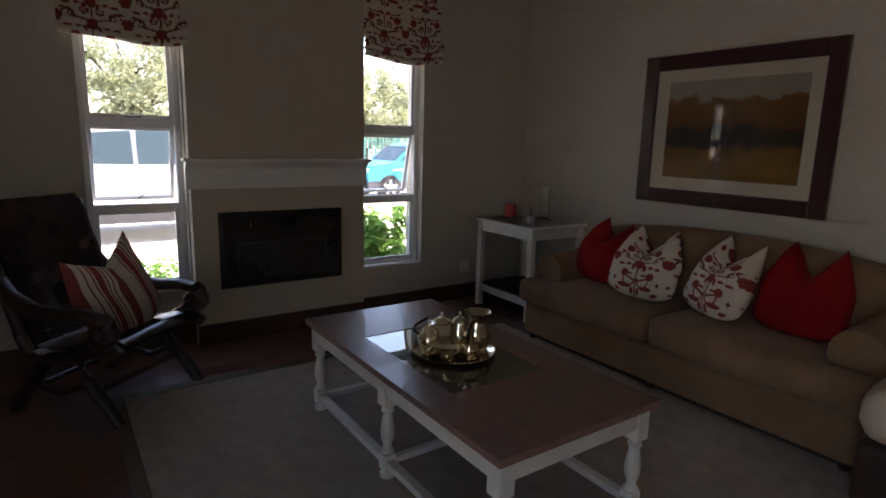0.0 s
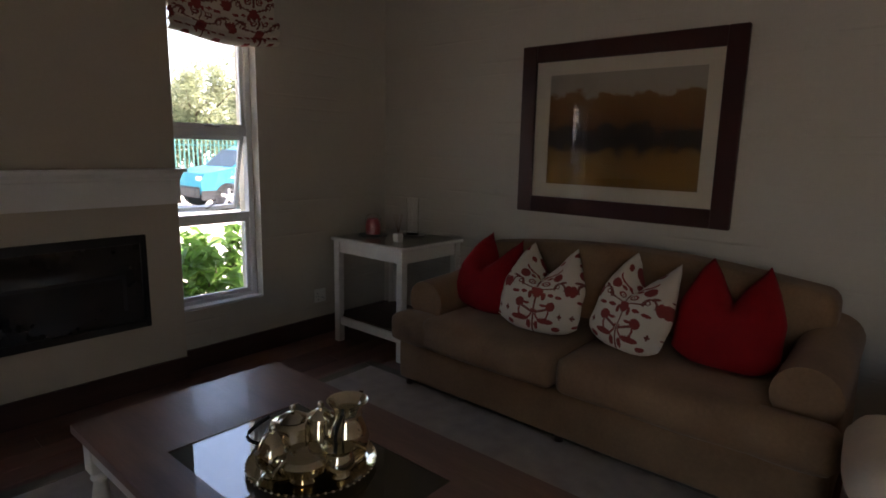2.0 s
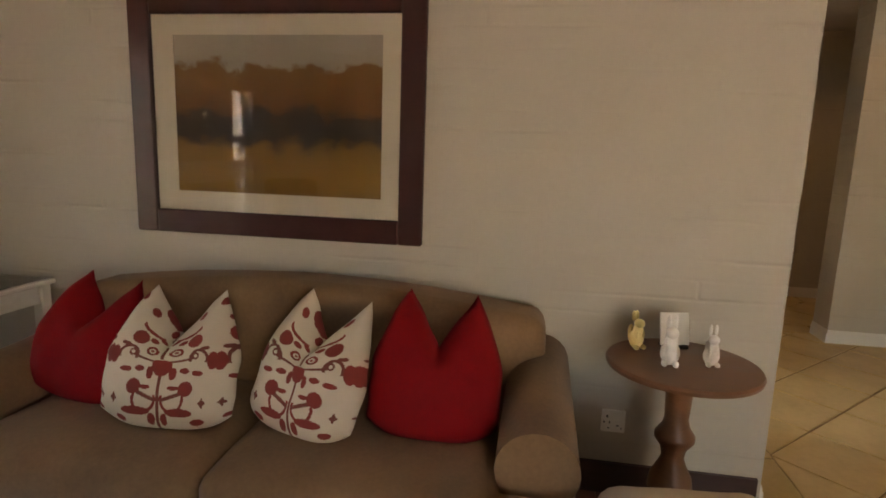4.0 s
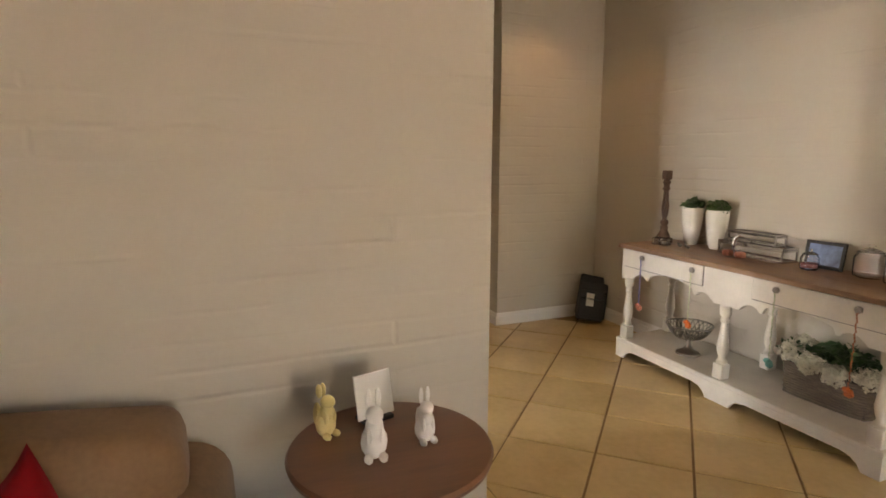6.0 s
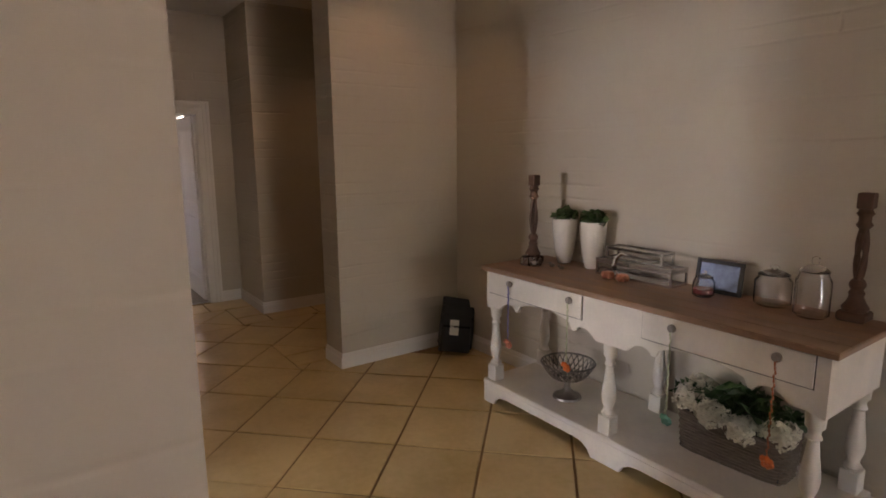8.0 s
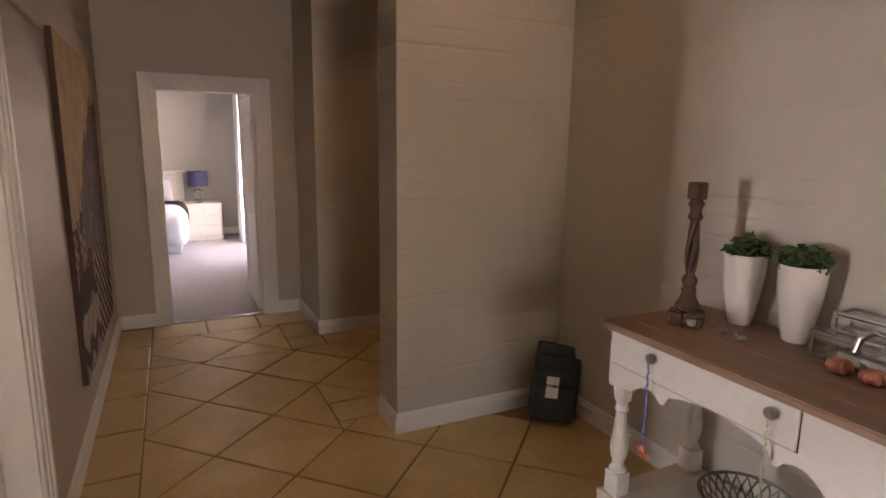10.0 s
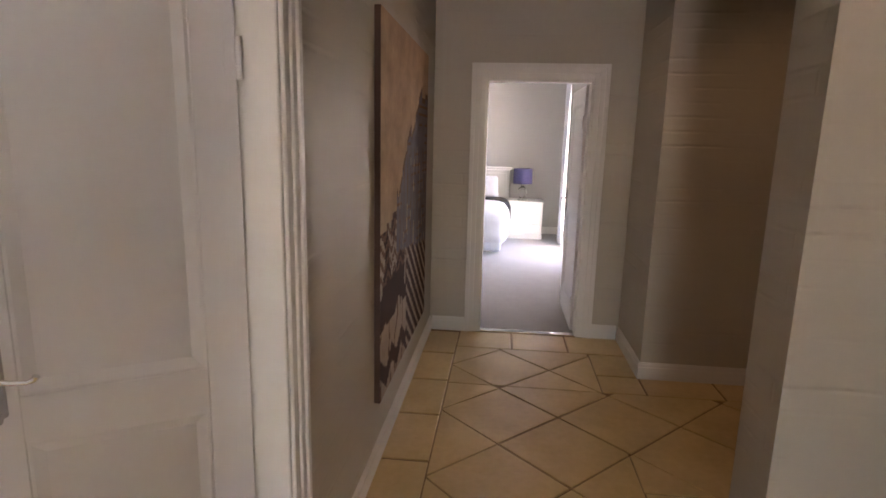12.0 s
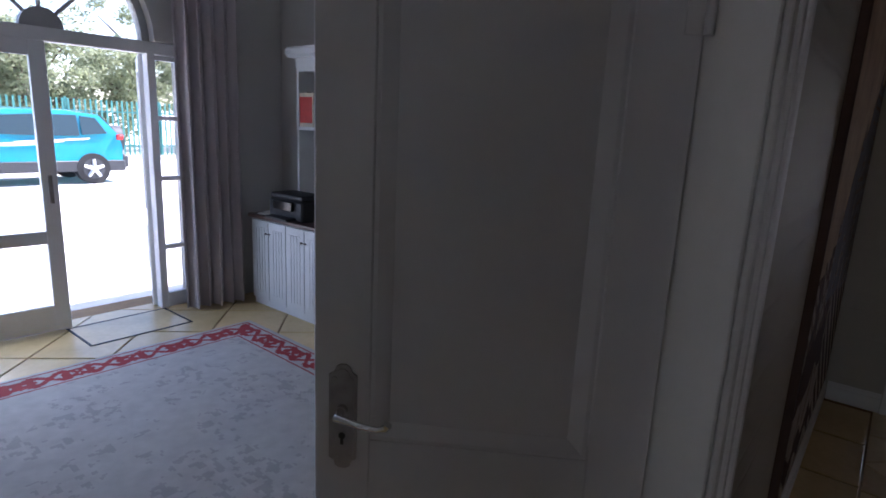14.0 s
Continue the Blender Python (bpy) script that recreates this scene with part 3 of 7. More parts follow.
def soft_pillow(name, label, m, w, h, t, ears, paint, mats, n=16, taper=0.0, seed=1.0, group="cushions on the sofa"):
    """A cushion whose faces take the material that paint(u, v) names."""
    b = BM()
    grid = {}
    for s in (-1, 1):
        for i in range(n + 1):
            for j in range(n + 1):
                u, v = 2 * i / n - 1, 2 * j / n - 1
                if s == 1 and (i in (0, n) or j in (0, n)):
                    grid[s, i, j] = grid[-1, i, j]
                    continue
                puff = (max(0, 1 - abs(u) ** 3.2) * max(0, 1 - abs(v) ** 3.2)) ** 0.6
                top = max(0.0, v)
                x = w / 2 * u * (1 - 0.09 * (1 - v * v)) * (1 - taper * top ** 1.3)
                z = h / 2 * (1 + v * (1 - 0.05 * (1 - u * u)))
                notch = 1 - abs(u) ** 0.85
                z -= 1.2 * ears * notch * max(0, v + 0.1) / 1.1
                low = max(0.0, -v)
                z += 0.14 * h * abs(u) ** 3 * low ** 2
                x *= 1 - 0.10 * low ** 2
                y = s * t / 2 * puff * (1 - 0.40 * notch * top * (1 if ears else 0)) + 0.05 * top * top
                y += 0.018 * noise.noise(Vector((u * 2 + seed, v * 2, s * 2.0))) * puff
                x += 0.012 * noise.noise(Vector((u * 2 + seed, v * 2, 7.0)))
                grid[s, i, j] = b.verts.new((x, y, z))
    for s in (-1, 1):
        for i in range(n):
            for j in range(n):
                q = [grid[s, i, j], grid[s, i + 1, j], grid[s, i + 1, j + 1], grid[s, i, j + 1]]
                f = b.faces.new(q if s == -1 else q[::-1])
                f.material_index = paint((i + 0.5) / n, (j + 0.5) / n)
                f.smooth = True
    me = bpy.data.meshes.new(name)
    b.normal_update()
    b.to_mesh(me)
    b.free()
    for mm in mats:
        me.materials.append(mm)
    ob = new(name, me)
    ob.matrix_world = m
    return tagged(ob, label, "cushion", group)


def window(name, x0, x1):
    """A tall three-light window: fixed top and bottom panes, and an awning sash that hangs open in the middle."""
    wnd = thing(name, "white steel-framed window with an open middle sash", "window", ((x0 + x1) / 2, 5.13, SILL), kind="structure")
    hw, hh, f = (x1 - x0) / 2, HEAD - SILL, 0.042
    rails = (1.025 - SILL, 1.61 - SILL)
    b = BM()
    box(b, -hw, -hw + f, -0.03, 0.03, 0, hh, bev=0.004)
    box(b, hw - f, hw, -0.03, 0.03, 0, hh, bev=0.004)
    for z0, z1 in ((0, f), (rails[0] - 0.022, rails[0] + 0.022), (rails[1] - 0.026, rails[1] + 0.026), (hh - f, hh)):
        box(b, -hw + f, hw - f, -0.029, 0.029, z0, z1, bev=0.003)
    part("window_frame", b, WHITE_FRAME, wnd, smooth=False)
    b = bxm(-hw, hw, -0.10, -0.031, -0.0, 0.018, bev=0.004)
    part("window_sill", b, WHITE_FRAME, wnd, smooth=False)
    for z0, z1, swing in ((f, rails[0] - 0.022, 0), (rails[0] + 0.022, rails[1] - 0.026, 14), (rails[1] + 0.026, hh - f, 0)):
        sash = BM()
        w, h, e = hw - f, z1 - z0, 0.026
        box(sash, -w, -w + e, -0.012, 0.018, -h, 0, bev=0.003)
        box(sash, w - e, w, -0.012, 0.018, -h, 0, bev=0.003)
        box(sash, -w + e, w - e, -0.012, 0.018, -e, 0)
        box(sash, -w + e, w - e, -0.012, 0.018, -h, -h + e)
        so = part("sash", sash, WHITE_FRAME, wnd, smooth=False)
        so.matrix_local = pose(0, 0.02 if swing else 0, z1, swing, 0, 0)
        g = part("pane", bxm(-w + e, w - e, 0.001, 0.005, -h + e, -e), PANE, so, smooth=False)
        g.visible_shadow = False
        if swing or z0 > 1:
            hb = BM()
            tube(hb, [(0.02, -0.014, -h + 0.012), (0.02, -0.035, -h + 0.02), (0.05, -0.05, -h + 0.05), (0.075, -0.05, -h + 0.075)] if swing else [(-0.03, -0.014, -h + 0.012), (-0.03, -0.03, -h + 0.012), (0.06, -0.035, -h + 0.014)], 0.006, 8)
            part("window_catch", hb, PEWTER, so)
    return wnd


window("window_1", *W1)
window("window_2", *W2)


def roman_blind(label, x0, x1, zb, seed):
    bl = thing("roman_blind", label, "blind", ((x0 + x1) / 2, 4.99, zb), group="blinds over the windows")
    w, h, nx, nz = x1 - x0, 0.62, 84, 76
    b = BM()
    vs = {}
    for side in (0, 1):
        for i in range(nx + 1):
            for j in range(nz + 1):
                z = h * j / nz
                fold = 0.0
                if z < 0.16:
                    fold = 0.045 * abs(math.sin(math.pi * z / 0.055)) ** 0.7 + 0.02
                y = -0.02 - fold - 0.012 * math.sin(math.pi * i / nx) + side * 0.008
                zz = z + 0.012 * math.sin(math.pi * i / nx * 2 + seed) * (1 - z / h) - 0.02 * math.sin(math.pi * i / nx) * (1 - z / h)
                vs[side, i, j] = b.verts.new((w * (i / nx - 0.5), y, zz))
    for side in (0, 1):
        for i in range(nx):
            for j in range(nz):
                q = [vs[side, i, j], vs[side, i + 1, j], vs[side, i + 1, j + 1], vs[side, i, j + 1]]
                f = b.faces.new(q if side == 0 else q[::-1])
                f.material_index = motif(1.9 * i / nx + 0.02, 1.55 * j / nz + (0.35 if j / nz * h < 0.16 else 0)) if side == 0 else 0
                f.smooth = True
    for i in range(nx):
        b.faces.new((vs[0, i, 0], vs[1, i, 0], vs[1, i + 1, 0], vs[0, i + 1, 0]))
    for i in (0, nx):
        for j in range(nz):
            b.faces.new((vs[0, i, j], vs[0, i, j + 1], vs[1, i, j + 1], vs[1, i, j]))
    me = bpy.data.meshes.new("fabric")
    b.normal_update()
    b.to_mesh(me)
    b.free()
    for mm in (CLOTH, PRINT_RED, PRINT_BROWN):
        me.materials.append(mm)
    ob = new("fabric", me)
    ob.parent = bl
    b = BM()
    tube(b, [(-w / 2 - 0.08, -0.03, h - 0.04), (w / 2 + 0.08, -0.03, h - 0.04)], 0.012, 10)
    rod = part("rod", b, DARK_WOOD, bl, "dark wooden blind rod")
    for s in (-1, 1):
        b = BM()
        for k in range(3):
            lathe(b, [(0.0, -0.02), (0.016, -0.012), (0.02, 0), (0.016, 0.012), (0.0, 0.02)], 10, (s * (w / 2 + 0.08 + 0.012 * k), -0.03, h - 0.04))
        part("finial", b, DARK_WOOD, rod)
    for s in (-1, 1):
        b = bxm(s * (w / 2 + 0.04) - 0.008, s * (w / 2 + 0.04) + 0.008, -0.03, 0.03, h - 0.05, h - 0.03)
        part("bracket", b, DARK_WOOD, rod)
    return bl


roman_blind("cream roman blind with red floral print, drawn up", 0.80, 1.53, 2.13, 0.0)
roman_blind("cream roman blind with red floral print, drawn up", 2.862, 3.62, 2.195, 1.3)

mantel = thing("mantelpiece", "white moulded mantel shelf on the chimney breast", "mantelpiece", (2.156, 4.92, 1.16))
b = BM()
prism(b, [(0, 0), (-0.045, 0), (-0.045, 0.145), (-0.06, 0.152), (-0.066, 0.168), (-0.085, 0.182), (-0.098, 0.19), (-0.098, 0.196), (0, 0.196)], "x", -0.695, 0.695)
part("frieze", b, WHITE, mantel, smooth=False)
part("shelf", bxm(-0.715, 0.715, -0.115, 0, 0.1965, 0.216, bev=0.004), WHITE, mantel, smooth=False)

fire = thing("gas_fireplace", "black built-in gas fireplace with a glass front", "fireplace", (2.156, 4.92, 0.408))
b = BM()
for x0, x1, z0, z1 in ((-0.484, -0.45, 0, 0.574), (0.45, 0.484, 0, 0.574), (-0.45, 0.45, 0, 0.045), (-0.45, 0.45, 0.52, 0.574)):
    box(b, x0, x1, -0.012, 0.02, z0, z1, bev=0.003)
part("frame", b, BLACK_MATT, fire, smooth=False)
part("glass_front", bxm(-0.45, 0.45, 0.008, 0.016, 0.045, 0.52), mat("smoked_fire_glass", (0.03, 0.024, 0.021), rough=0.05, var=0.3, scale=3, fine=30, bump=0.0, coat=0.6), fire, smooth=False)
b = BM()
for x0, x1, z0, z1 in ((-0.36, 0.36, 0.32, 0.34), (-0.36, -0.34, 0.12, 0.32), (0.34, 0.36, 0.12, 0.32)):
    box(b, x0, x1, 0.004, 0.0078, z0, z1)
part("inner_trim", b, BLACK_MATT, fire, smooth=False)
part("firebox", bxm(-0.484, 0.484, 0.02, 0.095, 0, 0.574), BLACK_MATT, fire, smooth=False)
part("control_knob", bxm(-0.255, -0.247, 0.002, 0.0078, 0.455, 0.50), CHROME, fire, smooth=False)

# ---- rug, coffee table ----
rug = thing("sisal_rug", "large grey-brown woven sisal rug with a bound edge", "rug", (2.3, 2.6, 0))
b = BM()
box(b, -1.36, 1.5, -1.75, 1.58, 0.001, 0.011, bev=0.003)
part("weave", b, SISAL, rug, smooth=False)
for x0, x1, y0, y1 in ((-1.43, -1.36, -1.82, 1.65), (1.5, 1.57, -1.82, 1.65), (-1.36, 1.5, -1.82, -1.75), (-1.36, 1.5, 1.58, 1.65)):
    part("binding", bxm(x0, x1, y0, y1, 0.001, 0.014, bev=0.003), SISAL_EDGE, rug, smooth=False)

TX0, TX1, TY0, TY1, TZ = 1.80, 2.635, 1.855, 3.54, 0.546
ct = thing("coffee_table", "large cream-painted coffee table with a brown wooden top", "coffee table", ((TX0 + TX1) / 2, (TY0 + TY1) / 2, 0.011))
hw, hl, tz = (TX1 - TX0) / 2, (TY1 - TY0) / 2, TZ - 0.011
gx0, gx1, gy0, gy1 = 1.95 - 2.2175, 2.45 - 2.2175, 2.33 - 2.6975, 3.11 - 2.6975
b = BM()
for x0, x1, y0, y1 in ((-hw, gx0, -hl, hl), (gx1, hw, -hl, hl), (gx0, gx1, -hl, gy0), (gx0, gx1, gy1, hl)):
    box(b, x0, x1, y0, y1, tz - 0.03, tz)
part("tabletop", b, TABLE_WOOD, ct, smooth=False)
part("recess_board", bxm(gx0, gx1, gy0, gy1, tz - 0.03, tz - 0.012), mat("dark_recess_board", (0.075, 0.055, 0.035), rough=0.5, var=0.2), ct, smooth=False)
g = part("glass_inset", bxm(gx0 + 0.002, gx1 - 0.002, gy0 + 0.002, gy1 - 0.002, tz - 0.011, tz - 0.003, bev=0.001), TABLE_GLASS, ct, "clear glass panel", smooth=False)
g.visible_shadow = False
b = BM()
for x0, x1, y0, y1 in ((-hw + 0.03, -hw + 0.05, -hl + 0.07, hl - 0.07), (hw - 0.05, hw - 0.03, -hl + 0.07, hl - 0.07), (-hw + 0.07, hw - 0.07, -hl + 0.03, -hl + 0.05), (-hw + 0.07, hw - 0.07, hl - 0.05, hl - 0.03)):
    box(b, x0, x1, y0, y1, tz - 0.115, tz - 0.03)
part("apron", b, CREAM_PAINT, ct, smooth=False)
TURN_PROFILE = [(0.024, 0.125), (0.034, 0.135), (0.024, 0.15), (0.020, 0.165), (0.031, 0.20), (0.033, 0.24), (0.026, 0.29), (0.021, 0.32), (0.031, 0.335), (0.022, 0.35), (0.022, 0.36)]
for sx in (-1, 1):
    for sy in (-1, 0, 1):
        b = BM()
        lx, ly = sx * (hw - 0.06), sy * (hl - 0.06)
        lathe(b, [(0.02, 0), (0.034, 0.008), (0.036, 0.025), (0.028, 0.045)], 14, (lx, ly, 0))
        box(b, lx - 0.03, lx + 0.03, ly - 0.03, ly + 0.03, 0.045, 0.125, bev=0.004)
        lathe(b, TURN_PROFILE, 14, (lx, ly, 0))
        box(b, lx - 0.035, lx + 0.035, ly - 0.035, ly + 0.035, 0.36, tz - 0.03, bev=0.004)
        part("leg", b, CREAM_PAINT, ct)
for sx in (-1, 1):
    part("stretcher", bxm(sx * (hw - 0.06) - 0.022, sx * (hw - 0.06) + 0.022, -hl + 0.09, hl - 0.09, 0.066, 0.10, bev=0.004), CREAM_PAINT, ct, smooth=False)
for sy in (-1, 0, 1):
    part("stretcher", bxm(-hw + 0.085, hw - 0.085, sy * (hl - 0.06) - 0.02, sy * (hl - 0.06) + 0.02, 0.068, 0.098, bev=0.004), CREAM_PAINT, ct, smooth=False)

# ---- silver tea service ----
def ring_handle(b, cx, cy, z0, z1, out, ang, r=0.005):
    pts = []
    for k in range(9):
        a = math.pi * k / 8
        d = out * math.sin(a)
        pts.append((cx + math.cos(ang) * d, cy + math.sin(ang) * d, z0 + (z1 - z0) * k / 8))
    tube(b, pts, r, 8)


TCX, TCY, TTOP = 2.225, 2.715, TZ - 0.003
tray = thing("serving_tray", "round polished silver serving tray on the coffee table", "tray", (TCX, TCY, TTOP))
b = BM()
lathe(b, [(0.0, 0.002), (0.165, 0.002), (0.178, 0.008), (0.196, 0.018), (0.200, 0.021), (0.200, 0.017), (0.182, 0.004), (0.165, -0.001), (0.0, -0.001)], 48)
part("dish", b, SILVER, tray)
b = BM()
for k in range(56):
    a = 2 * math.pi * k / 56
    lathe(b, [(0.0, -0.005), (0.005, 0), (0.0, 0.005)], 6, (0.199 * math.cos(a), 0.199 * math.sin(a), 0.019))
part("beaded_rim", b, SILVER, tray)


def pot(name, label, x, y, prof, spout, handle_ang, handle_z, out, black=False, lid=True, sp_ang=0.0):
    p = thing(name, label, "tea set", (TCX + x, TCY + y, TTOP + 0.003), group="silver tea service on the tray")
    part("body", lathe(BM(), prof, 24), SILVER, p)
    b = BM()
    ring_handle(b, math.cos(handle_ang) * prof[len(prof) // 2][0] * 0.9, math.sin(handle_ang) * prof[len(prof) // 2][0] * 0.9, handle_z[0], handle_z[1], out, handle_ang, 0.006)
    part("handle", b, BLACK if black else SILVER, p, "black handle" if black else "")
    if spout:
        b = BM()
        r0, z0, r1, z1 = spout
        tube(b, [(math.cos(sp_ang) * r0, math.sin(sp_ang) * r0, z0), (math.cos(sp_ang) * (r0 + r1) * 0.55, math.sin(sp_ang) * (r0 + r1) * 0.55, z0 + 0.02), (math.cos(sp_ang) * r1, math.sin(sp_ang) * r1, z1)], [0.018, 0.012, 0.008], 10)
        part("spout", b, SILVER, p)
    if lid:
        zt, rt = prof[-1][1], prof[-1][0]
        b = lathe(BM(), [(rt + 0.002, zt + 0.001), (rt * 0.9, zt + 0.01), (rt * 0.4, zt + 0.022), (0.006, zt + 0.025), (0.005, zt + 0.03), (0.011, zt + 0.038), (0.008, zt + 0.046), (0.0, zt + 0.05)], 20)
        part("lid", b, SILVER, p)
    return p


pot("coffee_pot", "tall polished silver coffee pot", 0.095, -0.06, [(0.05, 0), (0.055, 0.008), (0.042, 0.018), (0.062, 0.045), (0.068, 0.08), (0.055, 0.12), (0.042, 0.15), (0.046, 0.175), (0.062, 0.195), (0.066, 0.20), (0.060, 0.198), (0.04, 0.17), (0.0, 0.165)], (0.05, 0.10, 0.10, 0.19), math.pi * 1.15, (0.06, 0.17), 0.06, True, False, 0.4)
pot("teapot", "round polished silver teapot with a black handle", -0.01, 0.085, [(0.045, 0), (0.05, 0.01), (0.045, 0.02), (0.08, 0.05), (0.088, 0.08), (0.07, 0.115), (0.045, 0.125)], (0.07, 0.06, 0.14, 0.125), math.pi * 0.9, (0.05, 0.15), 0.07, True, True, -0.5)
pot("sugar_bowl", "polished silver sugar bowl", -0.07, -0.055, [(0.04, 0), (0.045, 0.008), (0.035, 0.016), (0.07, 0.04), (0.078, 0.07), (0.066, 0.085)], None, math.pi, (0.03, 0.085), 0.045, False, False)
pot("milk_jug", "small polished silver milk jug", 0.015, -0.115, [(0.03, 0), (0.034, 0.006), (0.026, 0.014), (0.048, 0.035), (0.05, 0.055), (0.038, 0.08), (0.045, 0.095)], None, -0.4, (0.03, 0.09), 0.04, False, False)
pot("water_jug", "polished silver lidded jug", 0.045, 0.012, [(0.035, 0), (0.04, 0.008), (0.03, 0.016), (0.058, 0.05), (0.06, 0.08), (0.045, 0.12), (0.04, 0.14)], (0.045, 0.09, 0.085, 0.14), math.pi * 1.3, (0.04, 0.13), 0.05, False, True, 0.9)
pot("hot_water_pot", "lidded silver hot-water pot with a black handle", -0.115, 0.035, [(0.035, 0), (0.04, 0.008), (0.03, 0.016), (0.052, 0.045), (0.056, 0.075), (0.042, 0.105), (0.036, 0.115)], (0.045, 0.07, 0.085, 0.115), math.pi * 0.35, (0.05, 0.12), 0.045, True, True, 3.6)
pot("cream_jug", "small polished silver cream jug", 0.095, 0.075, [(0.03, 0), (0.034, 0.006), (0.026, 0.014), (0.045, 0.04), (0.046, 0.065), (0.036, 0.09), (0.042, 0.105)], None, 2.2, (0.03, 0.1), 0.04, False, False)

# ---- sofa ----
sofa = thing("sofa", "tan suede two-seat sofa against the brick wall", "sofa", (4.2, 2.68, 0.0))
b = soft_box(BM(), -0.46, 0.49, -1.17, 1.17, 0.045, 0.30, r=0.03, puff=0.006)
part("base", b, SUEDE, sofa)
for y0, y1, lip in ((0.02, 0.93, 1.20), (-0.93, 0.0, -1.20)):
    b = soft_box(BM(), -0.525, 0.25, y0, y1, 0.305, 0.505, r=0.05, puff=0.03)
    soft_box(b, -0.525, -0.335, min(y1 - 0.1, lip) if lip > 0 else lip, lip if lip > 0 else y0 + 0.1, 0.31, 0.49, r=0.05, puff=0.015)
    part("seat_cushion", b, SUEDE, sofa)
for s in (-1, 1):
    b = soft_box(BM(), -0.325, 0.50, s * 1.18 if s < 0 else 0.945, -0.945 if s < 0 else 1.18, 0.05, 0.54, r=0.05, puff=0.01)
    tube(b, [(-0.335, s * 1.055, 0.55), (-0.33, s * 1.055, 0.55), (0.0, s * 1.055, 0.565), (0.50, s * 1.055, 0.62)], [0.10, 0.135, 0.135, 0.13], 22)
    part("arm", b, SUEDE, sofa)
b = soft_box(BM(), 0.23, 0.51, -1.065, 1.065, 0.28, 0.865, r=0.055, puff=0.015)
for v in b.verts:
    if v.co.z > 0.55:
        v.co.z += 0.085 * (1 - (v.co.y / 1.10) ** 2)
part("back", b, SUEDE, sofa)
for x, y in ((-0.42, 1.1), (-0.42, -1.1), (0.44, 1.1), (0.44, -1.1), (-0.42, 0.0)):
    part("foot", lathe(BM(), [(0.018, 0), (0.024, 0.01), (0.026, 0.047)], 12, (x, y, 0)), DARK_WOOD, sofa)

PL = lambda i, j: 0
soft_pillow("cushion", "plain red cushion with a chopped top on the sofa", pose(4.04, 3.44, 0.505, 0, 0, -98) @ pose(0, 0, 0, -20, 4, 0), 0.54, 0.53, 0.19, 0.15, PL, [RED], 30, 0.52, 1.0)
soft_pillow("cushion", "plain red cushion with a chopped top on the sofa", pose(4.04, 2.00, 0.505, 0, 0, -84) @ pose(0, 0, 0, -17, 3, 0), 0.52, 0.55, 0.19, 0.16, PL, [RED], 30, 0.52, 4.0)
soft_pillow("cushion", "cream cushion with red floral print on the sofa", pose(3.90, 2.94, 0.515, 0, 0, -82) @ pose(0, 0, 0, -22, 2, 0), 0.53, 0.53, 0.19, 0.155, lambda u, v: motif(0.5 + (u - 0.5) * 1.3, v * 1.15), [CLOTH, PRINT_RED, PRINT_BROWN], 170, 0.5, 2.0)
soft_pillow("cushion", "cream cushion with red floral print on the sofa", pose(3.95, 2.47, 0.515, 0, 0, -101) @ pose(0, 0, 0, -24, 5, 0), 0.46, 0.54, 0.21, 0.16, lambda u, v: motif(0.5 + (u - 0.5) * 1.12, v * 1.15), [CLOTH, PRINT_RED, PRINT_BROWN], 170, 0.45, 3.0)

# ---- framed picture over the sofa ----
def art_material():
    """Painted autumn field: pale sky, brown tree line, dark thicket, ochre grass."""
    m = bpy.data.materials.new("landscape_painting")
    m.use_nodes = True
    n, ln = m.node_tree.nodes, m.node_tree.links
    tc = n.new("ShaderNodeTexCoord")
    sp = n.new("ShaderNodeSeparateXYZ")
    ln.new(tc.outputs["Generated"], sp.inputs[0])
    ns = n.new("ShaderNodeTexNoise")
    ns.inputs["Scale"].default_value, ns.inputs["Detail"].default_value, ns.inputs["Roughness"].default_value = 6.5, 7, 0.6
    ln.new(tc.outputs["Generated"], ns.inputs[0])
    ma = n.new("ShaderNodeMath")
    ma.operation = "MULTIPLY_ADD"
    ma.inputs[1].default_value = 0.34
    ln.new(ns.outputs[0], ma.inputs[0])
    ln.new(sp.outputs[2], ma.inputs[2])
    rp = n.new("ShaderNodeValToRGB")
    cr = rp.color_ramp
    stops = [(0.0, (0.16, 0.075, 0.014)), (0.28, (0.34, 0.17, 0.03)), (0.45, (0.30, 0.15, 0.03)), (0.53, (0.04, 0.028, 0.02)), (0.66, (0.045, 0.028, 0.018)), (0.73, (0.20, 0.08, 0.02)), (0.965, (0.27, 0.12, 0.03)), (1.0, (0.46, 0.40, 0.31))]
    while len(cr.elements) < len(stops):
        cr.elements.new(0.5)
    for e, (p, c) in zip(cr.elements, stops):
        e.position, e.color = p, (*c, 1)
    ln.new(ma.outputs[0], rp.inputs[0])
    b = n["Principled BSDF"]
    ln.new(rp.outputs[0], b.inputs["Base Color"])
    b.inputs["Roughness"].default_value = 0.7
    return m


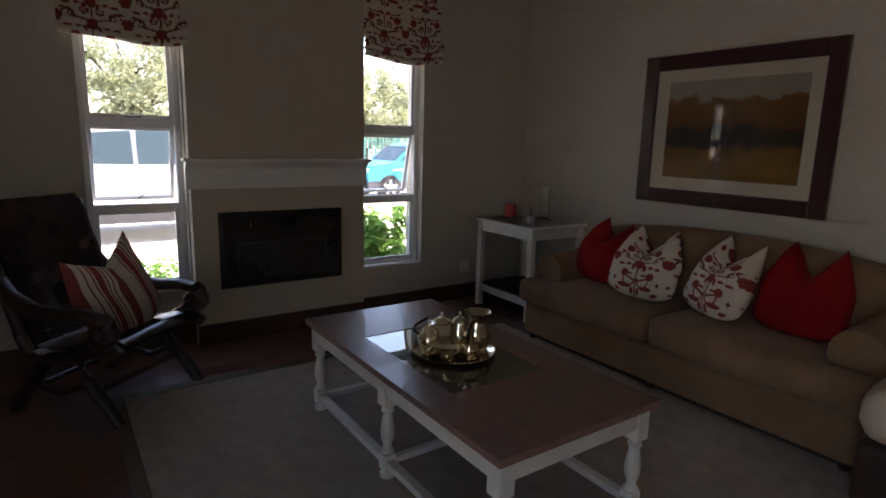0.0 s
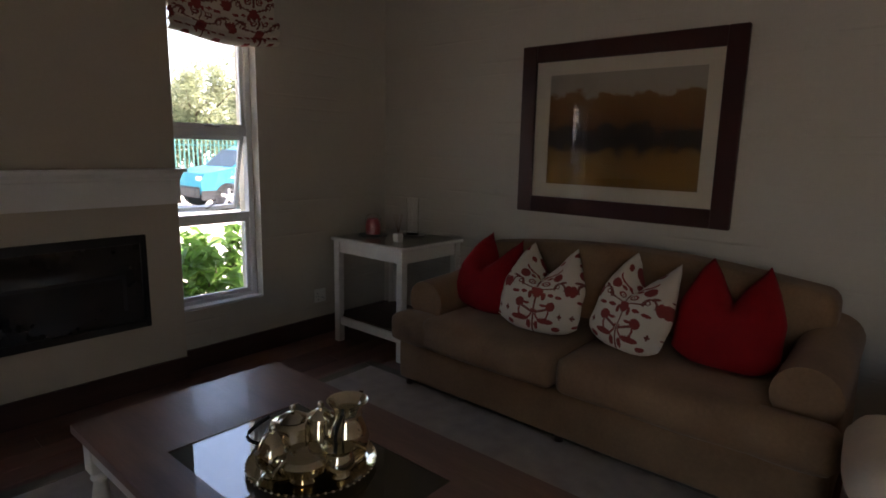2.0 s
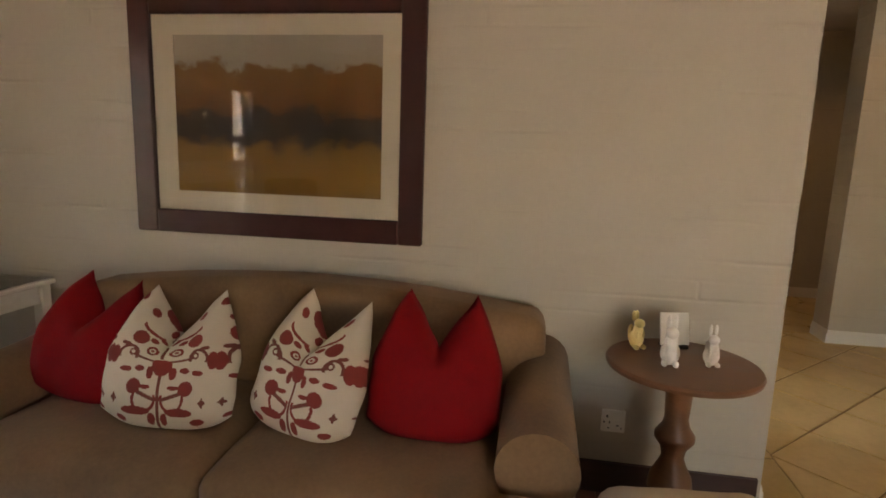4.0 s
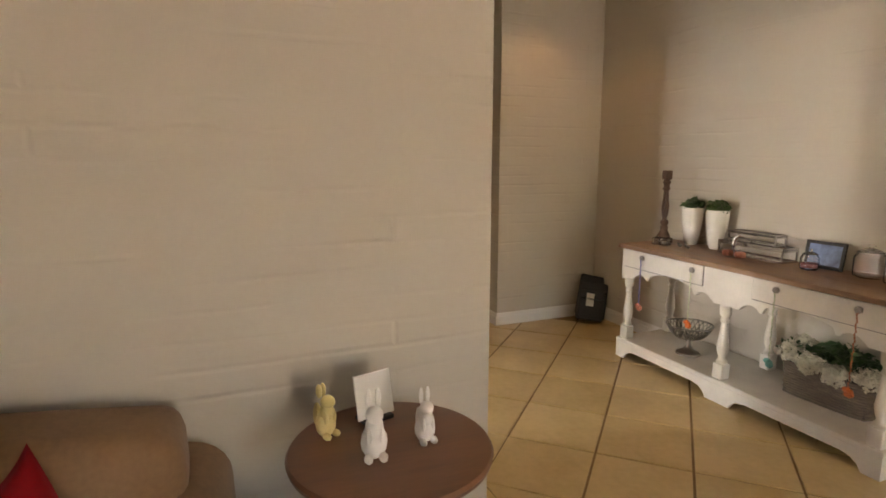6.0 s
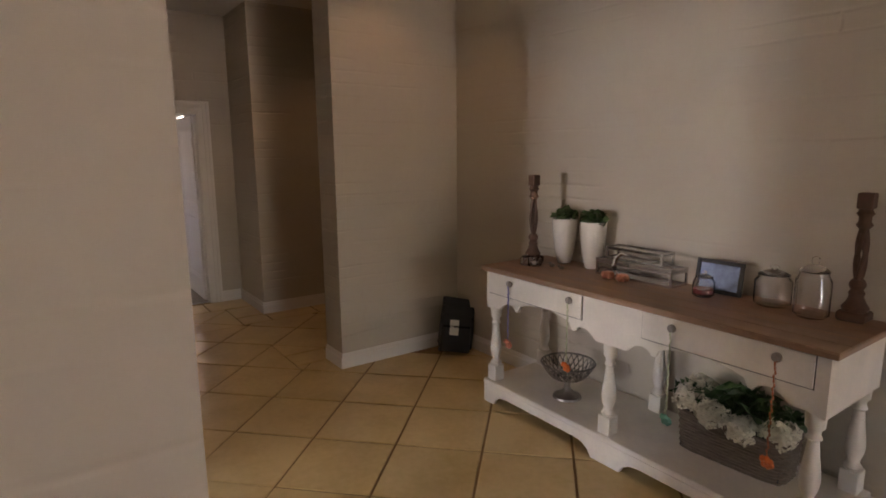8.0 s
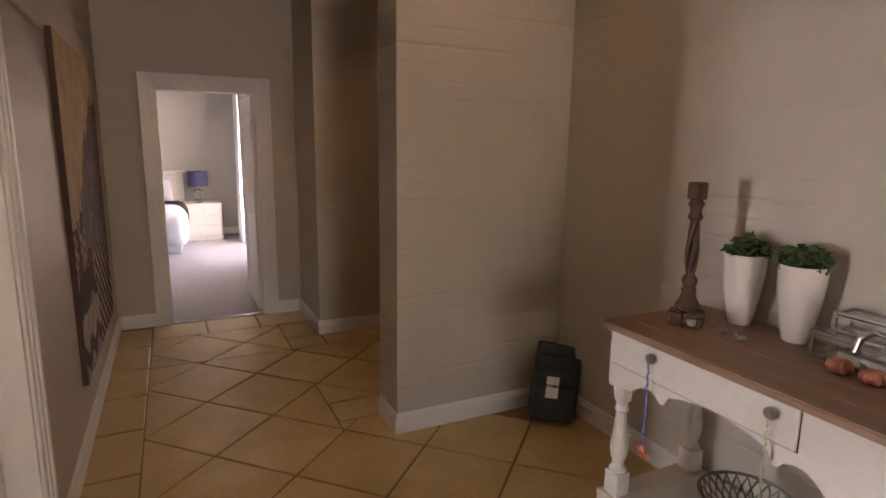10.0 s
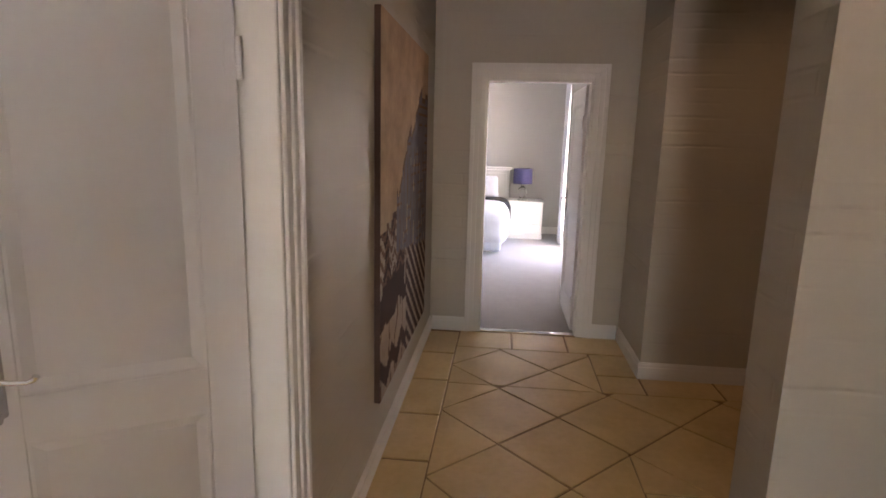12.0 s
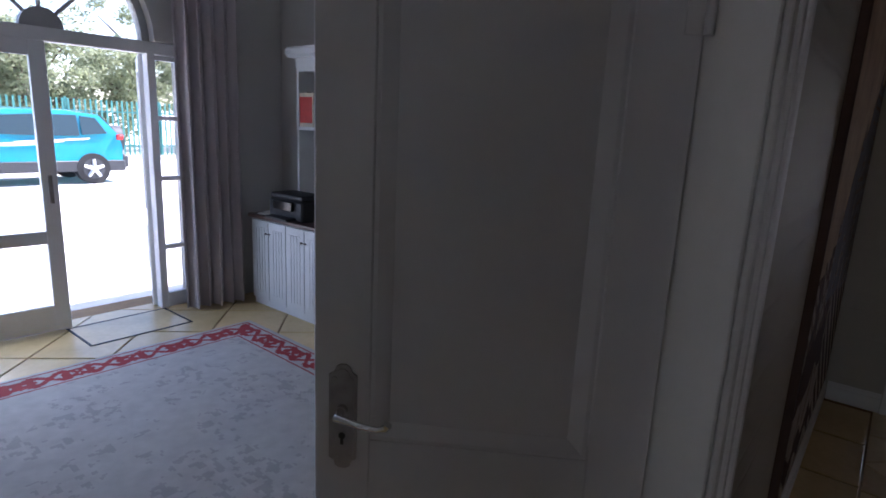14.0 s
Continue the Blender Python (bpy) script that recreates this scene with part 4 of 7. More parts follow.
pic = thing("framed_picture", "autumn field painting in a wide mahogany frame", "picture", (4.73, 2.894, 1.665))
y0, y1, z0, z1 = -0.711, 0.711, -0.56, 0.56
fw = 0.11
for a0, a1, c0, c1 in ((y0, y0 + fw, z0, z1), (y1 - fw, y1, z0, z1), (y0 + fw, y1 - fw, z0, z0 + fw), (y0 + fw, y1 - fw, z1 - fw, z1)):
    part("frame", bxm(-0.038, -0.002, a0, a1, c0, c1, bev=0.006), FRAME_WOOD, pic, smooth=False)
b = BM()
ay0, ay1, az0, az1 = -0.514, 0.494, -0.357, 0.361
for a0, a1, c0, c1 in ((y0 + fw, ay0, z0 + fw, z1 - fw), (ay1, y1 - fw, z0 + fw, z1 - fw), (ay0, ay1, z0 + fw, az0), (ay0, ay1, az1, z1 - fw)):
    box(b, -0.014, -0.008, a0, a1, c0, c1)
part("mount", b, MAT_BOARD, pic, "cream mount board", smooth=False)
part("painting", bxm(-0.011, -0.003, ay0, ay1, az0, az1), art_material(), pic, smooth=False)
g = part("glass", bxm(-0.021, -0.018, y0 + fw, y1 - fw, z0 + fw, z1 - fw), GLASS, pic, smooth=False)
g.visible_shadow = False

# ---- side table and what stands on it ----
SX0, SX1, SY0, SY1, SZ = 3.97, 4.65, 4.05, 4.83, 0.842
stb = thing("side_table", "white-painted square side table with an open lower shelf", "side table", ((SX0 + SX1) / 2, (SY0 + SY1) / 2, 0))
hx, hy = (SX1 - SX0) / 2, (SY1 - SY0) / 2
part("tabletop", bxm(-hx, hx, -hy, hy, SZ - 0.028, SZ - 0.004, bev=0.005), CREAM_PAINT, stb, smooth=False)
g = part("glass_top", bxm(-hx + 0.03, hx - 0.03, -hy + 0.03, hy - 0.03, SZ - 0.004, SZ, bev=0.001), GLASS, stb, smooth=False)
g.visible_shadow = False
for sx in (-1, 1):
    for sy in (-1, 1):
        part("leg", bxm(sx * (hx - 0.045) - 0.028, sx * (hx - 0.045) + 0.028, sy * (hy - 0.045) - 0.028, sy * (hy - 0.045) + 0.028, 0, SZ - 0.028, bev=0.004), CREAM_PAINT, stb, smooth=False)
for s in (-1, 1):
    for z0, z1 in ((SZ - 0.12, SZ - 0.028), (0.14, 0.20)):
        part("rail", bxm(s * (hx - 0.045) - 0.012, s * (hx - 0.045) + 0.012, -hy + 0.073, hy - 0.073, z0, z1), CREAM_PAINT, stb, smooth=False)
        part("rail", bxm(-hx + 0.073, hx - 0.073, s * (hy - 0.045) - 0.012, s * (hy - 0.045) + 0.012, z0, z1), CREAM_PAINT, stb, smooth=False)
part("lower_shelf", bxm(-hx + 0.058, hx - 0.058, -hy + 0.058, hy - 0.058, 0.20, 0.215), mat("dark_shelf_wood", (0.06, 0.03, 0.02), var=0.3, stretch=(3, 0.4, 3)), stb, smooth=False)

def glass_wall(prof, wall=0.0025):
    """A blown glass shell: the outer profile and, inside it, the same profile again."""
    inner = [(max(0.0, r - wall), z) for r, z in reversed(prof)]
    return lathe(BM(), prof + inner, 28)


def glass_stand(name, label, x, y):
    c = thing(name, label, "glass dome", (x, y, SZ), group="things on the side table")
    part("base_plate", lathe(BM(), [(0.0, 0), (0.10, 0), (0.115, 0.006), (0.11, 0.011), (0.0, 0.009)], 28), PEWTER, c)
    return c


gc = glass_stand("glass_cloche", "red wax candle under a clear glass dome", 4.24, 4.64)
part("candle", lathe(BM(), [(0.0, 0.011), (0.056, 0.011), (0.058, 0.05), (0.055, 0.10), (0.042, 0.135), (0.0, 0.14)], 24), mat("red_wax", (0.42, 0.012, 0.014), rough=0.35), gc, "red wax candle")
g = part("dome", glass_wall([(0.064, 0.012), (0.065, 0.10), (0.058, 0.14), (0.035, 0.168), (0.004, 0.178)]), GLASS, gc, "clear glass dome")
g.visible_shadow = False
gc = glass_stand("hurricane_glass", "tall empty clear glass cylinder on a plate", 4.47, 4.43)
g = part("cylinder", glass_wall([(0.052, 0.012), (0.047, 0.03), (0.047, 0.25), (0.052, 0.30)]), GLASS, gc, "clear glass cylinder")
g.visible_shadow = False
df = thing("reed_diffuser", "white reed diffuser bottle with thin reeds", "diffuser", (4.18, 4.30, SZ), group="things on the side table")
part("bottle", bxm(-0.028, 0.028, -0.028, 0.028, 0, 0.062, bev=0.006), PLASTIC_W, df)
for k in range(5):
    a = 1.3 * k
    part("reed", tube(BM(), [(0, 0, 0.055), (0.035 * math.cos(a), 0.035 * math.sin(a), 0.20)], 0.0015, 5), OAK, df)

# ---- leather lounge chair ----
lc = thing("lounge_chair", "dark brown leather lounge chair with scrolled wooden arms", "armchair", (0.894, 4.33, 0.0), -139)
b = BM()
path = [(0.40, 0.43), (0.36, 0.455), (0.25, 0.44), (0.05, 0.39), (-0.12, 0.355), (-0.20, 0.37), (-0.26, 0.47), (-0.32, 0.67), (-0.39, 0.90), (-0.445, 1.08), (-0.48, 1.15)]
th = 0.045
prof_pts = [Vector((0, p[0], p[1])) for p in path]
left = []
for i, p in enumerate(prof_pts):
    d = (prof_pts[min(i + 1, len(prof_pts) - 1)] - prof_pts[max(0, i - 1)]).normalized()
    nrm = Vector((0, d.z, -d.y))
    left.append((p, nrm))
nx = 10
rows_ = []
for p, nrm in left:
    r = []
    for k in range(nx + 1):
        u = 2 * k / nx - 1
        sag = 0.02 * (1 - u * u)
        r.append((b.verts.new((0.29 * u, p.y + nrm.y * (th / 2 - sag) * -1, p.z - nrm.z * (th / 2 - sag))), b.verts.new((0.29 * u, p.y + nrm.y * th / 2, p.z + nrm.z * th / 2))))
    rows_.append(r)
for r0, r1 in zip(rows_, rows_[1:]):
    for k in range(nx):
        b.faces.new((r0[k][0], r0[k + 1][0], r1[k + 1][0], r1[k][0]))
        b.faces.new((r0[k][1], r1[k][1], r1[k + 1][1], r0[k + 1][1]))
    for k in (0, nx):
        b.faces.new((r0[k][0], r1[k][0], r1[k][1], r0[k][1]))
for r in (rows_[0], rows_[-1]):
    for k in range(nx):
        b.faces.new((r[k][0], r[k][1], r[k + 1][1], r[k + 1][0]))
part("leather_seat", b, LEATHER, lc, "dark brown leather sling seat and back")
for s in (-1, 1):
    x = s * 0.315
    b = BM()
    tube(b, [(x, p[0], p[1] - 0.03) for p in path], [0.036] * 5 + [0.032] * 3 + [0.027] * (len(path) - 8), 10)
    part("side_rail", b, DARK_WOOD, lc)
    b = BM()
    pts = [(x * 1.02, -0.36, 0.76), (x * 1.06, -0.28, 0.67), (x * 1.1, -0.12, 0.605), (x * 1.12, 0.08, 0.60), (x * 1.12, 0.24, 0.615), (x * 1.12, 0.33, 0.60)]
    for k in range(13):
        a = math.pi * 0.42 - k * 0.46
        rr = 0.085 - 0.0052 * k
        pts.append((x * 1.12, 0.315 + rr * math.cos(a), 0.525 + rr * math.sin(a)))
    tube(b, pts, [0.026, 0.031, 0.036, 0.036, 0.034, 0.034] + [0.034 - 0.0006 * k for k in range(13)], 12, 1.5)
    lathe_x = [(0.0, -0.030), (0.028, -0.030), (0.034, -0.024), (0.034, 0.024), (0.028, 0.030), (0.0, 0.030)]
    hub = lathe(BM(), lathe_x, 20)
    part("scroll_boss", hub, DARK_WOOD, lc).matrix_local = pose(x * 1.12, 0.315, 0.525, 0, 90, 0)
    part("arm", b, DARK_WOOD, lc, "curved wooden arm ending in a scroll")
    b = BM()
    tube(b, [(x, 0.30, 0.47), (x, 0.12, 0.36), (x, 0.16, 0.24), (x, 0.28, 0.11), (x, 0.36, 0.0)], [0.042, 0.045, 0.040, 0.036, 0.036], 12)
    part("leg", b, DARK_WOOD, lc)
    b = BM()
    tube(b, [(x, -0.10, 0.37), (x, -0.12, 0.30), (x, -0.24, 0.14), (x, -0.34, 0.0)], [0.042, 0.042, 0.036, 0.036], 12)
    part("leg", b, DARK_WOOD, lc)
    b = BM()
    tube(b, [(x, 0.18, 0.22), (x, 0.0, 0.14), (x, -0.24, 0.18)], 0.018, 8)
    part("stretcher", b, DARK_WOOD, lc)
for y, z in ((0.22, 0.18), (-0.25, 0.13), (0.37, 0.42)):
    part("stretcher", tube(BM(), [(-0.315, y, z), (0.315, y, z)], 0.017, 8), DARK_WOOD, lc)


def stripes(u, v):
    k = (u * 4.3) % 1.0
    return 1 if 0.05 < k < 0.33 or 0.39 < k < 0.47 or 0.92 < k < 0.97 else (2 if 0.70 < k < 0.74 else 0)


STRIPE_RED = mat("woven_red_stripe", (0.26, 0.05, 0.045), rough=0.9, var=0.15, scale=12, fine=240, bump=0.4)
soft_pillow("cushion", "cream and red striped cushion on the leather chair", pose(1.05, 4.20, 0.40, 0, 0, -134) @ pose(0, 0, 0, 22, 12, 0), 0.57, 0.56, 0.19, 0.12, stripes, [CLOTH, STRIPE_RED, PRINT_BROWN], 62, 0.15, 6.0, group="cushion on the chair")


def socket_plate(name, label, m, w, h, holes):
    sk = thing(name, label, "power socket")
    sk.matrix_world = m
    part("plate", bxm(-w / 2, w / 2, -0.011, 0, -h / 2, h / 2, bev=0.003), PLASTIC_W, sk)
    for hx_, hz_, hw_, hh_ in holes:
        part("socket_hole", bxm(hx_ - hw_, hx_ + hw_, -0.0116, -0.0105, hz_ - hh_, hz_ + hh_), BLACK_MATT, sk, smooth=False)
    part("switch", bxm(w * 0.18, w * 0.34, -0.0145, -0.011, h * 0.12, h * 0.34, bev=0.001), PLASTIC_W, sk)


HOLES3 = [(-0.028, 0.022, 0.004, 0.006), (-0.040, -0.006, 0.003, 0.004), (-0.016, -0.006, 0.003, 0.004), (0.02, -0.02, 0.005, 0.003), (-0.02, -0.034, 0.004, 0.003), (0.036, -0.032, 0.003, 0.003)]
socket_plate("wall_socket", "white plastic wall socket on the brick wall", pose(4.0, 5.02, 0.33), 0.11, 0.11, HOLES3)
socket_plate("wall_socket", "white plastic wall socket on the brick wall", pose(4.73, 1.275, 0.352, 0, 0, -90), 0.105, 0.105, HOLES3)

# ---- round pedestal table with figurines ----
PT = (4.405, 1.09, 0.0)
PTZ = 0.772
pt = thing("pedestal_table", "round brown wooden pedestal table by the wall", "side table", PT)
part("tabletop", lathe(BM(), [(0.0, PTZ - 0.032), (0.262, PTZ - 0.032), (0.28, PTZ - 0.026), (0.284, PTZ - 0.012), (0.278, PTZ - 0.002), (0.267, PTZ), (0.0, PTZ)], 48), OAK, pt)
part("pedestal", lathe(BM(), [(0.07, 0.10), (0.075, 0.13), (0.055, 0.15), (0.05, 0.17), (0.075, 0.21), (0.085, 0.25), (0.078, 0.30), (0.055, 0.345), (0.042, 0.38), (0.05, 0.42), (0.075, 0.455), (0.075, 0.475), (0.052, 0.51), (0.045, 0.54), (0.05, 0.64), (0.06, 0.69), (0.075, 0.741)], 28), OAK, pt)
for k in range(3):
    a = math.radians(200 + 120 * k)
    b = BM()
    tube(b, [(0.05 * math.cos(a), 0.05 * math.sin(a), 0.13), (0.12 * math.cos(a), 0.12 * math.sin(a), 0.10), (0.18 * math.cos(a), 0.18 * math.sin(a), 0.045), (0.22 * math.cos(a), 0.22 * math.sin(a), 0.022)], [0.035, 0.032, 0.026, 0.022], 10)
    part("foot", b, OAK, pt)

BISQUE = mat("white_bisque", (0.78, 0.76, 0.72), rough=0.6, var=0.06, scale=20, fine=80, bump=0.2)
YELLOW_BIS = mat("pale_yellow_bisque", (0.72, 0.60, 0.28), rough=0.6, var=0.1, scale=20, fine=80, bump=0.2)


def blob(b, c, r, seg=14):
    n = 8
    lathe(b, [(r[0] * math.sin(math.pi * k / n), r[2] * -math.cos(math.pi * k / n)) for k in range(n + 1)], seg, c, (1, r[1] / r[0]))


def figurine(label, x, y, turn, h, material, ears):
    b = BM()
    k = h / 0.13
    blob(b, (0, 0, 0.032 * k), (0.026 * k, 0.024 * k, 0.034 * k))
    blob(b, (0, -0.006 * k, 0.062 * k), (0.018 * k, 0.017 * k, 0.028 * k))
    blob(b, (0, -0.010 * k, 0.090 * k), (0.017 * k, 0.019 * k, 0.016 * k))
    for s in (-1, 1):
        blob(b, (s * 0.014 * k, -0.02 * k, 0.008 * k), (0.009 * k, 0.014 * k, 0.009 * k), 8)
        blob(b, (s * 0.012 * k, -0.016 * k, 0.05 * k), (0.006 * k, 0.007 * k, 0.02 * k), 8)
        if ears == "up":
            blob(b, (s * 0.009 * k, 0.002 * k, 0.117 * k), (0.006 * k, 0.004 * k, 0.022 * k), 8)
        elif ears == "back":
            blob(b, (s * 0.006 * k, 0.014 * k, 0.112 * k), (0.006 * k, 0.010 * k, 0.018 * k), 8)
        else:
            blob(b, (s * 0.017 * k, -0.006 * k, 0.088 * k), (0.006 * k, 0.009 * k, 0.020 * k), 8)
    blob(b, (0, 0.03 * k, 0.045 * k), (0.010 * k, 0.012 * k, 0.032 * k), 8)
    ob = new("figurine", mesh_of("figurine", b, material, True))
    ob.matrix_world = pose(x, y, PTZ, 0, 0, turn)
    tagged(ob, label, "figurine", "figurines on the pedestal table")


figurine("small pale yellow ceramic rabbit figurine", 4.525, 1.245, -60, 0.152, YELLOW_BIS, "back")
figurine("white ceramic rabbit figurine on the pedestal table", 4.36, 1.15, -96, 0.18, BISQUE, "up")
figurine("white ceramic squirrel figurine on the pedestal table", 4.39, 0.995, -84, 0.148, BISQUE, "up")
fr = thing("card_stand", "white card propped in a small stand", "card", (4.56, 1.085, PTZ), -75)
b = bxm(-0.062, 0.062, -0.004, 0.004, 0.012, 0.145, bev=0.002)
cd = part("card", b, PLASTIC_W, fr, smooth=False)
cd.matrix_local = pose(0, 0, 0, -12, 0, 0)
part("stand", bxm(-0.05, 0.05, -0.02, 0.045, 0, 0.014, bev=0.003), BLACK_MATT, fr, smooth=False)

# ---- hall: console table and what stands on it ----
CX, CYB, CYF, CZ = 5.48, -1.955, -1.395, 0.89
CYM = (CYB + CYF) / 2
con = thing("console_table", "cream-painted console table with a brown wooden top", "console table", (CX, CYM, 0))
HL, HD = 0.985, (CYF - CYB) / 2
top = part("tabletop", bxm(-HL + 0.001, HL - 0.001, -HD + 0.001, HD - 0.001, CZ - 0.03, CZ - 0.006, bev=0.003), CONSOLE_WOOD, con, "brown wooden top", smooth=False)
for k in range(5):
    part("board", bxm(-HL, HL, -HD + 0.112 * k + 0.0006, -HD + 0.112 * (k + 1) - 0.0006, CZ - 0.0058, CZ, bev=0.0022), CONSOLE_WOOD, top, smooth=False)


def scallop(x0, x1, base, depth, n, wave):
    """Points of a shaped lower edge from x0 to x1."""
    pts = []
    for k in range(n + 1):
        f = k / n
        a = abs(2 * f - 1)
        if a > 0.86:
            z = 0
        elif a > 0.50:
            z = depth * 0.55 * math.sin(math.pi * (0.86 - a) / 0.36) ** 0.7
        else:
            z = depth * (0.45 + 0.55 * math.cos(math.pi * a / 1.0) ** 0.6) if a < 0.5 else 0
        if 0.48 < a < 0.56:
            z = depth * 0.18
        pts.append((x0 + (x1 - x0) * f, base + z * wave))
    return pts


AZ0, AZ1 = 0.60, CZ - 0.03
for y0, y1 in ((HD - 0.048, HD - 0.026), (-HD + 0.02, -HD + 0.04)):
    b = BM()
    low = scallop(-HL + 0.10, -0.04, AZ0 + 0.035, 0.085, 48, 1) + scallop(0.04, HL - 0.10, AZ0 + 0.035, 0.085, 48, 1)
    pts = [(-HL + 0.03, AZ0 + 0.02)] + low + [(HL - 0.03, AZ0 + 0.02), (HL - 0.03, AZ1), (-HL + 0.03, AZ1)]
    prism(b, pts, "y", y0, y1)
    b.normal_update()
    bmesh.ops.triangulate(b, faces=[f for f in b.faces if len(f.verts) > 4])
    part("apron", b, CREAM_PAINT, con, smooth=False)
for s in (-1, 1):
    part("side_apron", bxm(s * (HL - 0.042) - 0.012, s * (HL - 0.042) + 0.012, -HD + 0.04, HD - 0.048, AZ0 + 0.02, AZ1), CREAM_PAINT, con, smooth=False)
KNOB_Z = 0.815
for x0, x1 in ((0.185, 0.925), (-0.905, -0.18)):
    dr = part("drawer", bxm(x0, x1, HD - 0.026, HD - 0.018, AZ1 - 0.135, AZ1 - 0.006, bev=0.002), CREAM_PAINT, con, smooth=False)
    b = BM()
    for a0, a1, c0, c1 in ((x0 - 0.004, x0, AZ1 - 0.139, AZ1 - 0.002), (x1, x1 + 0.004, AZ1 - 0.139, AZ1 - 0.002), (x0, x1, AZ1 - 0.006, AZ1 - 0.002), (x0, x1, AZ1 - 0.139, AZ1 - 0.135)):
        box(b, a0, a1, HD - 0.026, HD - 0.0245, c0, c1)
    part("drawer_gap", b, BLACK_MATT, dr, smooth=False)
for kx in (6.204, 5.739, 5.138, 4.698):
    b = BM()
    for r, y0, dy in ((0.010, HD - 0.018, 0.014), (0.019, HD - 0.006, 0.010), (0.013, HD + 0.004, 0.005)):
        lathe_y(b, r, y0, dy, kx - CX, KNOB_Z, 16)
    part("knob", b, PEWTER, con, "dark metal knob")
SHZ = 0.15
for sx in (-1, 0, 1):
    for sy in (-1, 1):
        b = BM()
        lx, ly = (0.025 if sx == 0 else sx * (HL - 0.075)), sy * (HD - 0.065)
        box(b, lx - 0.037, lx + 0.037, ly - 0.037, ly + 0.037, SHZ, SHZ + 0.10, bev=0.005)
        lathe(b, [(0.030, SHZ + 0.10), (0.036, SHZ + 0.112), (0.026, SHZ + 0.125), (0.022, SHZ + 0.14), (0.032, SHZ + 0.17), (0.037, SHZ + 0.205), (0.033, SHZ + 0.25), (0.025, SHZ + 0.31), (0.020, SHZ + 0.365), (0.029, SHZ + 0.375), (0.022, SHZ + 0.39), (0.022, SHZ + 0.405), (0.034, SHZ + 0.42), (0.036, SHZ + 0.47), (0.036, AZ0 + 0.04)], 18, (lx, ly, 0))
        part("leg", b, CREAM_PAINT, con)
part("lower_shelf", bxm(-HL + 0.015, HL - 0.015, -HD + 0.01, HD - 0.01, SHZ - 0.03, SHZ, bev=0.005), CREAM_PAINT, con, smooth=False)
for y0, y1 in ((HD - 0.035, HD - 0.013), (-HD + 0.013, -HD + 0.035)):
    b = BM()
    e = [(-HL + 0.02, 0), (-HL + 0.11, 0), (-HL + 0.13, 0.035), (-HL + 0.17, 0.06), (-HL + 0.22, 0.068), (-0.20, 0.068), (-0.15, 0.06), (-0.11, 0.035), (-0.09, 0), (0.09, 0), (0.11, 0.035), (0.15, 0.06), (0.20, 0.068), (HL - 0.22, 0.068), (HL - 0.17, 0.06), (HL - 0.13, 0.035), (HL - 0.11, 0), (HL - 0.02, 0), (HL - 0.02, SHZ - 0.03), (-HL + 0.02, SHZ - 0.03)]
    prism(b, e, "y", y0, y1)
    b.normal_update()
    bmesh.ops.triangulate(b, faces=[f for f in b.faces if len(f.verts) > 4])
    part("plinth", b, CREAM_PAINT, con, smooth=False)
for s in (-1, 1):
    b = BM()
    x0, x1 = sorted((s * (HL - 0.02), s * (HL - 0.042)))
    prism(b, [(-HD + 0.035, 0), (-HD + 0.10, 0), (-HD + 0.13, 0.05), (HD - 0.13, 0.05), (HD - 0.10, 0), (HD - 0.035, 0), (HD - 0.035, SHZ - 0.03), (-HD + 0.035, SHZ - 0.03)], "x", x0, x1)
    b.normal_update()
    bmesh.ops.triangulate(b, faces=[f for f in b.faces if len(f.verts) > 4])
    part("plinth", b, CREAM_PAINT, con, smooth=False)

OLD_WOOD = mat("weathered_dark_wood", (0.085, 0.04, 0.022), rough=0.6, var=0.55, scale=14, fine=70, bump=0.5, stretch=(1, 1, 0.4))


def candlestick(label, x, y, h):
    c = thing("candlestick", label, "candlestick", (x, y, CZ), group="things on the console")
    k = h / 0.564
    part("base", bxm(-0.052, 0.052, -0.052, 0.052, 0, 0.045 * k, bev=0.008), OLD_WOOD, c)
    b = lathe(BM(), [(0.045, 0.045 * k), (0.05, 0.06 * k), (0.035, 0.085 * k), (0.026, 0.11 * k), (0.03, 0.125 * k), (0.022, 0.14 * k), (0.030, 0.155 * k), (0.03, 0.17 * k), (0.022, 0.185 * k)], 18)
    part("lower_turning", b, OLD_WOOD, c)
    b = BM()
    for j in range(4):
        pts = []
        for m_ in range(11):
            a = math.pi / 2 * j + m_ * 0.22
            r = 0.007 + 0.011 * math.sin(math.pi * m_ / 10)
            pts.append((r * math.cos(a), r * math.sin(a), (0.185 + 0.225 * m_ / 10) * k))
        tube(b, pts, 0.010, 8)
    part("twisted_shaft", b, OLD_WOOD, c, "openwork twisted wooden shaft")
    b = lathe(BM(), [(0.02, 0.41 * k), (0.03, 0.425 * k), (0.022, 0.44 * k), (0.022, 0.46 * k), (0.032, 0.475 * k), (0.024, 0.487 * k), (0.024, 0.495 * k)], 18)
    part("upper_turning", b, OLD_WOOD, c)
    part("cup", bxm(-0.028, 0.028, -0.028, 0.028, 0.495 * k, h, bev=0.005), OLD_WOOD, c)


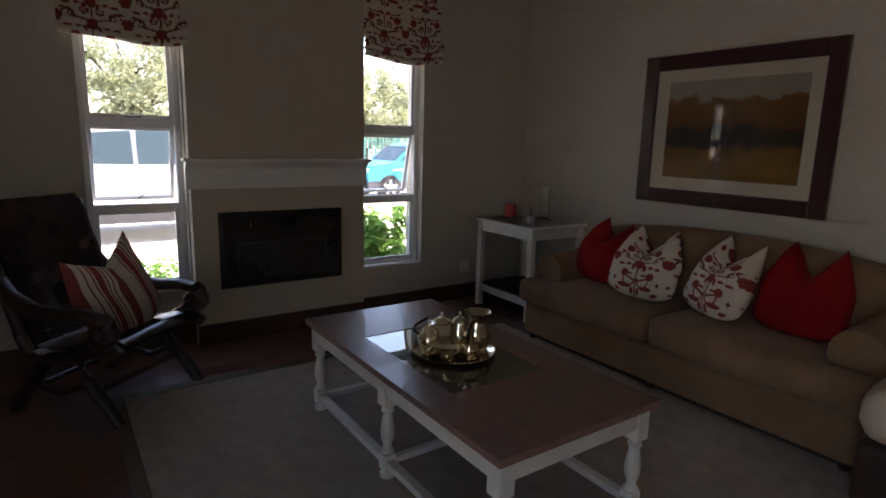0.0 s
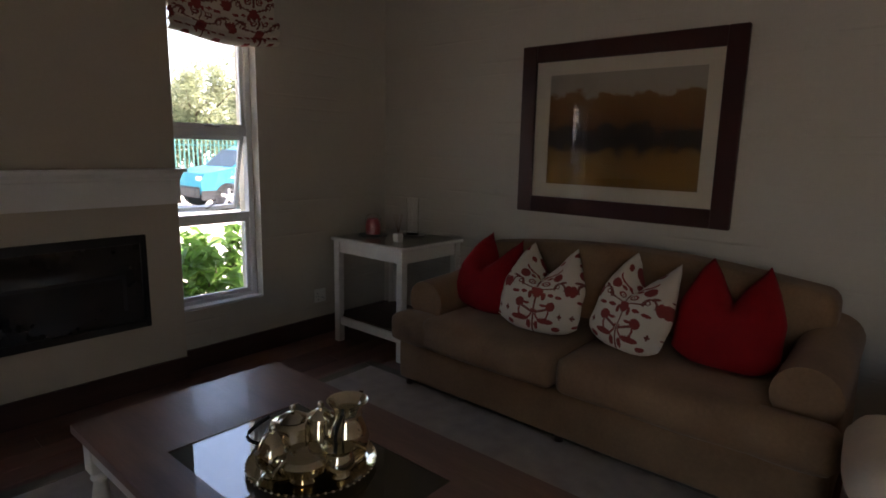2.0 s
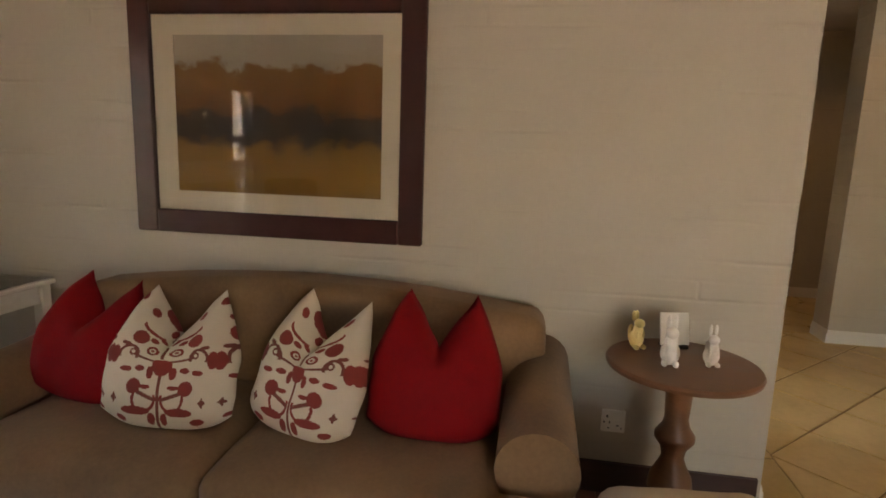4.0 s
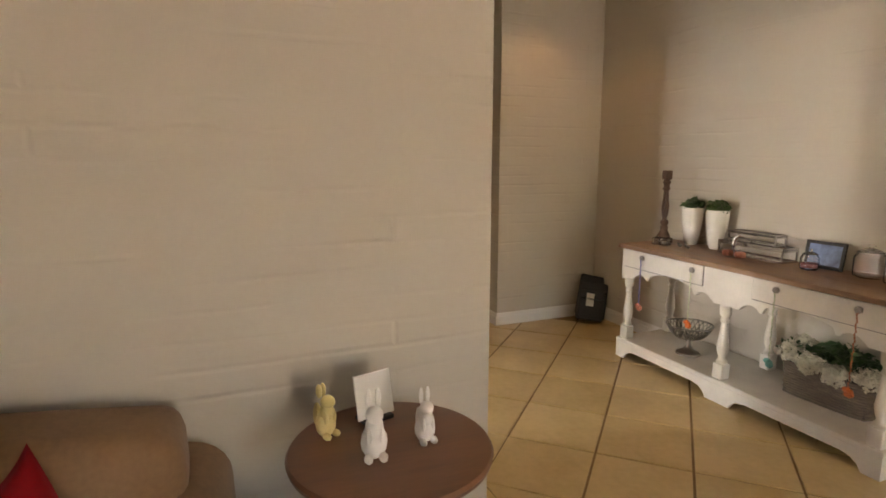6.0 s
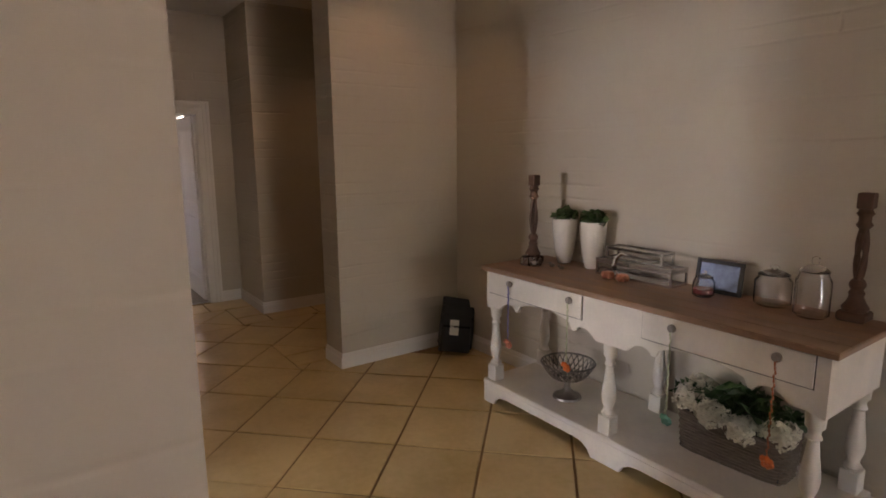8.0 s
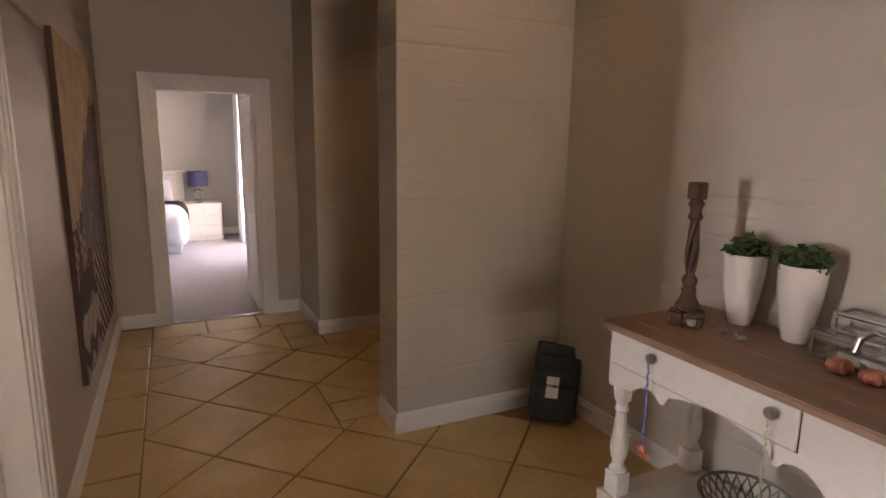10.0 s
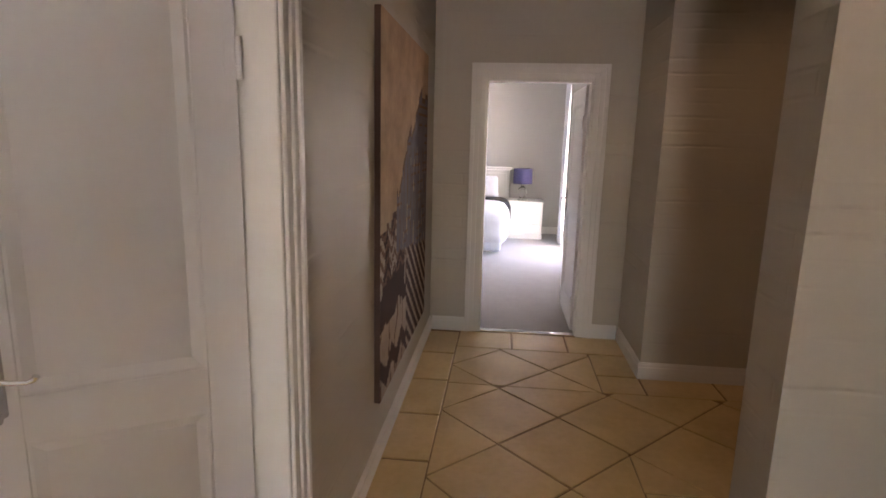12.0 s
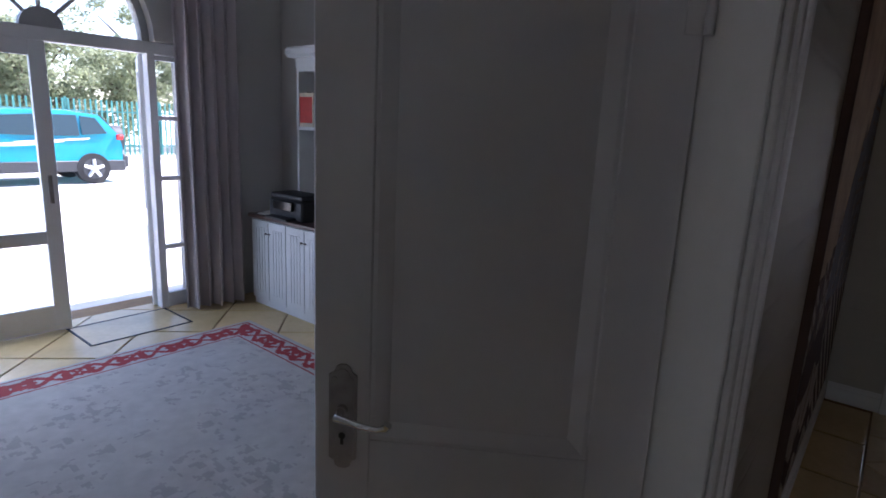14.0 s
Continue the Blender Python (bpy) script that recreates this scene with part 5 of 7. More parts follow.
candlestick("carved dark wooden candlestick on the console", 6.335, -1.715, 0.555)
tea = thing("tealight_holder", "small square clear glass tealight holder on the console", "candle holder", (6.245, -1.645, CZ), 20, group="things on the console")
b = BM()
box(b, -0.032, 0.032, -0.032, 0.032, 0, 0.012, bev=0.003)
for x0, x1, y0, y1 in ((-0.032, -0.026, -0.032, 0.032), (0.026, 0.032, -0.032, 0.032), (-0.0258, 0.0258, -0.032, -0.026), (-0.0258, 0.0258, 0.026, 0.032)):
    box(b, x0, x1, y0, y1, 0.0122, 0.055, bev=0.001)
g = part("glass", b, GLASS, tea, "thick clear glass", smooth=False)
part("tealight", lathe(BM(), [(0.0, 0.0125), (0.018, 0.0125), (0.019, 0.028), (0.0, 0.028)], 18), PLASTIC_W, tea, "white wax tealight")
candlestick("carved dark wooden candlestick on the console", 4.625, -1.88, 0.525)

LEAF = mat("dark_green_leaf", (0.045, 0.10, 0.03), rough=0.45, var=0.4, scale=30, fine=80, bump=0.1)


def plant_pot(x, y):
    p = thing("potted_plant", "small leafy plant in a tall white ceramic pot", "plant", (x, y, CZ), group="white pots on the console")
    part("pot", lathe(BM(), [(0.0, 0), (0.040, 0), (0.044, 0.006), (0.058, 0.07), (0.069, 0.14), (0.076, 0.20), (0.079, 0.25), (0.079, 0.282), (0.074, 0.282), (0.071, 0.255), (0.0, 0.25)], 32), CERAMIC, p)
    rnd = random.Random(int(x * 100))
    b = BM()
    leaf_clump(b, (0, 0, 0.30), 0.082, 190, 0.046, 0.62, rnd)
    tagged(part("leaves", b, LEAF, p, "dark green leaves", smooth=False), kind="stuff")


plant_pot(6.215, -1.872)
plant_pot(5.985, -1.868)

SILVER_EDGE = mat("silver_edging", (0.62, 0.62, 0.62), rough=0.25, metal=1.0, var=0.1, bump=0.05)


def glass_box(label, x, y, z, w, d, h):
    g = thing("glass_box", label, "glass box", (x, y, z), group="things on the console")
    e = 0.006
    b = BM()
    for sx in (-1, 1):
        for sy in (-1, 1):
            box(b, sx * w / 2 - e, sx * w / 2 + e, sy * d / 2 - e, sy * d / 2 + e, 0, h)
    for zz in (0, h - 0.012, h * 0.72):
        for s in (-1, 1):
            box(b, -w / 2 + e, w / 2 - e, s * d / 2 - e, s * d / 2 + e, zz, zz + 0.012)
            box(b, s * w / 2 - e, s * w / 2 + e, -d / 2 + e, d / 2 - e, zz, zz + 0.012)
    part("metal_edging", b, SILVER_EDGE, g, smooth=False)
    for x0, x1, y0, y1, z0, z1 in ((-w / 2 + e, w / 2 - e, d / 2 - 0.003, d / 2, 0.012, h - 0.012), (-w / 2 + e, w / 2 - e, -d / 2, -d / 2 + 0.003, 0.012, h - 0.012), (-w / 2, -w / 2 + 0.003, -d / 2 + e, d / 2 - e, 0.012, h - 0.012), (w / 2 - 0.003, w / 2, -d / 2 + e, d / 2 - e, 0.012, h - 0.012), (-w / 2 + e, w / 2 - e, -d / 2 + e, d / 2 - e, h - 0.008, h - 0.004)):
        pn = part("pane", bxm(x0, x1, y0, y1, z0, z1), GLASS, g, smooth=False)
        pn.visible_shadow = False
    part("base", bxm(-w / 2 + e, w / 2 - e, -d / 2 + e, d / 2 - e, 0.0, 0.005), SILVER_EDGE, g, smooth=False)


glass_box("long glass box with silver edges", 5.63, -1.84, CZ, 0.47, 0.14, 0.095)
glass_box("small glass box with silver edges", 5.645, -1.85, CZ + 0.096, 0.35, 0.10, 0.07)

COPPER = mat("copper_petals", (0.55, 0.22, 0.14), rough=0.35, metal=0.8, var=0.3, scale=30, fine=90, bump=0.3)
tg = thing("metal_ornament", "bent silver ornament with two copper flower heads", "ornament", (5.69, -1.71, CZ), 20, "things on the console")
part("stem", tube(BM(), [(-0.02, 0.0, 0.03), (0.01, 0, 0.08), (0.0, 0, 0.125), (-0.03, 0, 0.15), (-0.06, 0, 0.14)], [0.012, 0.013, 0.012, 0.009, 0.005], 10), CHROME, tg)
for x, y in ((-0.045, 0.02), (0.045, -0.01)):
    b = BM()
    lathe(b, [(0.0, 0.0), (0.026, 0.006), (0.034, 0.022), (0.028, 0.036), (0.014, 0.044), (0.0, 0.046)], 12, (x, y, 0))
    for k in range(6):
        a = k * math.pi / 3
        blob(b, (x + 0.026 * math.cos(a), y + 0.026 * math.sin(a), 0.022), (0.012, 0.012, 0.02), 8)
    part("flower_head", b, COPPER, tg, "copper flower head")
for k, (x, y) in enumerate(((6.15, -1.70), (6.06, -1.685))):
    o = thing("napkin_ring", "small dark metal trinket on the console", "trinket", (x, y, CZ), 30 * k, "trinkets on the console")
    b = BM()
    blob(b, (0, 0, 0.012), (0.018, 0.014, 0.012), 10)
    part("body", b, PEWTER, o)
    b = BM()
    blob(b, (0.016, 0, 0.022), (0.010, 0.010, 0.009), 8)
    part("knot", b, PEWTER, o)

pf = thing("photo_frame", "dark framed photograph of blue hills", "photo frame", (5.20, -1.86, CZ), 4, "things on the console")
tilt = pose(0, 0, 0, 10, 0, 0)
b = BM()
for a0, a1, c0, c1 in ((-0.115, -0.095, 0, 0.165), (0.095, 0.115, 0, 0.165), (-0.095, 0.095, 0, 0.02), (-0.095, 0.095, 0.145, 0.165)):
    box(b, a0, a1, -0.008, 0.008, c0, c1, bev=0.002)
o = part("frame", b, BLACK_MATT, pf, smooth=False)
o.matrix_local = tilt
o = part("photo", bxm(-0.095, 0.095, -0.004, 0.002, 0.02, 0.145), mat("photo_blue_hills", (0.09, 0.14, 0.26), rough=0.3, var=0.9, scale=9, fine=30, bump=0), pf, "photograph in blue tones", smooth=False)
o.matrix_local = tilt
part("strut", bxm(-0.02, 0.02, -0.09, -0.006, 0, 0.006), BLACK_MATT, pf, smooth=False)


def glass_jar(label, x, y, h, r, fill=None):
    j = thing("glass_jar", label, "jar", (x, y, CZ), group="jars on the console")
    g = part("jar", lathe(BM(), [(0.0, 0), (r * 0.8, 0), (r, 0.01), (r, h * 0.6), (r * 0.8, h * 0.7), (r * 0.82, h * 0.74), (r * 0.74, h * 0.74), (r * 0.74, h * 0.69), (r * 0.93, h * 0.58), (r * 0.93, 0.014), (0.0, 0.010)], 28), GLASS, j)
    g.visible_shadow = False
    l_ = part("lid", lathe(BM(), [(r * 0.85, h * 0.745), (r * 0.85, h * 0.76), (r * 0.5, h * 0.84), (r * 0.16, h * 0.87), (r * 0.26, h * 0.93), (r * 0.2, h * 0.98), (0.0, h)], 24), GLASS, j)
    l_.visible_shadow = False
    if fill:
        part("contents", lathe(BM(), [(0.0, 0.012), (r * 0.9, 0.016), (r * 0.9, h * 0.3), (0.0, h * 0.32)], 20), fill, j, "dark red filling")


glass_jar("small glass jar with dark red filling", 5.215, -1.765, 0.125, 0.05, mat("red_potpourri", (0.20, 0.03, 0.03), rough=0.8, var=0.5, scale=60, fine=150, bump=0.8))
glass_jar("short clear glass sweet jar with a lid", 4.94, -1.86, 0.19, 0.078)
glass_jar("tall clear glass sweet jar with a lid", 4.755, -1.80, 0.26, 0.068)

# under the console
cs = thing("cake_stand", "pierced silver bowl on a stem on the console shelf", "bowl", (5.93, -1.62, SHZ))
part("stem", lathe(BM(), [(0.0, 0), (0.085, 0), (0.08, 0.012), (0.04, 0.03), (0.018, 0.06), (0.016, 0.10), (0.03, 0.118), (0.0, 0.12)], 24), PEWTER, cs)
b = BM()
for i in range(26):
    a0 = 2 * math.pi * i / 26
    for sg in (-1, 1):
        pts = []
        for k in range(7):
            f = k / 6
            r = 0.05 + 0.105 * f ** 0.7
            a = a0 + sg * 0.5 * f
            pts.append((r * math.cos(a), r * math.sin(a), 0.115 + 0.10 * f ** 1.6))
        tube(b, pts, 0.0035, 5)
part("lattice_bowl", b, PEWTER, cs, "open lattice bowl")
b = BM()
tube(b, [(0.155 * math.cos(2 * math.pi * k / 40), 0.155 * math.sin(2 * math.pi * k / 40), 0.215) for k in range(41)], 0.006, 6)
part("rim", b, PEWTER, cs)

WICKER = mat("grey_wicker", (0.15, 0.115, 0.085), rough=0.85, var=0.5, scale=40, fine=120, bump=0.9, dist=0.006, stretch=(0.5, 0.5, 3))
bk = thing("flower_basket", "grey wicker basket of white hydrangeas on the shelf", "basket", (4.99, -1.745, SHZ), 3)
b = BM()
for k in range(13):
    z = 0.006 + 0.0155 * k
    g_ = 0.0 + 0.012 * k / 12
    w_, d_ = 0.235 + g_, 0.10 + g_
    ring = []
    nseg = 44
    for i in range(nseg + 1):
        a = 2 * math.pi * i / nseg
        ca, sa = math.cos(a), math.sin(a)
        rr = 1 / (abs(ca) ** 6 + abs(sa) ** 6) ** (1 / 6)
        wv = 1 + 0.012 * (1 if (i + k) % 2 else -1)
        ring.append((w_ * ca * rr * wv, d_ * sa * rr * wv, z))
    tube(b, ring, 0.0088, 6)
tagged(part("weave", b, WICKER, bk), kind="stuff")
part("lining", bxm(-0.225, 0.225, -0.09, 0.09, 0.0, 0.185), BLACK_MATT, bk, smooth=False)
rnd = random.Random(4)
PETAL = mat("white_petals", (0.72, 0.68, 0.55), rough=0.7, var=0.12, scale=40, fine=90, bump=0.2)
for x, y, z in ((0.205, 0.06, 0.245), (0.075, 0.095, 0.225), (-0.06, 0.10, 0.205), (-0.205, 0.06, 0.225), (0.20, -0.04, 0.275)):
    b = BM()
    blob(b, (x, y, z), (0.036, 0.036, 0.03), 8)
    for _ in range(115):
        d = Vector((rnd.gauss(0, 1), rnd.gauss(0, 1), rnd.gauss(0, 1))).normalized()
        d.z = d.z * 0.8
        c = Vector((x, y, z)) + d * rnd.uniform(0.046, 0.078)
        tip = (d + Vector((rnd.gauss(0, 0.3), rnd.gauss(0, 0.3), rnd.gauss(0, 0.3)))).normalized()
        q = tip.to_track_quat("Z", "Y").to_matrix()
        turn, size = rnd.random() * 1.6, rnd.uniform(0.8, 1.2)
        for k in range(4):
            a = k * math.pi / 2 + turn
            p = [Vector((0, 0, 0)), Vector((0.015 * math.cos(a - 0.62), 0.015 * math.sin(a - 0.62), 0.004)), Vector((0.024 * math.cos(a), 0.024 * math.sin(a), -0.001)), Vector((0.015 * math.cos(a + 0.62), 0.015 * math.sin(a + 0.62), 0.004))]
            b.faces.new([b.verts.new(c + q @ (v * size)) for v in p])
    part("hydrangea", b, PETAL, bk, "white hydrangea head", smooth=False)
b = BM()
for x, y, z in ((0.0, 0.0, 0.26), (0.13, 0.0, 0.26), (-0.14, 0.0, 0.26), (0.05, -0.04, 0.29), (-0.06, -0.05, 0.28), (0.22, 0.0, 0.26), (-0.21, -0.02, 0.26)):
    leaf_clump(b, (x, y, z), 0.09, 40, 0.085, 0.5, rnd)
tagged(part("leaves", b, LEAF, bk, "dark green leaves", smooth=False), kind="stuff")

ORANGE = mat("orange_beads", (0.75, 0.16, 0.03), rough=0.35, var=0.2, scale=60)
BLUEC = mat("blue_cord", (0.16, 0.17, 0.42), rough=0.7, var=0.3, scale=90)
GREENC = mat("pale_green_cord", (0.45, 0.50, 0.33), rough=0.7, var=0.3, scale=90)
TURQ = mat("turquoise_tassel", (0.10, 0.34, 0.28), rough=0.7, var=0.3, scale=90)
RUST = mat("rust_cord", (0.38, 0.12, 0.05), rough=0.7, var=0.3, scale=90)
for kx, zb, cord, charm, label in ((6.204, 0.42, BLUEC, mat("red_white_charm", (0.55, 0.18, 0.12), var=0.9, scale=70), "blue beaded cord with a red and white charm"), (5.739, 0.42, GREENC, ORANGE, "pale green cord with an orange flower charm"), (5.138, 0.36, GREENC, TURQ, "pale cord with a turquoise tassel"), (4.698, 0.36, RUST, ORANGE, "rust cord with orange beads")):
    h = thing("hanging_charm", label, "charm", (kx, CYF + 0.004, zb), group="charms on the console knobs")
    b = BM()
    nb = 24
    for i in range(nb):
        z = 0.05 + (KNOB_Z - zb - 0.05) * (i + 0.5) / nb
        blob(b, (0.003 * math.sin(i * 2.1), 0, z), (0.0045, 0.0045, 0.009), 6)
    tagged(part("cord", b, cord, h), kind="stuff")
    b = BM()
    for i in range(7):
        a = i * 0.9
        blob(b, (0.018 * math.cos(a) * (i > 0), 0.010 * math.sin(a), 0.028 + 0.018 * math.sin(a)), (0.013, 0.011, 0.014), 8)
    part("charm", b, charm, h)
socket_plate("wall_socket", "white plastic wall socket by the console", pose(4.375, -1.97, 0.335, 0, 0, 180), 0.12, 0.12, HOLES3)

glass_jar("small square glass tealight holder by the candlestick", 6.30, -1.625, 0.07, 0.04)

# black cases in the corner
for k, (dx, dy, w, h, turn, lean, lab) in enumerate(((7.205, -1.72, 0.25, 0.29, 74, 16, "black box file with a white label leaning in the corner"), (7.265, -1.775, 0.27, 0.34, 70, 16, "black box file leaning in the corner"), (7.325, -1.815, 0.28, 0.385, 64, 15, "black box file leaning in the corner"))):
    bxo = thing("box_file", lab, "box file", (dx, dy, 0.0), turn, "black cases in the corner")
    m = pose(0, 0, 0.008 + w / 2 * math.sin(radians(11)), lean, -11, 0)
    o = part("case", bxm(-w / 2, w / 2, -0.03, 0.03, 0, h, bev=0.008), BLACK_MATT, bxo, smooth=False)
    o.matrix_local = m
    o = part("spine_trim", bxm(-w / 2 + 0.012, w / 2 - 0.012, 0.03, 0.033, h - 0.10, h - 0.085), BLACK, bxo, smooth=False)
    o.matrix_local = m
    if k == 0:
        o = part("label", bxm(-0.015, 0.06, 0.0305, 0.033, 0.13, 0.25), PLASTIC_W, bxo, "white paper label", smooth=False)
        o.matrix_local = m

# canvas print on the corridor wall
def street(u, v):
    """Colours of the print: 0 sky, 1 dark roofs, 2 pale walls, 3 grey tower, 4 shadow brown."""
    step = 0.02 * math.floor(u * 11 % 3)
    skyline = 0.45 + step if u < 0.26 else 0.50 + 0.33 * min(1.0, (u - 0.26) / 0.55) ** 0.8 + step
    if v > skyline:
        return 0
    n_ = noise.noise(Vector((u * 9, v * 11, 0.3)))
    if u >= 0.26 and v > 0.36 - 0.1 * (u - 0.3):
        if skyline - v < 0.015:
            return 4
        if (u * 13 + 0.15 * n_) % 1 < 0.16 and v < 0.66:
            return 2 if n_ > 0 else 4
        return 4 if (v * 30) % 1 < 0.22 and n_ > 0.05 else 3
    if u > 0.46:
        k = (v * 17 + u * 11) % 1
        return 1 if k < 0.52 else (2 if k < 0.9 else 4)
    if 0.30 < v:
        k = (v * 24 - abs((u * 9) % 1 - 0.5) * 1.6) % 1
        return 4 if k < 0.45 else (1 if n_ > -0.05 else 2)
    if 0.19 < v:
        return 1 if n_ > -0.12 else (2 if (u * 17) % 1 < 0.5 else 4)
    if v < 0.13 and abs(v - 0.035 - 0.10 * abs((u * 5.5) % 1 - 0.5)) < 0.028:
        return 1
    return 2 if (u * 8 + 0.4 * n_) % 1 > 0.14 else 4


pr = thing("canvas_print", "tall unframed sepia canvas print of city buildings", "canvas print", (8.76, 0.62, 0.332))
b = BM()
W_, H_, nu, nv = 1.48, 1.76, 96, 110
gv = [[b.verts.new((W_ * (0.5 - i / nu) * -1, -0.028, H_ * j / nv)) for j in range(nv + 1)] for i in range(nu + 1)]
for i in range(nu):
    for j in range(nv):
        f = b.faces.new((gv[i][j], gv[i + 1][j], gv[i + 1][j + 1], gv[i][j + 1]))
        f.material_index = street(i / nu, j / nv)
me = bpy.data.meshes.new("printed_face")
b.normal_update()
b.to_mesh(me)
b.free()
for nm, c in (("print_sky", (0.44, 0.30, 0.19)), ("print_dark", (0.06, 0.03, 0.022)), ("print_pale", (0.38, 0.29, 0.22)), ("print_tower", (0.15, 0.13, 0.14)), ("print_shadow", (0.16, 0.09, 0.055))):
    me.materials.append(mat(nm, c, rough=0.92, var=0.3, scale=6, fine=30, bump=0.05, spec=0.2))
o = new("printed_face", me)
o.parent = pr
part("stretcher_frame", bxm(-W_ / 2, W_ / 2, -0.027, 0, 0, H_), mat("canvas_edge", (0.10, 0.055, 0.04), rough=0.8), pr, smooth=False)

for dx, dy in DOWNLIGHTS:
    d = thing("downlight", "small recessed ceiling downlight, lit", "ceiling light", (dx, dy, CEIL), group="ceiling downlights")
    b = lathe(BM(), [(0.035, -0.001), (0.05, -0.006), (0.055, 0.0), (0.035, 0.0)], 24)
    part("trim_ring", b, WHITE, d)

# ---- entry room ----
ent = thing("door_entrance", "white glazed double entrance door under a fanlight, one leaf open", "door", (AX, 4.92, 0), kind="structure")
ent.scale = (ES, 1, ES)
b = BM()
for x0, x1 in ((-0.96, -0.915), (-0.735, -0.675), (0.675, 0.735), (0.915, 0.96)):
    box(b, x0, x1, -0.04, 0.04, 0, AZ, bev=0.004)
box(b, -0.96, 0.96, -0.041, 0.041, AZ - 0.01, AZ + 0.08, bev=0.004)
for s in (-1, 1):
    x0, x1 = sorted((s * 0.735, s * 0.915))
    for z in (0.0, 0.50, 1.07, 1.55, AZ - 0.05):
        box(b, x0, x1, -0.025, 0.025, z, z + (0.12 if z == 0 else 0.035))
part("door_frame", b, WHITE_FRAME, ent, smooth=False)
b = BM()
na = 28
for r0, r1 in ((0.645, 0.70),):
    pts_o = [(r1 * math.cos(math.pi * k / na), AZ + 0.08 + r1 * math.sin(math.pi * k / na)) for k in range(na + 1)]
    pts_i = [(r0 * math.cos(math.pi * k / na), AZ + 0.08 + r0 * math.sin(math.pi * k / na)) for k in range(na + 1)]
    for k in range(na):
        prism(b, [pts_o[k], pts_o[k + 1], pts_i[k + 1], pts_i[k]], "y", -0.04, 0.04)
prism(b, [(0.13 * math.cos(math.pi * k / 12), AZ + 0.08 + 0.13 * math.sin(math.pi * k / 12)) for k in range(13)], "y", -0.035, 0.035)
for a in (45, 90, 135):
    c_, s_ = math.cos(radians(a)), math.sin(radians(a))
    tube(b, [(0.12 * c_, 0, AZ + 0.08 + 0.12 * s_), (0.66 * c_, 0, AZ + 0.08 + 0.66 * s_)], 0.014, 8)
# white frame in a greyer colour: its shade against the daylight is painted in
part("fanlight_frame", b, mat("white_frame_backlit_shade", (0.42, 0.42, 0.42), rough=0.4, var=0.05), ent, "arched fanlight with radial bars", smooth=False)
b = BM()
prism(b, [(0.645 * math.cos(math.pi * k / 24), AZ + 0.08 + 0.645 * math.sin(math.pi * k / 24)) for k in range(25)], "y", -0.003, 0.003)
g = part("pane", b, PANE, ent, smooth=False)
g.visible_shadow = False


def glazed_leaf(m):
    b = BM()
    w, h = 0.672, AZ - 0.012
    box(b, 0, 0.10, -0.02, 0.02, 0.01, h, bev=0.003)
    box(b, w - 0.10, w, -0.02, 0.02, 0.01, h, bev=0.003)
    for z0, z1 in ((0.01, 0.20), (0.66, 0.75), (h - 0.10, h)):
        box(b, 0.10, w - 0.10, -0.019, 0.019, z0, z1)
    lf = part("door_leaf", b, WHITE_FRAME, ent, smooth=False)
    lf.matrix_local = m
    for z0, z1 in ((0.20, 0.66), (0.75, h - 0.10)):
        g = part("pane", bxm(0.10, w - 0.10, -0.003, 0.003, z0, z1), PANE, lf, smooth=False)
        g.visible_shadow = False
    part("door_handle", bxm(w - 0.06, w - 0.035, -0.032, -0.02, 0.95, 1.15, bev=0.003), PEWTER, lf)


glazed_leaf(pose(-0.672, 0, 0, 0, 0, -3))
glazed_leaf(pose(0.665, 0.05, 0, 0, 0, 67))
for s in (-1, 1):
    for z0, z1 in ((0.12, 0.50), (0.535, 1.07), (1.105, 1.55), (1.585, AZ - 0.05)):
        x0, x1 = sorted((s * 0.735, s * 0.915))
        g = part("pane", bxm(x0, x1, -0.003, 0.003, z0, z1), PANE, ent, smooth=False)
        g.visible_shadow = False
mt = thing("door_mat_well", "flush tiled mat well with a dark metal edge", "mat well", (7.66, 4.66, 0))
b = BM()
for x0, x1, y0, y1 in ((-0.34, 0.36, -0.23, -0.215), (-0.34, 0.36, 0.20, 0.215), (-0.34, -0.325, -0.215, 0.20), (0.345, 0.36, -0.215, 0.20)):
    box(b, x0, x1, y0, y1, 0.0, 0.004)
part("edge", b, BLACK_MATT, mt, smooth=False)
part("well_tile", bxm(-0.324, 0.344, -0.214, 0.199, 0.0005, 0.0025, bev=0.001), TILE, mt, smooth=False)

CURT = mat("grey_mauve_curtain", (0.53, 0.48, 0.49), rough=0.85, var=0.15, scale=5, fine=120, bump=0.3, stretch=(3, 3, 0.3), sheen=0.2)


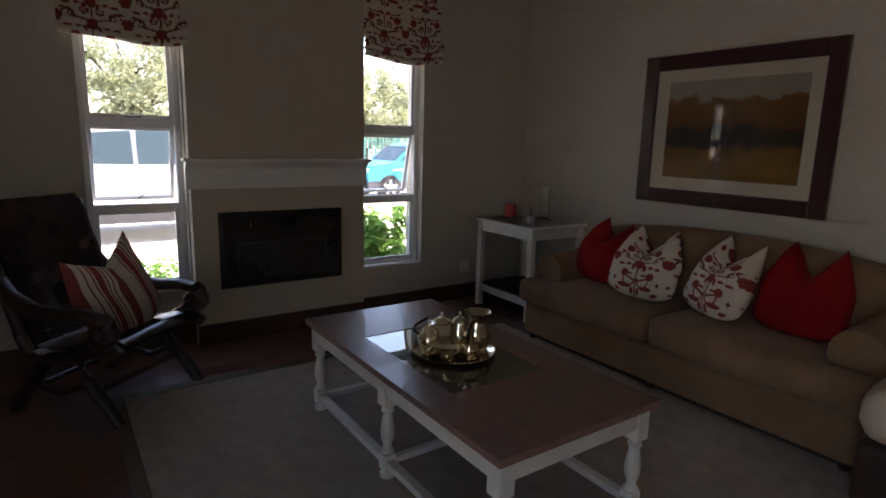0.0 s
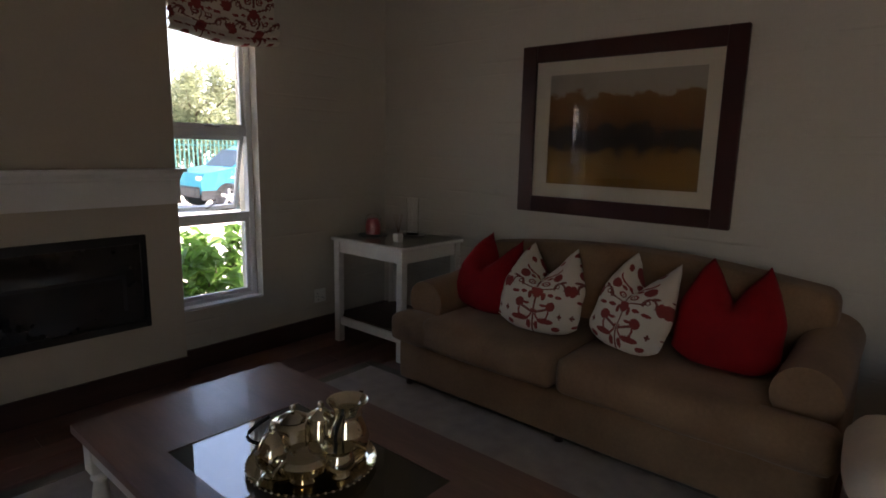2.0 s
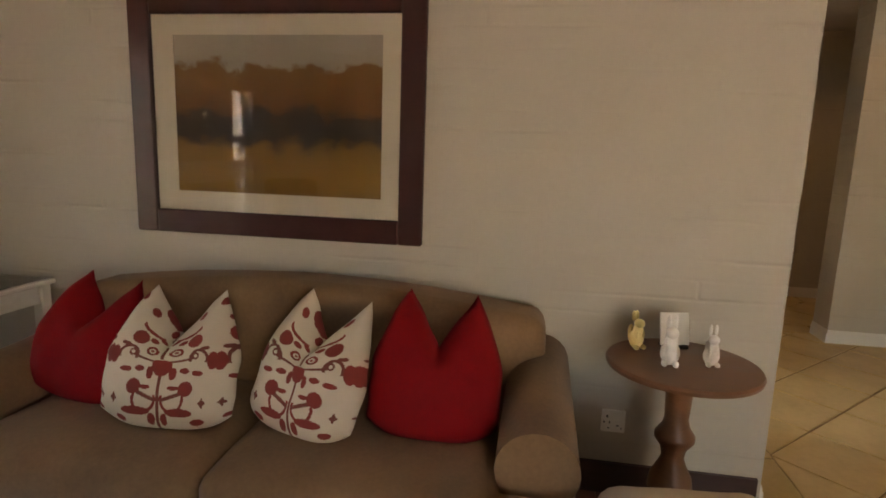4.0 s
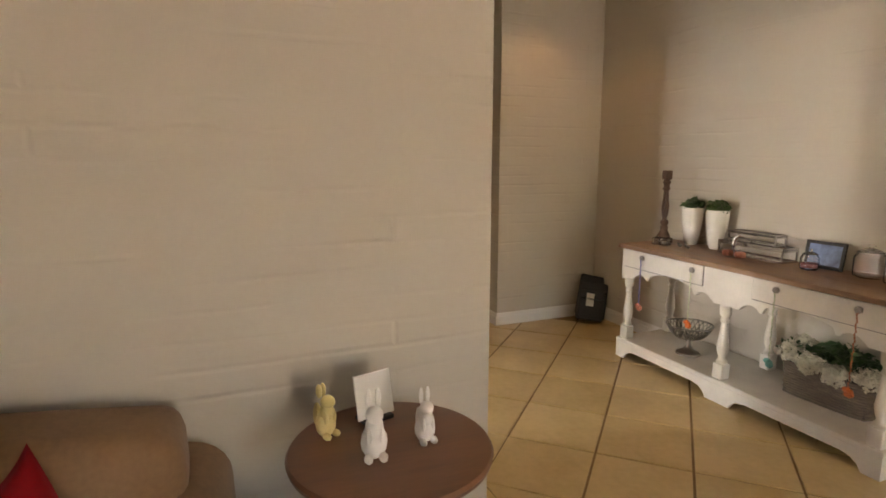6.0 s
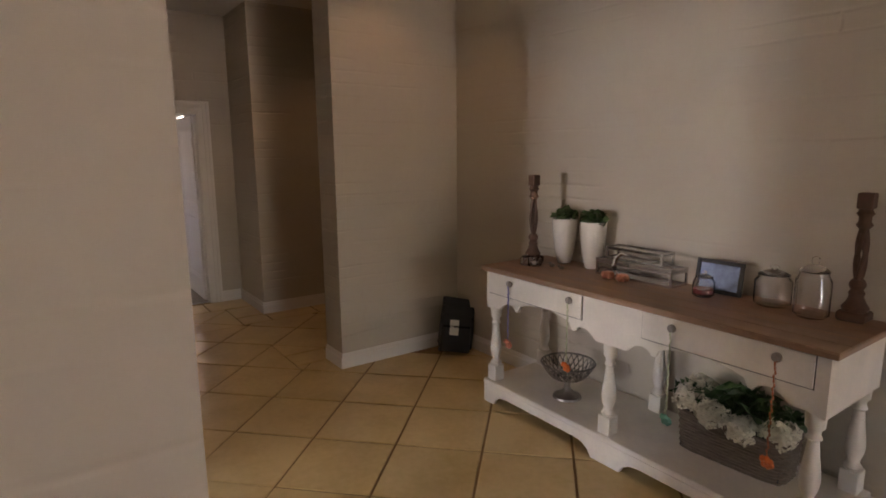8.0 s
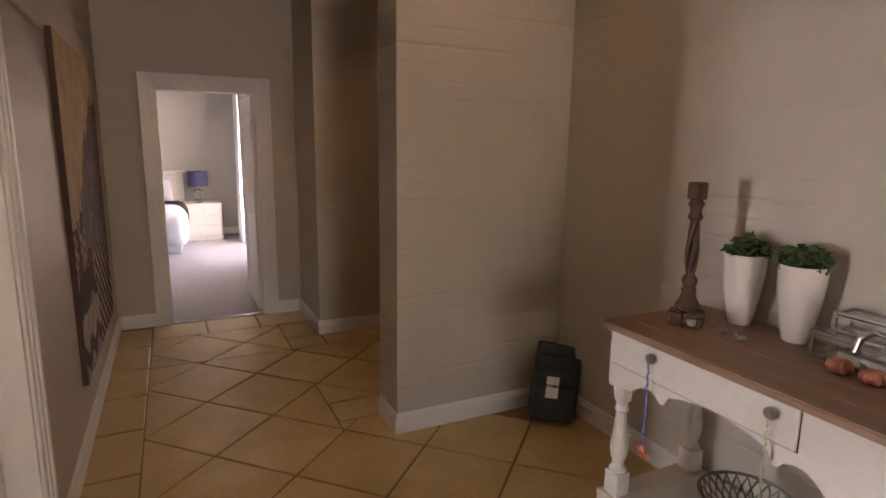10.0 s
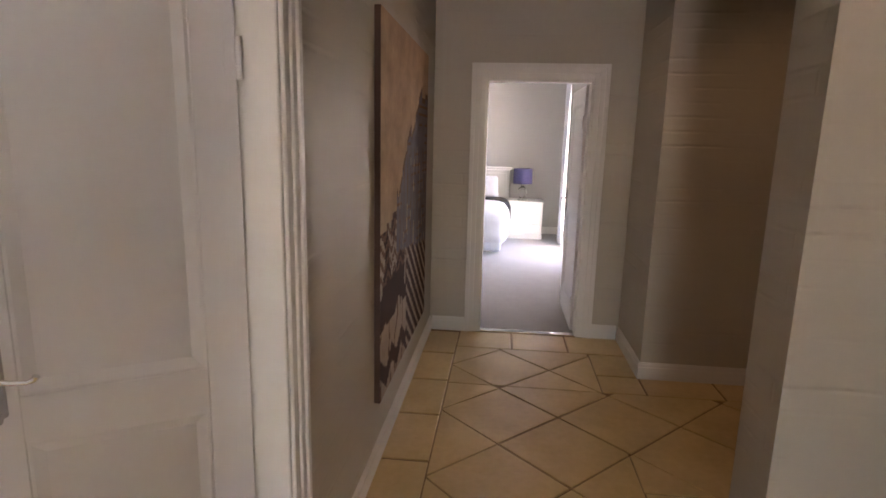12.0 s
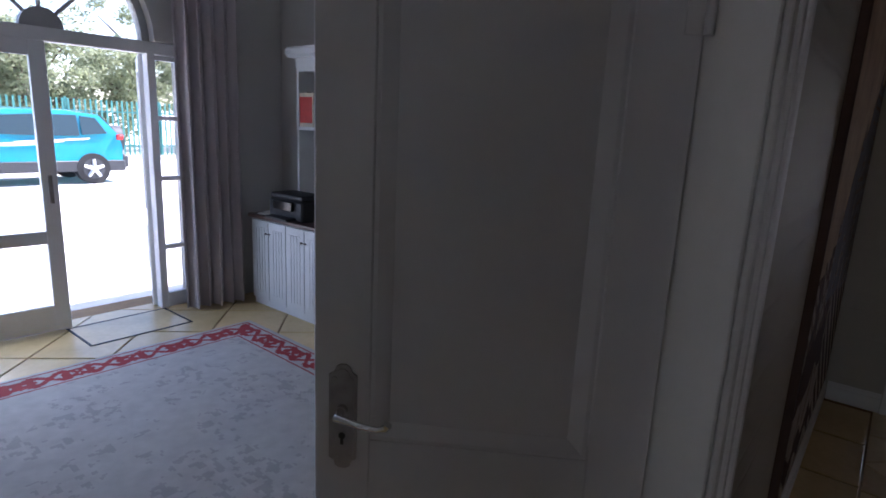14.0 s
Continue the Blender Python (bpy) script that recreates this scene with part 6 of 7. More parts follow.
def curtain(name, label, at, turn, w, h, folds, amp, material, seed, flare=0.0):
    c = thing(name, label, "curtain", at, turn)
    b = BM()
    n_, m_ = folds * 12, 24
    sides = []
    for side in (0, 1):
        g = []
        for i in range(n_ + 1):
            col = []
            for j in range(m_ + 1):
                f, z = i / n_, j / m_
                sp = 1 + flare * (1 - z)
                a = 2 * math.pi * folds * f + 0.8 * noise.noise(Vector((f * 5 + seed, z * 1.5, 0)))
                am = amp * (0.75 + 0.5 * noise.noise(Vector((f * folds, seed, z * 0.8)))) * (0.7 + 0.3 * (1 - z))
                col.append(b.verts.new((w * (f - 0.5) * sp + 0.25 * am * math.sin(2 * a), am * math.sin(a) + side * 0.006, 0.012 + (h - 0.012) * z)))
            g.append(col)
        sides.append(g)
    for side, g in enumerate(sides):
        for i in range(n_):
            for j in range(m_):
                q = (g[i][j], g[i + 1][j], g[i + 1][j + 1], g[i][j + 1])
                b.faces.new(q if side == 0 else q[::-1])
    for i in (0, n_):
        for j in range(m_):
            b.faces.new((sides[0][i][j], sides[0][i][j + 1], sides[1][i][j + 1], sides[1][i][j]))
    part("drape", b, material, c)
    part("rod", tube(BM(), [(-w / 2 - 0.1, 0, h + 0.015), (w / 2 + 0.1, 0, h + 0.015)], 0.014, 10), DARK_WOOD, c)
    return c


curtain("curtain", "grey-mauve full-length curtain by the entrance", (8.35, 4.67, 0), -12, 0.46, 2.72, 5, 0.075, CURT, 1.0)
curtain("curtain", "grey-mauve full-length curtain by the entrance", (6.22, 4.68, 0), 8, 0.46, 2.72, 5, 0.075, CURT, 3.0)


def rug_print(u, v, w, h):
    du, dv = min(u, 1 - u) * w, min(v, 1 - v) * h
    d = min(du, dv)
    if d < 0.03:
        return 0
    if d < 0.235:
        run = (v * h if du < dv else u * w)
        t_ = (d - 0.03) / 0.205
        s_ = math.sin(run * 21) * 0.28 + 0.5
        if d < 0.043 or d > 0.222:
            return 1
        if abs(t_ - s_) < 0.11 or abs(t_ - 1 + s_) < 0.11 or (math.hypot((run * 3.34) % 1 - 0.5, t_ - 0.5) < 0.30) != (math.hypot((run * 3.34) % 1 - 0.5, t_ - 0.5) < 0.14):
            return 1
        return 0
    n_ = noise.noise(Vector((u * w * 7, v * h * 7, 0.5)))
    m2 = noise.noise(Vector((u * w * 16, v * h * 16, 4.5)))
    m3 = noise.noise(Vector((u * w * 30, v * h * 26, 1.5)))
    return 2 if (n_ > 0.1 and m3 > 0.16) or (abs(n_) < 0.05 and m2 > 0.1 and m3 > -0.1) else 0


er = thing("entry_rug", "pale grey rug with a red patterned border", "rug", (7.16, 2.68, 0.0), -1.5)
b = BM()
RW, RH, nu, nv = 2.25, 3.0, 190, 240
gv = [[b.verts.new((RW * (i / nu - 0.5), RH * (j / nv - 0.5), 0.012 + 0.0012 * noise.noise(Vector((i * 0.2, j * 0.2, 0))))) for j in range(nv + 1)] for i in range(nu + 1)]
for i in range(nu):
    for j in range(nv):
        f = b.faces.new((gv[i][j], gv[i + 1][j], gv[i + 1][j + 1], gv[i][j + 1]))
        f.material_index = rug_print((i + 0.5) / nu, (j + 0.5) / nv, RW, RH)
me = bpy.data.meshes.new("rug_face")
b.normal_update()
b.to_mesh(me)
b.free()
for nm, c in (("rug_pale_pile", (0.50, 0.48, 0.46)), ("rug_red_pile", (0.34, 0.035, 0.04)), ("rug_grey_pile", (0.40, 0.38, 0.37))):
    me.materials.append(mat(nm, c, rough=0.95, var=0.15, scale=12, fine=260, bump=0.6))
o = new("rug_face", me)
o.parent = er
part("backing", bxm(-RW / 2, RW / 2, -RH / 2, RH / 2, 0.0005, 0.0095), SISAL_EDGE, er, smooth=False)

CAB = mat("pale_blue_white_paint", (0.66, 0.68, 0.68), rough=0.45, var=0.05, scale=4, fine=40, bump=0.12)
for k in range(4):
    y1 = 4.55 - 0.46 * k
    cb_ = thing("base_cabinet", "white-painted panelled base cabinet unit", "cabinet", (8.86, y1 - 0.23, 0), group="built-in cabinets in the entry room")
    part("body", bxm(-0.225, 0.235, -0.229, 0.229, 0.0, 0.735), CAB, cb_, smooth=False)
    for s in (-1, 1):
        y0_, y1_ = sorted((s * 0.004, s * 0.225))
        b = BM()
        box(b, -0.245, -0.226, y0_, y1_, 0.06, 0.72)
        d = part("door", b, CAB, cb_, smooth=False)
        b = BM()
        for q in range(4):
            yy = y0_ + 0.045 + q * 0.037
            box(b, -0.248, -0.2455, yy, yy + 0.03, 0.12, 0.66)
        part("door_panel", b, CAB, d, smooth=False)
        part("knob", lathe(BM(), [(0.0, -0.008), (0.010, -0.004), (0.012, 0.004), (0.0, 0.010)], 10, (-0.256, s * 0.022, 0.62)), PEWTER, d)
wt = thing("worktop", "dark brown wooden worktop over the cabinets", "worktop", (8.845, 3.63, 0.735))
part("board", bxm(-0.255, 0.25, -0.93, 0.94, 0.0, 0.032, bev=0.005), SKIRT_WOOD, wt, smooth=False)
prn = thing("printer", "black desktop printer on the wooden worktop", "printer", (8.80, 4.10, 0.767))
part("body", bxm(-0.18, 0.06, -0.21, 0.21, 0.0, 0.16, bev=0.015), BLACK_MATT, prn)
part("lid", bxm(-0.17, 0.05, -0.20, 0.20, 0.16, 0.20, bev=0.01), BLACK_MATT, prn)
part("control_panel", bxm(-0.21, -0.18, -0.12, 0.12, 0.08, 0.15, bev=0.006), BLACK, prn)
part("paper_tray", bxm(-0.27, -0.18, -0.14, 0.14, 0.01, 0.03, bev=0.004), BLACK_MATT, prn)
pp = thing("paper_stack", "small stack of white papers on the worktop", "papers", (8.73, 4.42, 0.767), 12)
for k in range(4):
    o = part("sheet", bxm(-0.10, 0.10, -0.07, 0.07, 0.003 * k, 0.003 * k + 0.0025), PLASTIC_W, pp, smooth=False)
    o.matrix_local = pose(0, 0, 0, 0, 0, 3 * k)
sh = thing("wall_shelves", "white-painted open shelf unit above the cabinets", "shelf", (9.10, 3.45, 1.30))
part("end_panel", bxm(-0.22, 0, 0.815, 0.84, -0.53, 0.62), CAB, sh, smooth=False)
part("end_panel", bxm(-0.22, 0, -0.84, -0.815, -0.53, 0.62), CAB, sh, smooth=False)
for z in (0.15, 0.595):
    part("shelf_board", bxm(-0.225, 0, -0.815, 0.815, z, z + 0.025), CAB, sh, smooth=False)
part("frieze", bxm(-0.225, 0, -0.845, 0.845, 0.621, 0.70), CAB, sh, smooth=False)
part("cornice", bxm(-0.29, 0, -0.90, 0.91, 0.70, 0.775, bev=0.02), CAB, sh, smooth=False)
rnd = random.Random(9)
BOOKC = [mat("book_" + n_, c, rough=0.5, var=0.2, scale=20) for n_, c in (("red", (0.45, 0.04, 0.03)), ("blue", (0.06, 0.14, 0.30)), ("cream", (0.6, 0.55, 0.42)), ("black", (0.03, 0.03, 0.03)))]
y = 0.80
k = 0
while y > 0.25:
    w_ = rnd.uniform(0.018, 0.045)
    h_ = rnd.uniform(0.20, 0.28)
    bo = thing("book", "upright hardback book on the shelf", "book", (9.01, 3.45 + y - w_ / 2, 1.475), group="books on the shelf")
    part("cover", bxm(-0.09, 0.07, -w_ / 2 + 0.0006, w_ / 2 - 0.0006, 0, h_, bev=0.002), BOOKC[(k * 7) % 4], bo, smooth=False)
    part("title_band", bxm(-0.0912, -0.0895, -w_ / 2 + 0.003, w_ / 2 - 0.003, h_ * 0.55, h_ * 0.8), BOOKC[2], bo, smooth=False)
    y -= w_
    k += 1
bf = thing("book", "red and cream picture book standing face out", "book", (8.895, 4.19, 1.475), group="books on the shelf")
part("cover", bxm(-0.008, 0.008, -0.10, 0.085, 0, 0.26, bev=0.002), BOOKC[2], bf, smooth=False)
part("cover_art", bxm(-0.0095, -0.008, -0.085, 0.07, 0.03, 0.23), BOOKC[0], bf, "red cover picture", smooth=False)

# ---- bedroom seen through the door ----
LINEN_W = mat("white_bed_linen", (0.72, 0.73, 0.78), rough=0.9, var=0.05, scale=5, fine=120, bump=0.3)
bed = thing("bed", "made bed with white linen and a dark throw", "bed", (14.15, 0.86, 0.004))
part("base", soft_box(BM(), -0.95, 0.92, -0.80, 0.80, 0.05, 0.32, r=0.03, puff=0.005), LINEN_W, bed)
part("mattress", soft_box(BM(), -0.96, 0.93, -0.82, 0.82, 0.32, 0.55, r=0.06, puff=0.02), LINEN_W, bed)
b = soft_box(BM(), -1.0, 0.70, -0.88, 0.88, 0.13, 0.615, r=0.13, puff=0.03)
part("duvet", b, LINEN_W, bed)
b = soft_box(BM(), 0.12, 0.46, -0.925, 0.925, 0.22, 0.665, r=0.14, puff=0.01)
part("throw", b, BLACK_MATT, bed, "dark grey throw")
b = BM()
box(b, 0.94, 0.99, -0.90, 0.90, 0, 1.06, bev=0.01)
box(b, 0.925, 1.0, -0.93, 0.93, 1.06, 1.10, bev=0.008)
for k in range(4):
    box(b, 0.925, 0.94, -0.85 + 0.44 * k, -0.49 + 0.44 * k, 0.55, 1.0, bev=0.006)
part("headboard", b, WHITE, bed, "white panelled headboard")
for y in (-0.42, 0.42):
    o = part("pillow", pillow(BM(), 0.66, 0.42, 0.16), LINEN_W, bed)
    o.matrix_local = pose(0.78, y, 0.58, 0, 0, 90) @ pose(0, 0, 0, 25, 0, 0)
nst = thing("nightstand", "white three-drawer bedside chest", "nightstand", (14.83, -0.31, 0.004))
part("body", bxm(-0.22, 0.22, -0.265, 0.265, 0.05, 0.575), WHITE, nst, smooth=False)
part("top", bxm(-0.24, 0.24, -0.28, 0.28, 0.575, 0.60, bev=0.006), WHITE, nst, smooth=False)
part("plinth", bxm(-0.23, 0.23, -0.272, 0.272, 0.0, 0.07, bev=0.004), WHITE, nst, smooth=False)
for k in range(3):
    d = part("drawer", bxm(-0.232, -0.2205, -0.25, 0.25, 0.085 + 0.163 * k, 0.235 + 0.163 * k, bev=0.003), WHITE, nst, smooth=False)
    part("knob", lathe(BM(), [(0.0, -0.012), (0.013, 0), (0.0, 0.012)], 10, (-0.242, 0, 0.16 + 0.163 * k)), CHROME, d)
tl = thing("table_lamp", "glass table lamp with a dark blue drum shade", "lamp", (14.80, -0.245, 0.604))
part("base", lathe(BM(), [(0.0, 0), (0.07, 0), (0.075, 0.01), (0.03, 0.03), (0.075, 0.09), (0.08, 0.13), (0.05, 0.19), (0.02, 0.22), (0.014, 0.26), (0.0, 0.26)], 24), GLASS, tl)
part("shade", lathe(BM(), [(0.155, 0.26), (0.15, 0.50), (0.147, 0.50), (0.152, 0.26)], 32), mat("navy_lampshade", (0.06, 0.055, 0.13), rough=0.85, var=0.1, scale=20, fine=200, bump=0.3), tl, "dark blue fabric shade")
part("stem", tube(BM(), [(0, 0, 0.25), (0, 0, 0.49)], 0.005, 8), CHROME, tl)
curtain("curtain", "long white bedroom curtain by the glass door", (14.38, -0.84, 0), 0, 0.5, 2.6, 5, 0.04, mat("white_voile", (0.75, 0.74, 0.76), rough=0.9, var=0.04, fine=120), 6.0)
b = BM()
for x0, x1, z0, z1 in ((12.6, 12.66, 0.03, 2.2), (14.39, 14.45, 0.03, 2.2), (13.49, 13.56, 0.03, 2.2), (12.66, 14.39, 2.14, 2.2), (12.66, 14.39, 0.03, 0.12), (12.66, 14.39, 1.0, 1.05)):
    box(b, x0, x1, -1.06, -1.0, z0, z1, bev=0.003)
structure("window_bedroom", b, WHITE_FRAME, "white glazed bedroom garden door")
structure("baseboard_bedroom", bxm(15.18, 15.2, -0.95, 3.2, 0.004, 0.12), WHITE, "white skirting board")
structure("trim_threshold", bxm(10.075, 10.13, -0.563, 0.204, -0.002, 0.009, bev=0.002), CHROME, "metal threshold strip")

# ---- low armchair by the sofa's end ----
CREAMC = mat("cream_upholstery", (0.62, 0.50, 0.38), rough=0.85, var=0.08, scale=6, fine=120, bump=0.3)
ac = thing("tub_chair", "low dark wooden chair with a cream cushion", "armchair", (3.61, 1.19, 0.0), 6)
part("frame", soft_box(BM(), -0.25, 0.25, -0.25, 0.25, 0.10, 0.38, r=0.03, puff=0.004), DARK_WOOD, ac)
part("cushion", soft_box(BM(), -0.27, 0.24, -0.24, 0.25, 0.38, 0.60, r=0.075, puff=0.03), CREAMC, ac, "rounded cream cushion")
for x in (-0.22, 0.22):
    for y in (-0.22, 0.22):
        part("leg", lathe(BM(), [(0.02, 0), (0.026, 0.1)], 10, (x, y, 0)), DARK_WOOD, ac)

# ---- outside ----
GREENL = leafy(mat("bright_garden_leaf", (0.14, 0.28, 0.06), rough=0.45, var=0.45, scale=6, fine=40, bump=0.05))
TREEL = leafy(mat("tree_leaf", (0.26, 0.29, 0.17), rough=0.6, var=0.4, scale=2, fine=20, bump=0.05))
BARK = mat("bark", (0.10, 0.075, 0.055), rough=0.9, var=0.4, scale=8, fine=40, bump=0.8, dist=0.02, stretch=(1, 1, 0.3))
rnd = random.Random(21)
for x0, x1, h_, big in ((0.5, 1.75, 0.62, 0.05), (2.6, 4.0, 0.95, 0.14)):
    sb = thing("garden_shrub", "low bright green shrubs under the window", "shrub", ((x0 + x1) / 2, 5.85, GROUND), group="shrubs under the windows")
    b = BM()
    hw_ = (x1 - x0) / 2
    for _ in range(26):
        leaf_clump(b, (rnd.uniform(-hw_, hw_), rnd.uniform(-0.28, 0.28), rnd.uniform(0.12, h_)), 0.17, 60 if big > 0.1 else 150, big, 0.8, rnd)
    tagged(part("leaves", b, GREENL, sb, smooth=False), kind="stuff")
    for _ in range(8):
        x, y = rnd.uniform(-hw_, hw_), rnd.uniform(-0.2, 0.2)
        part("stem", tube(BM(), [(x, y, 0), (x + rnd.uniform(-0.1, 0.1), y, h_ * 0.8)], [0.012, 0.005], 6), BARK, sb)


def tree(x, y, h, r, seed, leaves):
    rr = random.Random(seed)
    t = thing("tree", "leafy garden tree behind the fence", "tree", (x, y, GROUND), group="trees behind the fence")
    b = BM()
    pts = [(0, 0, 0)]
    for k in range(1, 7):
        pts.append((pts[-1][0] + rr.uniform(-0.12, 0.12), pts[-1][1] + rr.uniform(-0.12, 0.12), h * 0.55 * k / 6))
    tube(b, pts, [0.18 - 0.018 * k for k in range(7)], 10)
    part("trunk", b, BARK, t)
    ends = []
    for k in range(9):
        s_ = pts[rr.randint(2, 6)]
        a = rr.uniform(0, 6.28)
        e = (s_[0] + r * 0.8 * math.cos(a), s_[1] + r * 0.8 * math.sin(a), s_[2] + rr.uniform(0.3, h * 0.4))
        mid = ((s_[0] + e[0]) / 2, (s_[1] + e[1]) / 2, (s_[2] + e[2]) / 2 + 0.25)
        part("limb", tube(BM(), [s_, mid, e], [0.07, 0.045, 0.02], 7), BARK, t)
        ends += [mid, e]
    b = BM()
    for c in ends + [pts[-1]] * 2:
        for _ in range(3):
            leaf_clump(b, (c[0] + rr.gauss(0, r * 0.22), c[1] + rr.gauss(0, r * 0.22), c[2] + rr.gauss(0, r * 0.2)), rr.uniform(0.35, 0.75), leaves, 0.16, 0.8, rr)
    tagged(part("crown", b, TREEL, t, smooth=False), kind="stuff")


for i in range(11):
    tree(-14 + 4.4 * i + rnd.uniform(-1, 1), 24.5 + rnd.uniform(-1.2, 2.5), rnd.uniform(5.0, 7.5), rnd.uniform(1.9, 2.6), i, 150)
b = BM()
for i in range(420):
    leaf_clump(b, (-22 + 54 * rnd.random(), 28 + rnd.uniform(-0.8, 0.8), rnd.uniform(0.2, 4.2)), 0.9, 40, 0.34, 0.9, rnd)
hd = part("hedge", b, TREEL, None, smooth=False)
tagged(hd, "tall leafy hedge behind the fence", "hedge", kind="stuff")

FENCEM = mat("teal_fence_paint", (0.05, 0.20, 0.18), rough=0.5, var=0.2, scale=5)
fn = thing("palisade_fence", "teal-green steel palisade fence", "fence", (6, 22.0, GROUND))
bar_me = mesh_of("bar", box(BM(), -0.03, 0.03, -0.012, 0.012, 0.05, 1.95, bev=0.004), FENCEM)
for i in range(240):
    o = new("bar", bar_me)
    o.parent = fn
    o.location = (-20 + 0.165 * i, 0, 0)
for z in (0.4, 1.55):
    part("rail", bxm(-20.1, 19.6, 0.014, 0.05, z, z + 0.05), FENCEM, fn, smooth=False)
for i in range(14):
    part("post", bxm(-20 + 3 * i - 0.04, -20 + 3 * i + 0.04, 0.052, 0.13, 0, 2.0), FENCEM, fn, smooth=False)
structure("kerb", bxm(-40, 50, 21.0, 21.2, GROUND - 0.1, 0.02, bev=0.01), mat("concrete_kerb", (0.4, 0.39, 0.36), rough=0.9, var=0.2, scale=4, fine=30, bump=0.4), "concrete kerb")

TYRE = mat("tyre_rubber", (0.02, 0.02, 0.02), rough=0.8, var=0.2, scale=20)
RIM = mat("alloy_rim", (0.6, 0.6, 0.6), rough=0.3, metal=0.8, var=0.1)
CAR_GLASS = mat("dark_car_glass", (0.03, 0.05, 0.055), rough=0.06, var=0.05, bump=0.0)
CAR_TRIM = mat("dark_car_trim", (0.04, 0.042, 0.045), rough=0.6, var=0.15)


def car(label, at, turn, paint, spare, decal=None):
    """A compact sport-utility car, its front towards -x."""
    c = thing("car", label, "car", at, turn)
    W = 0.86
    side = [(-2.0, 0.42), (-2.03, 0.70), (-1.92, 0.92), (-1.05, 1.06), (-0.55, 1.48), (-0.25, 1.60), (0.9, 1.62), (1.55, 1.54), (1.92, 1.10), (1.98, 0.80), (1.96, 0.42)]
    b = BM()
    nw = 7
    cols = []
    for k in range(nw):
        u = 2 * k / (nw - 1) - 1
        edge = 1 - 0.035 * abs(u) ** 4
        col = []
        for x, z in side:
            tum = 1 - 0.20 * max(0, (z - 0.95)) / 0.65
            col.append(b.verts.new((x * edge, W * u * tum, z - 0.03 * abs(u) ** 6 * (z > 1.2))))
        cols.append(col)
    for a, d in zip(cols, cols[1:]):
        for i in range(len(side)):
            j = (i + 1) % len(side)
            b.faces.new((a[i], a[j], d[j], d[i]))
    b.faces.new(cols[0][::-1])
    b.faces.new(cols[-1])
    b.normal_update()
    bmesh.ops.triangulate(b, faces=[f for f in b.faces if len(f.verts) > 4])
    part("body", b, paint, c)
    for s in (-1, 1):
        y0, y1 = sorted((s * (W + 0.003), s * (W - 0.10)))
        for pts, nm in (([(-0.92, 1.08), (-0.52, 1.44), (0.28, 1.50), (0.28, 1.06)], "side_window"), ([(0.34, 1.06), (0.34, 1.50), (1.05, 1.50), (1.05, 1.06)], "side_window"), ([(1.11, 1.08), (1.11, 1.49), (1.42, 1.45), (1.62, 1.12)], "side_window")):
            b = BM()
            lo = [b.verts.new((x, s * (W + 0.004 - (0.172 * (z - 0.95) / 0.65)), z)) for x, z in pts]
            hi = [b.verts.new((x, s * (W - 0.05 - (0.172 * (z - 0.95) / 0.65)), z)) for x, z in pts]
            for i in range(4):
                b.faces.new((lo[i], lo[(i + 1) % 4], hi[(i + 1) % 4], hi[i]))
            b.faces.new(lo)
            b.faces.new(hi[::-1])
            part(nm, b, CAR_GLASS, c, "dark tinted window", smooth=False)
        part("sill_cladding", bxm(-1.95, 1.95, *sorted((s * (W - 0.05), s * (W + 0.012))), 0.28, 0.52, bev=0.02), CAR_TRIM, c)
        part("tail_lamp", bxm(1.80, 1.95, *sorted((s * (W - 0.14), s * (W + 0.004))), 0.98, 1.10, bev=0.02), mat("red_lamp_lens", (0.5, 0.02, 0.02), rough=0.2), c, "red tail lamp")
        part("headlamp", bxm(-1.98, -1.72, *sorted((s * (W - 0.25), s * (W - 0.03))), 0.74, 0.86, bev=0.03), RIM, c)
        part("mirror", bxm(-0.85, -0.70, *sorted((s * (W + 0.01), s * (W + 0.17))), 1.05, 1.18, bev=0.03), paint, c)
        if decal:
            b = BM()
            for k in range(3):
                y0, y1 = sorted((s * (W + 0.002), s * (W + 0.006)))
                prism(b, [(-1.2 + 0.5 * k, 0.80 + 0.05 * k), (0.2 + 0.5 * k, 0.86 + 0.06 * k), (0.25 + 0.5 * k, 0.90 + 0.06 * k), (-1.15 + 0.5 * k, 0.84 + 0.05 * k)], "y", y0, y1)
            part("side_decal", b, decal, c, "white streak decal", smooth=False)
        for x in (-1.27, 1.27):
            b = BM()
            prism(b, [(x + 0.34 * math.cos(2 * math.pi * i / 28), 0.34 + 0.34 * math.sin(2 * math.pi * i / 28)) for i in range(28)], "y", *sorted((s * (W - 0.20), s * (W + 0.02))))
            wh = part("wheel", b, TYRE, c)
            b = BM()
            prism(b, [(x + 0.225 * math.cos(2 * math.pi * i / 24), 0.34 + 0.225 * math.sin(2 * math.pi * i / 24)) for i in range(24)], "y", *sorted((s * (W + 0.02), s * (W + 0.024))))
            part("rim", b, CAR_TRIM, wh, smooth=False)
            for i in range(5):
                a = 2 * math.pi * i / 5 + 0.3
                b = BM()
                tube(b, [(x, s * (W + 0.026), 0.34), (x + 0.21 * math.cos(a), s * (W + 0.026), 0.34 + 0.21 * math.sin(a))], [0.05, 0.035], 6)
                part("spoke", b, RIM, wh)
    part("windscreen", prism(BM(), [(-1.04, 1.075), (-0.56, 1.485), (-0.53, 1.47), (-1.0, 1.06)], "y", -0.66, 0.66), CAR_GLASS, c, smooth=False)
    part("rear_window", prism(BM(), [(1.58, 1.52), (1.88, 1.16), (1.86, 1.14), (1.55, 1.50)], "y", -0.60, 0.60), CAR_GLASS, c, smooth=False)
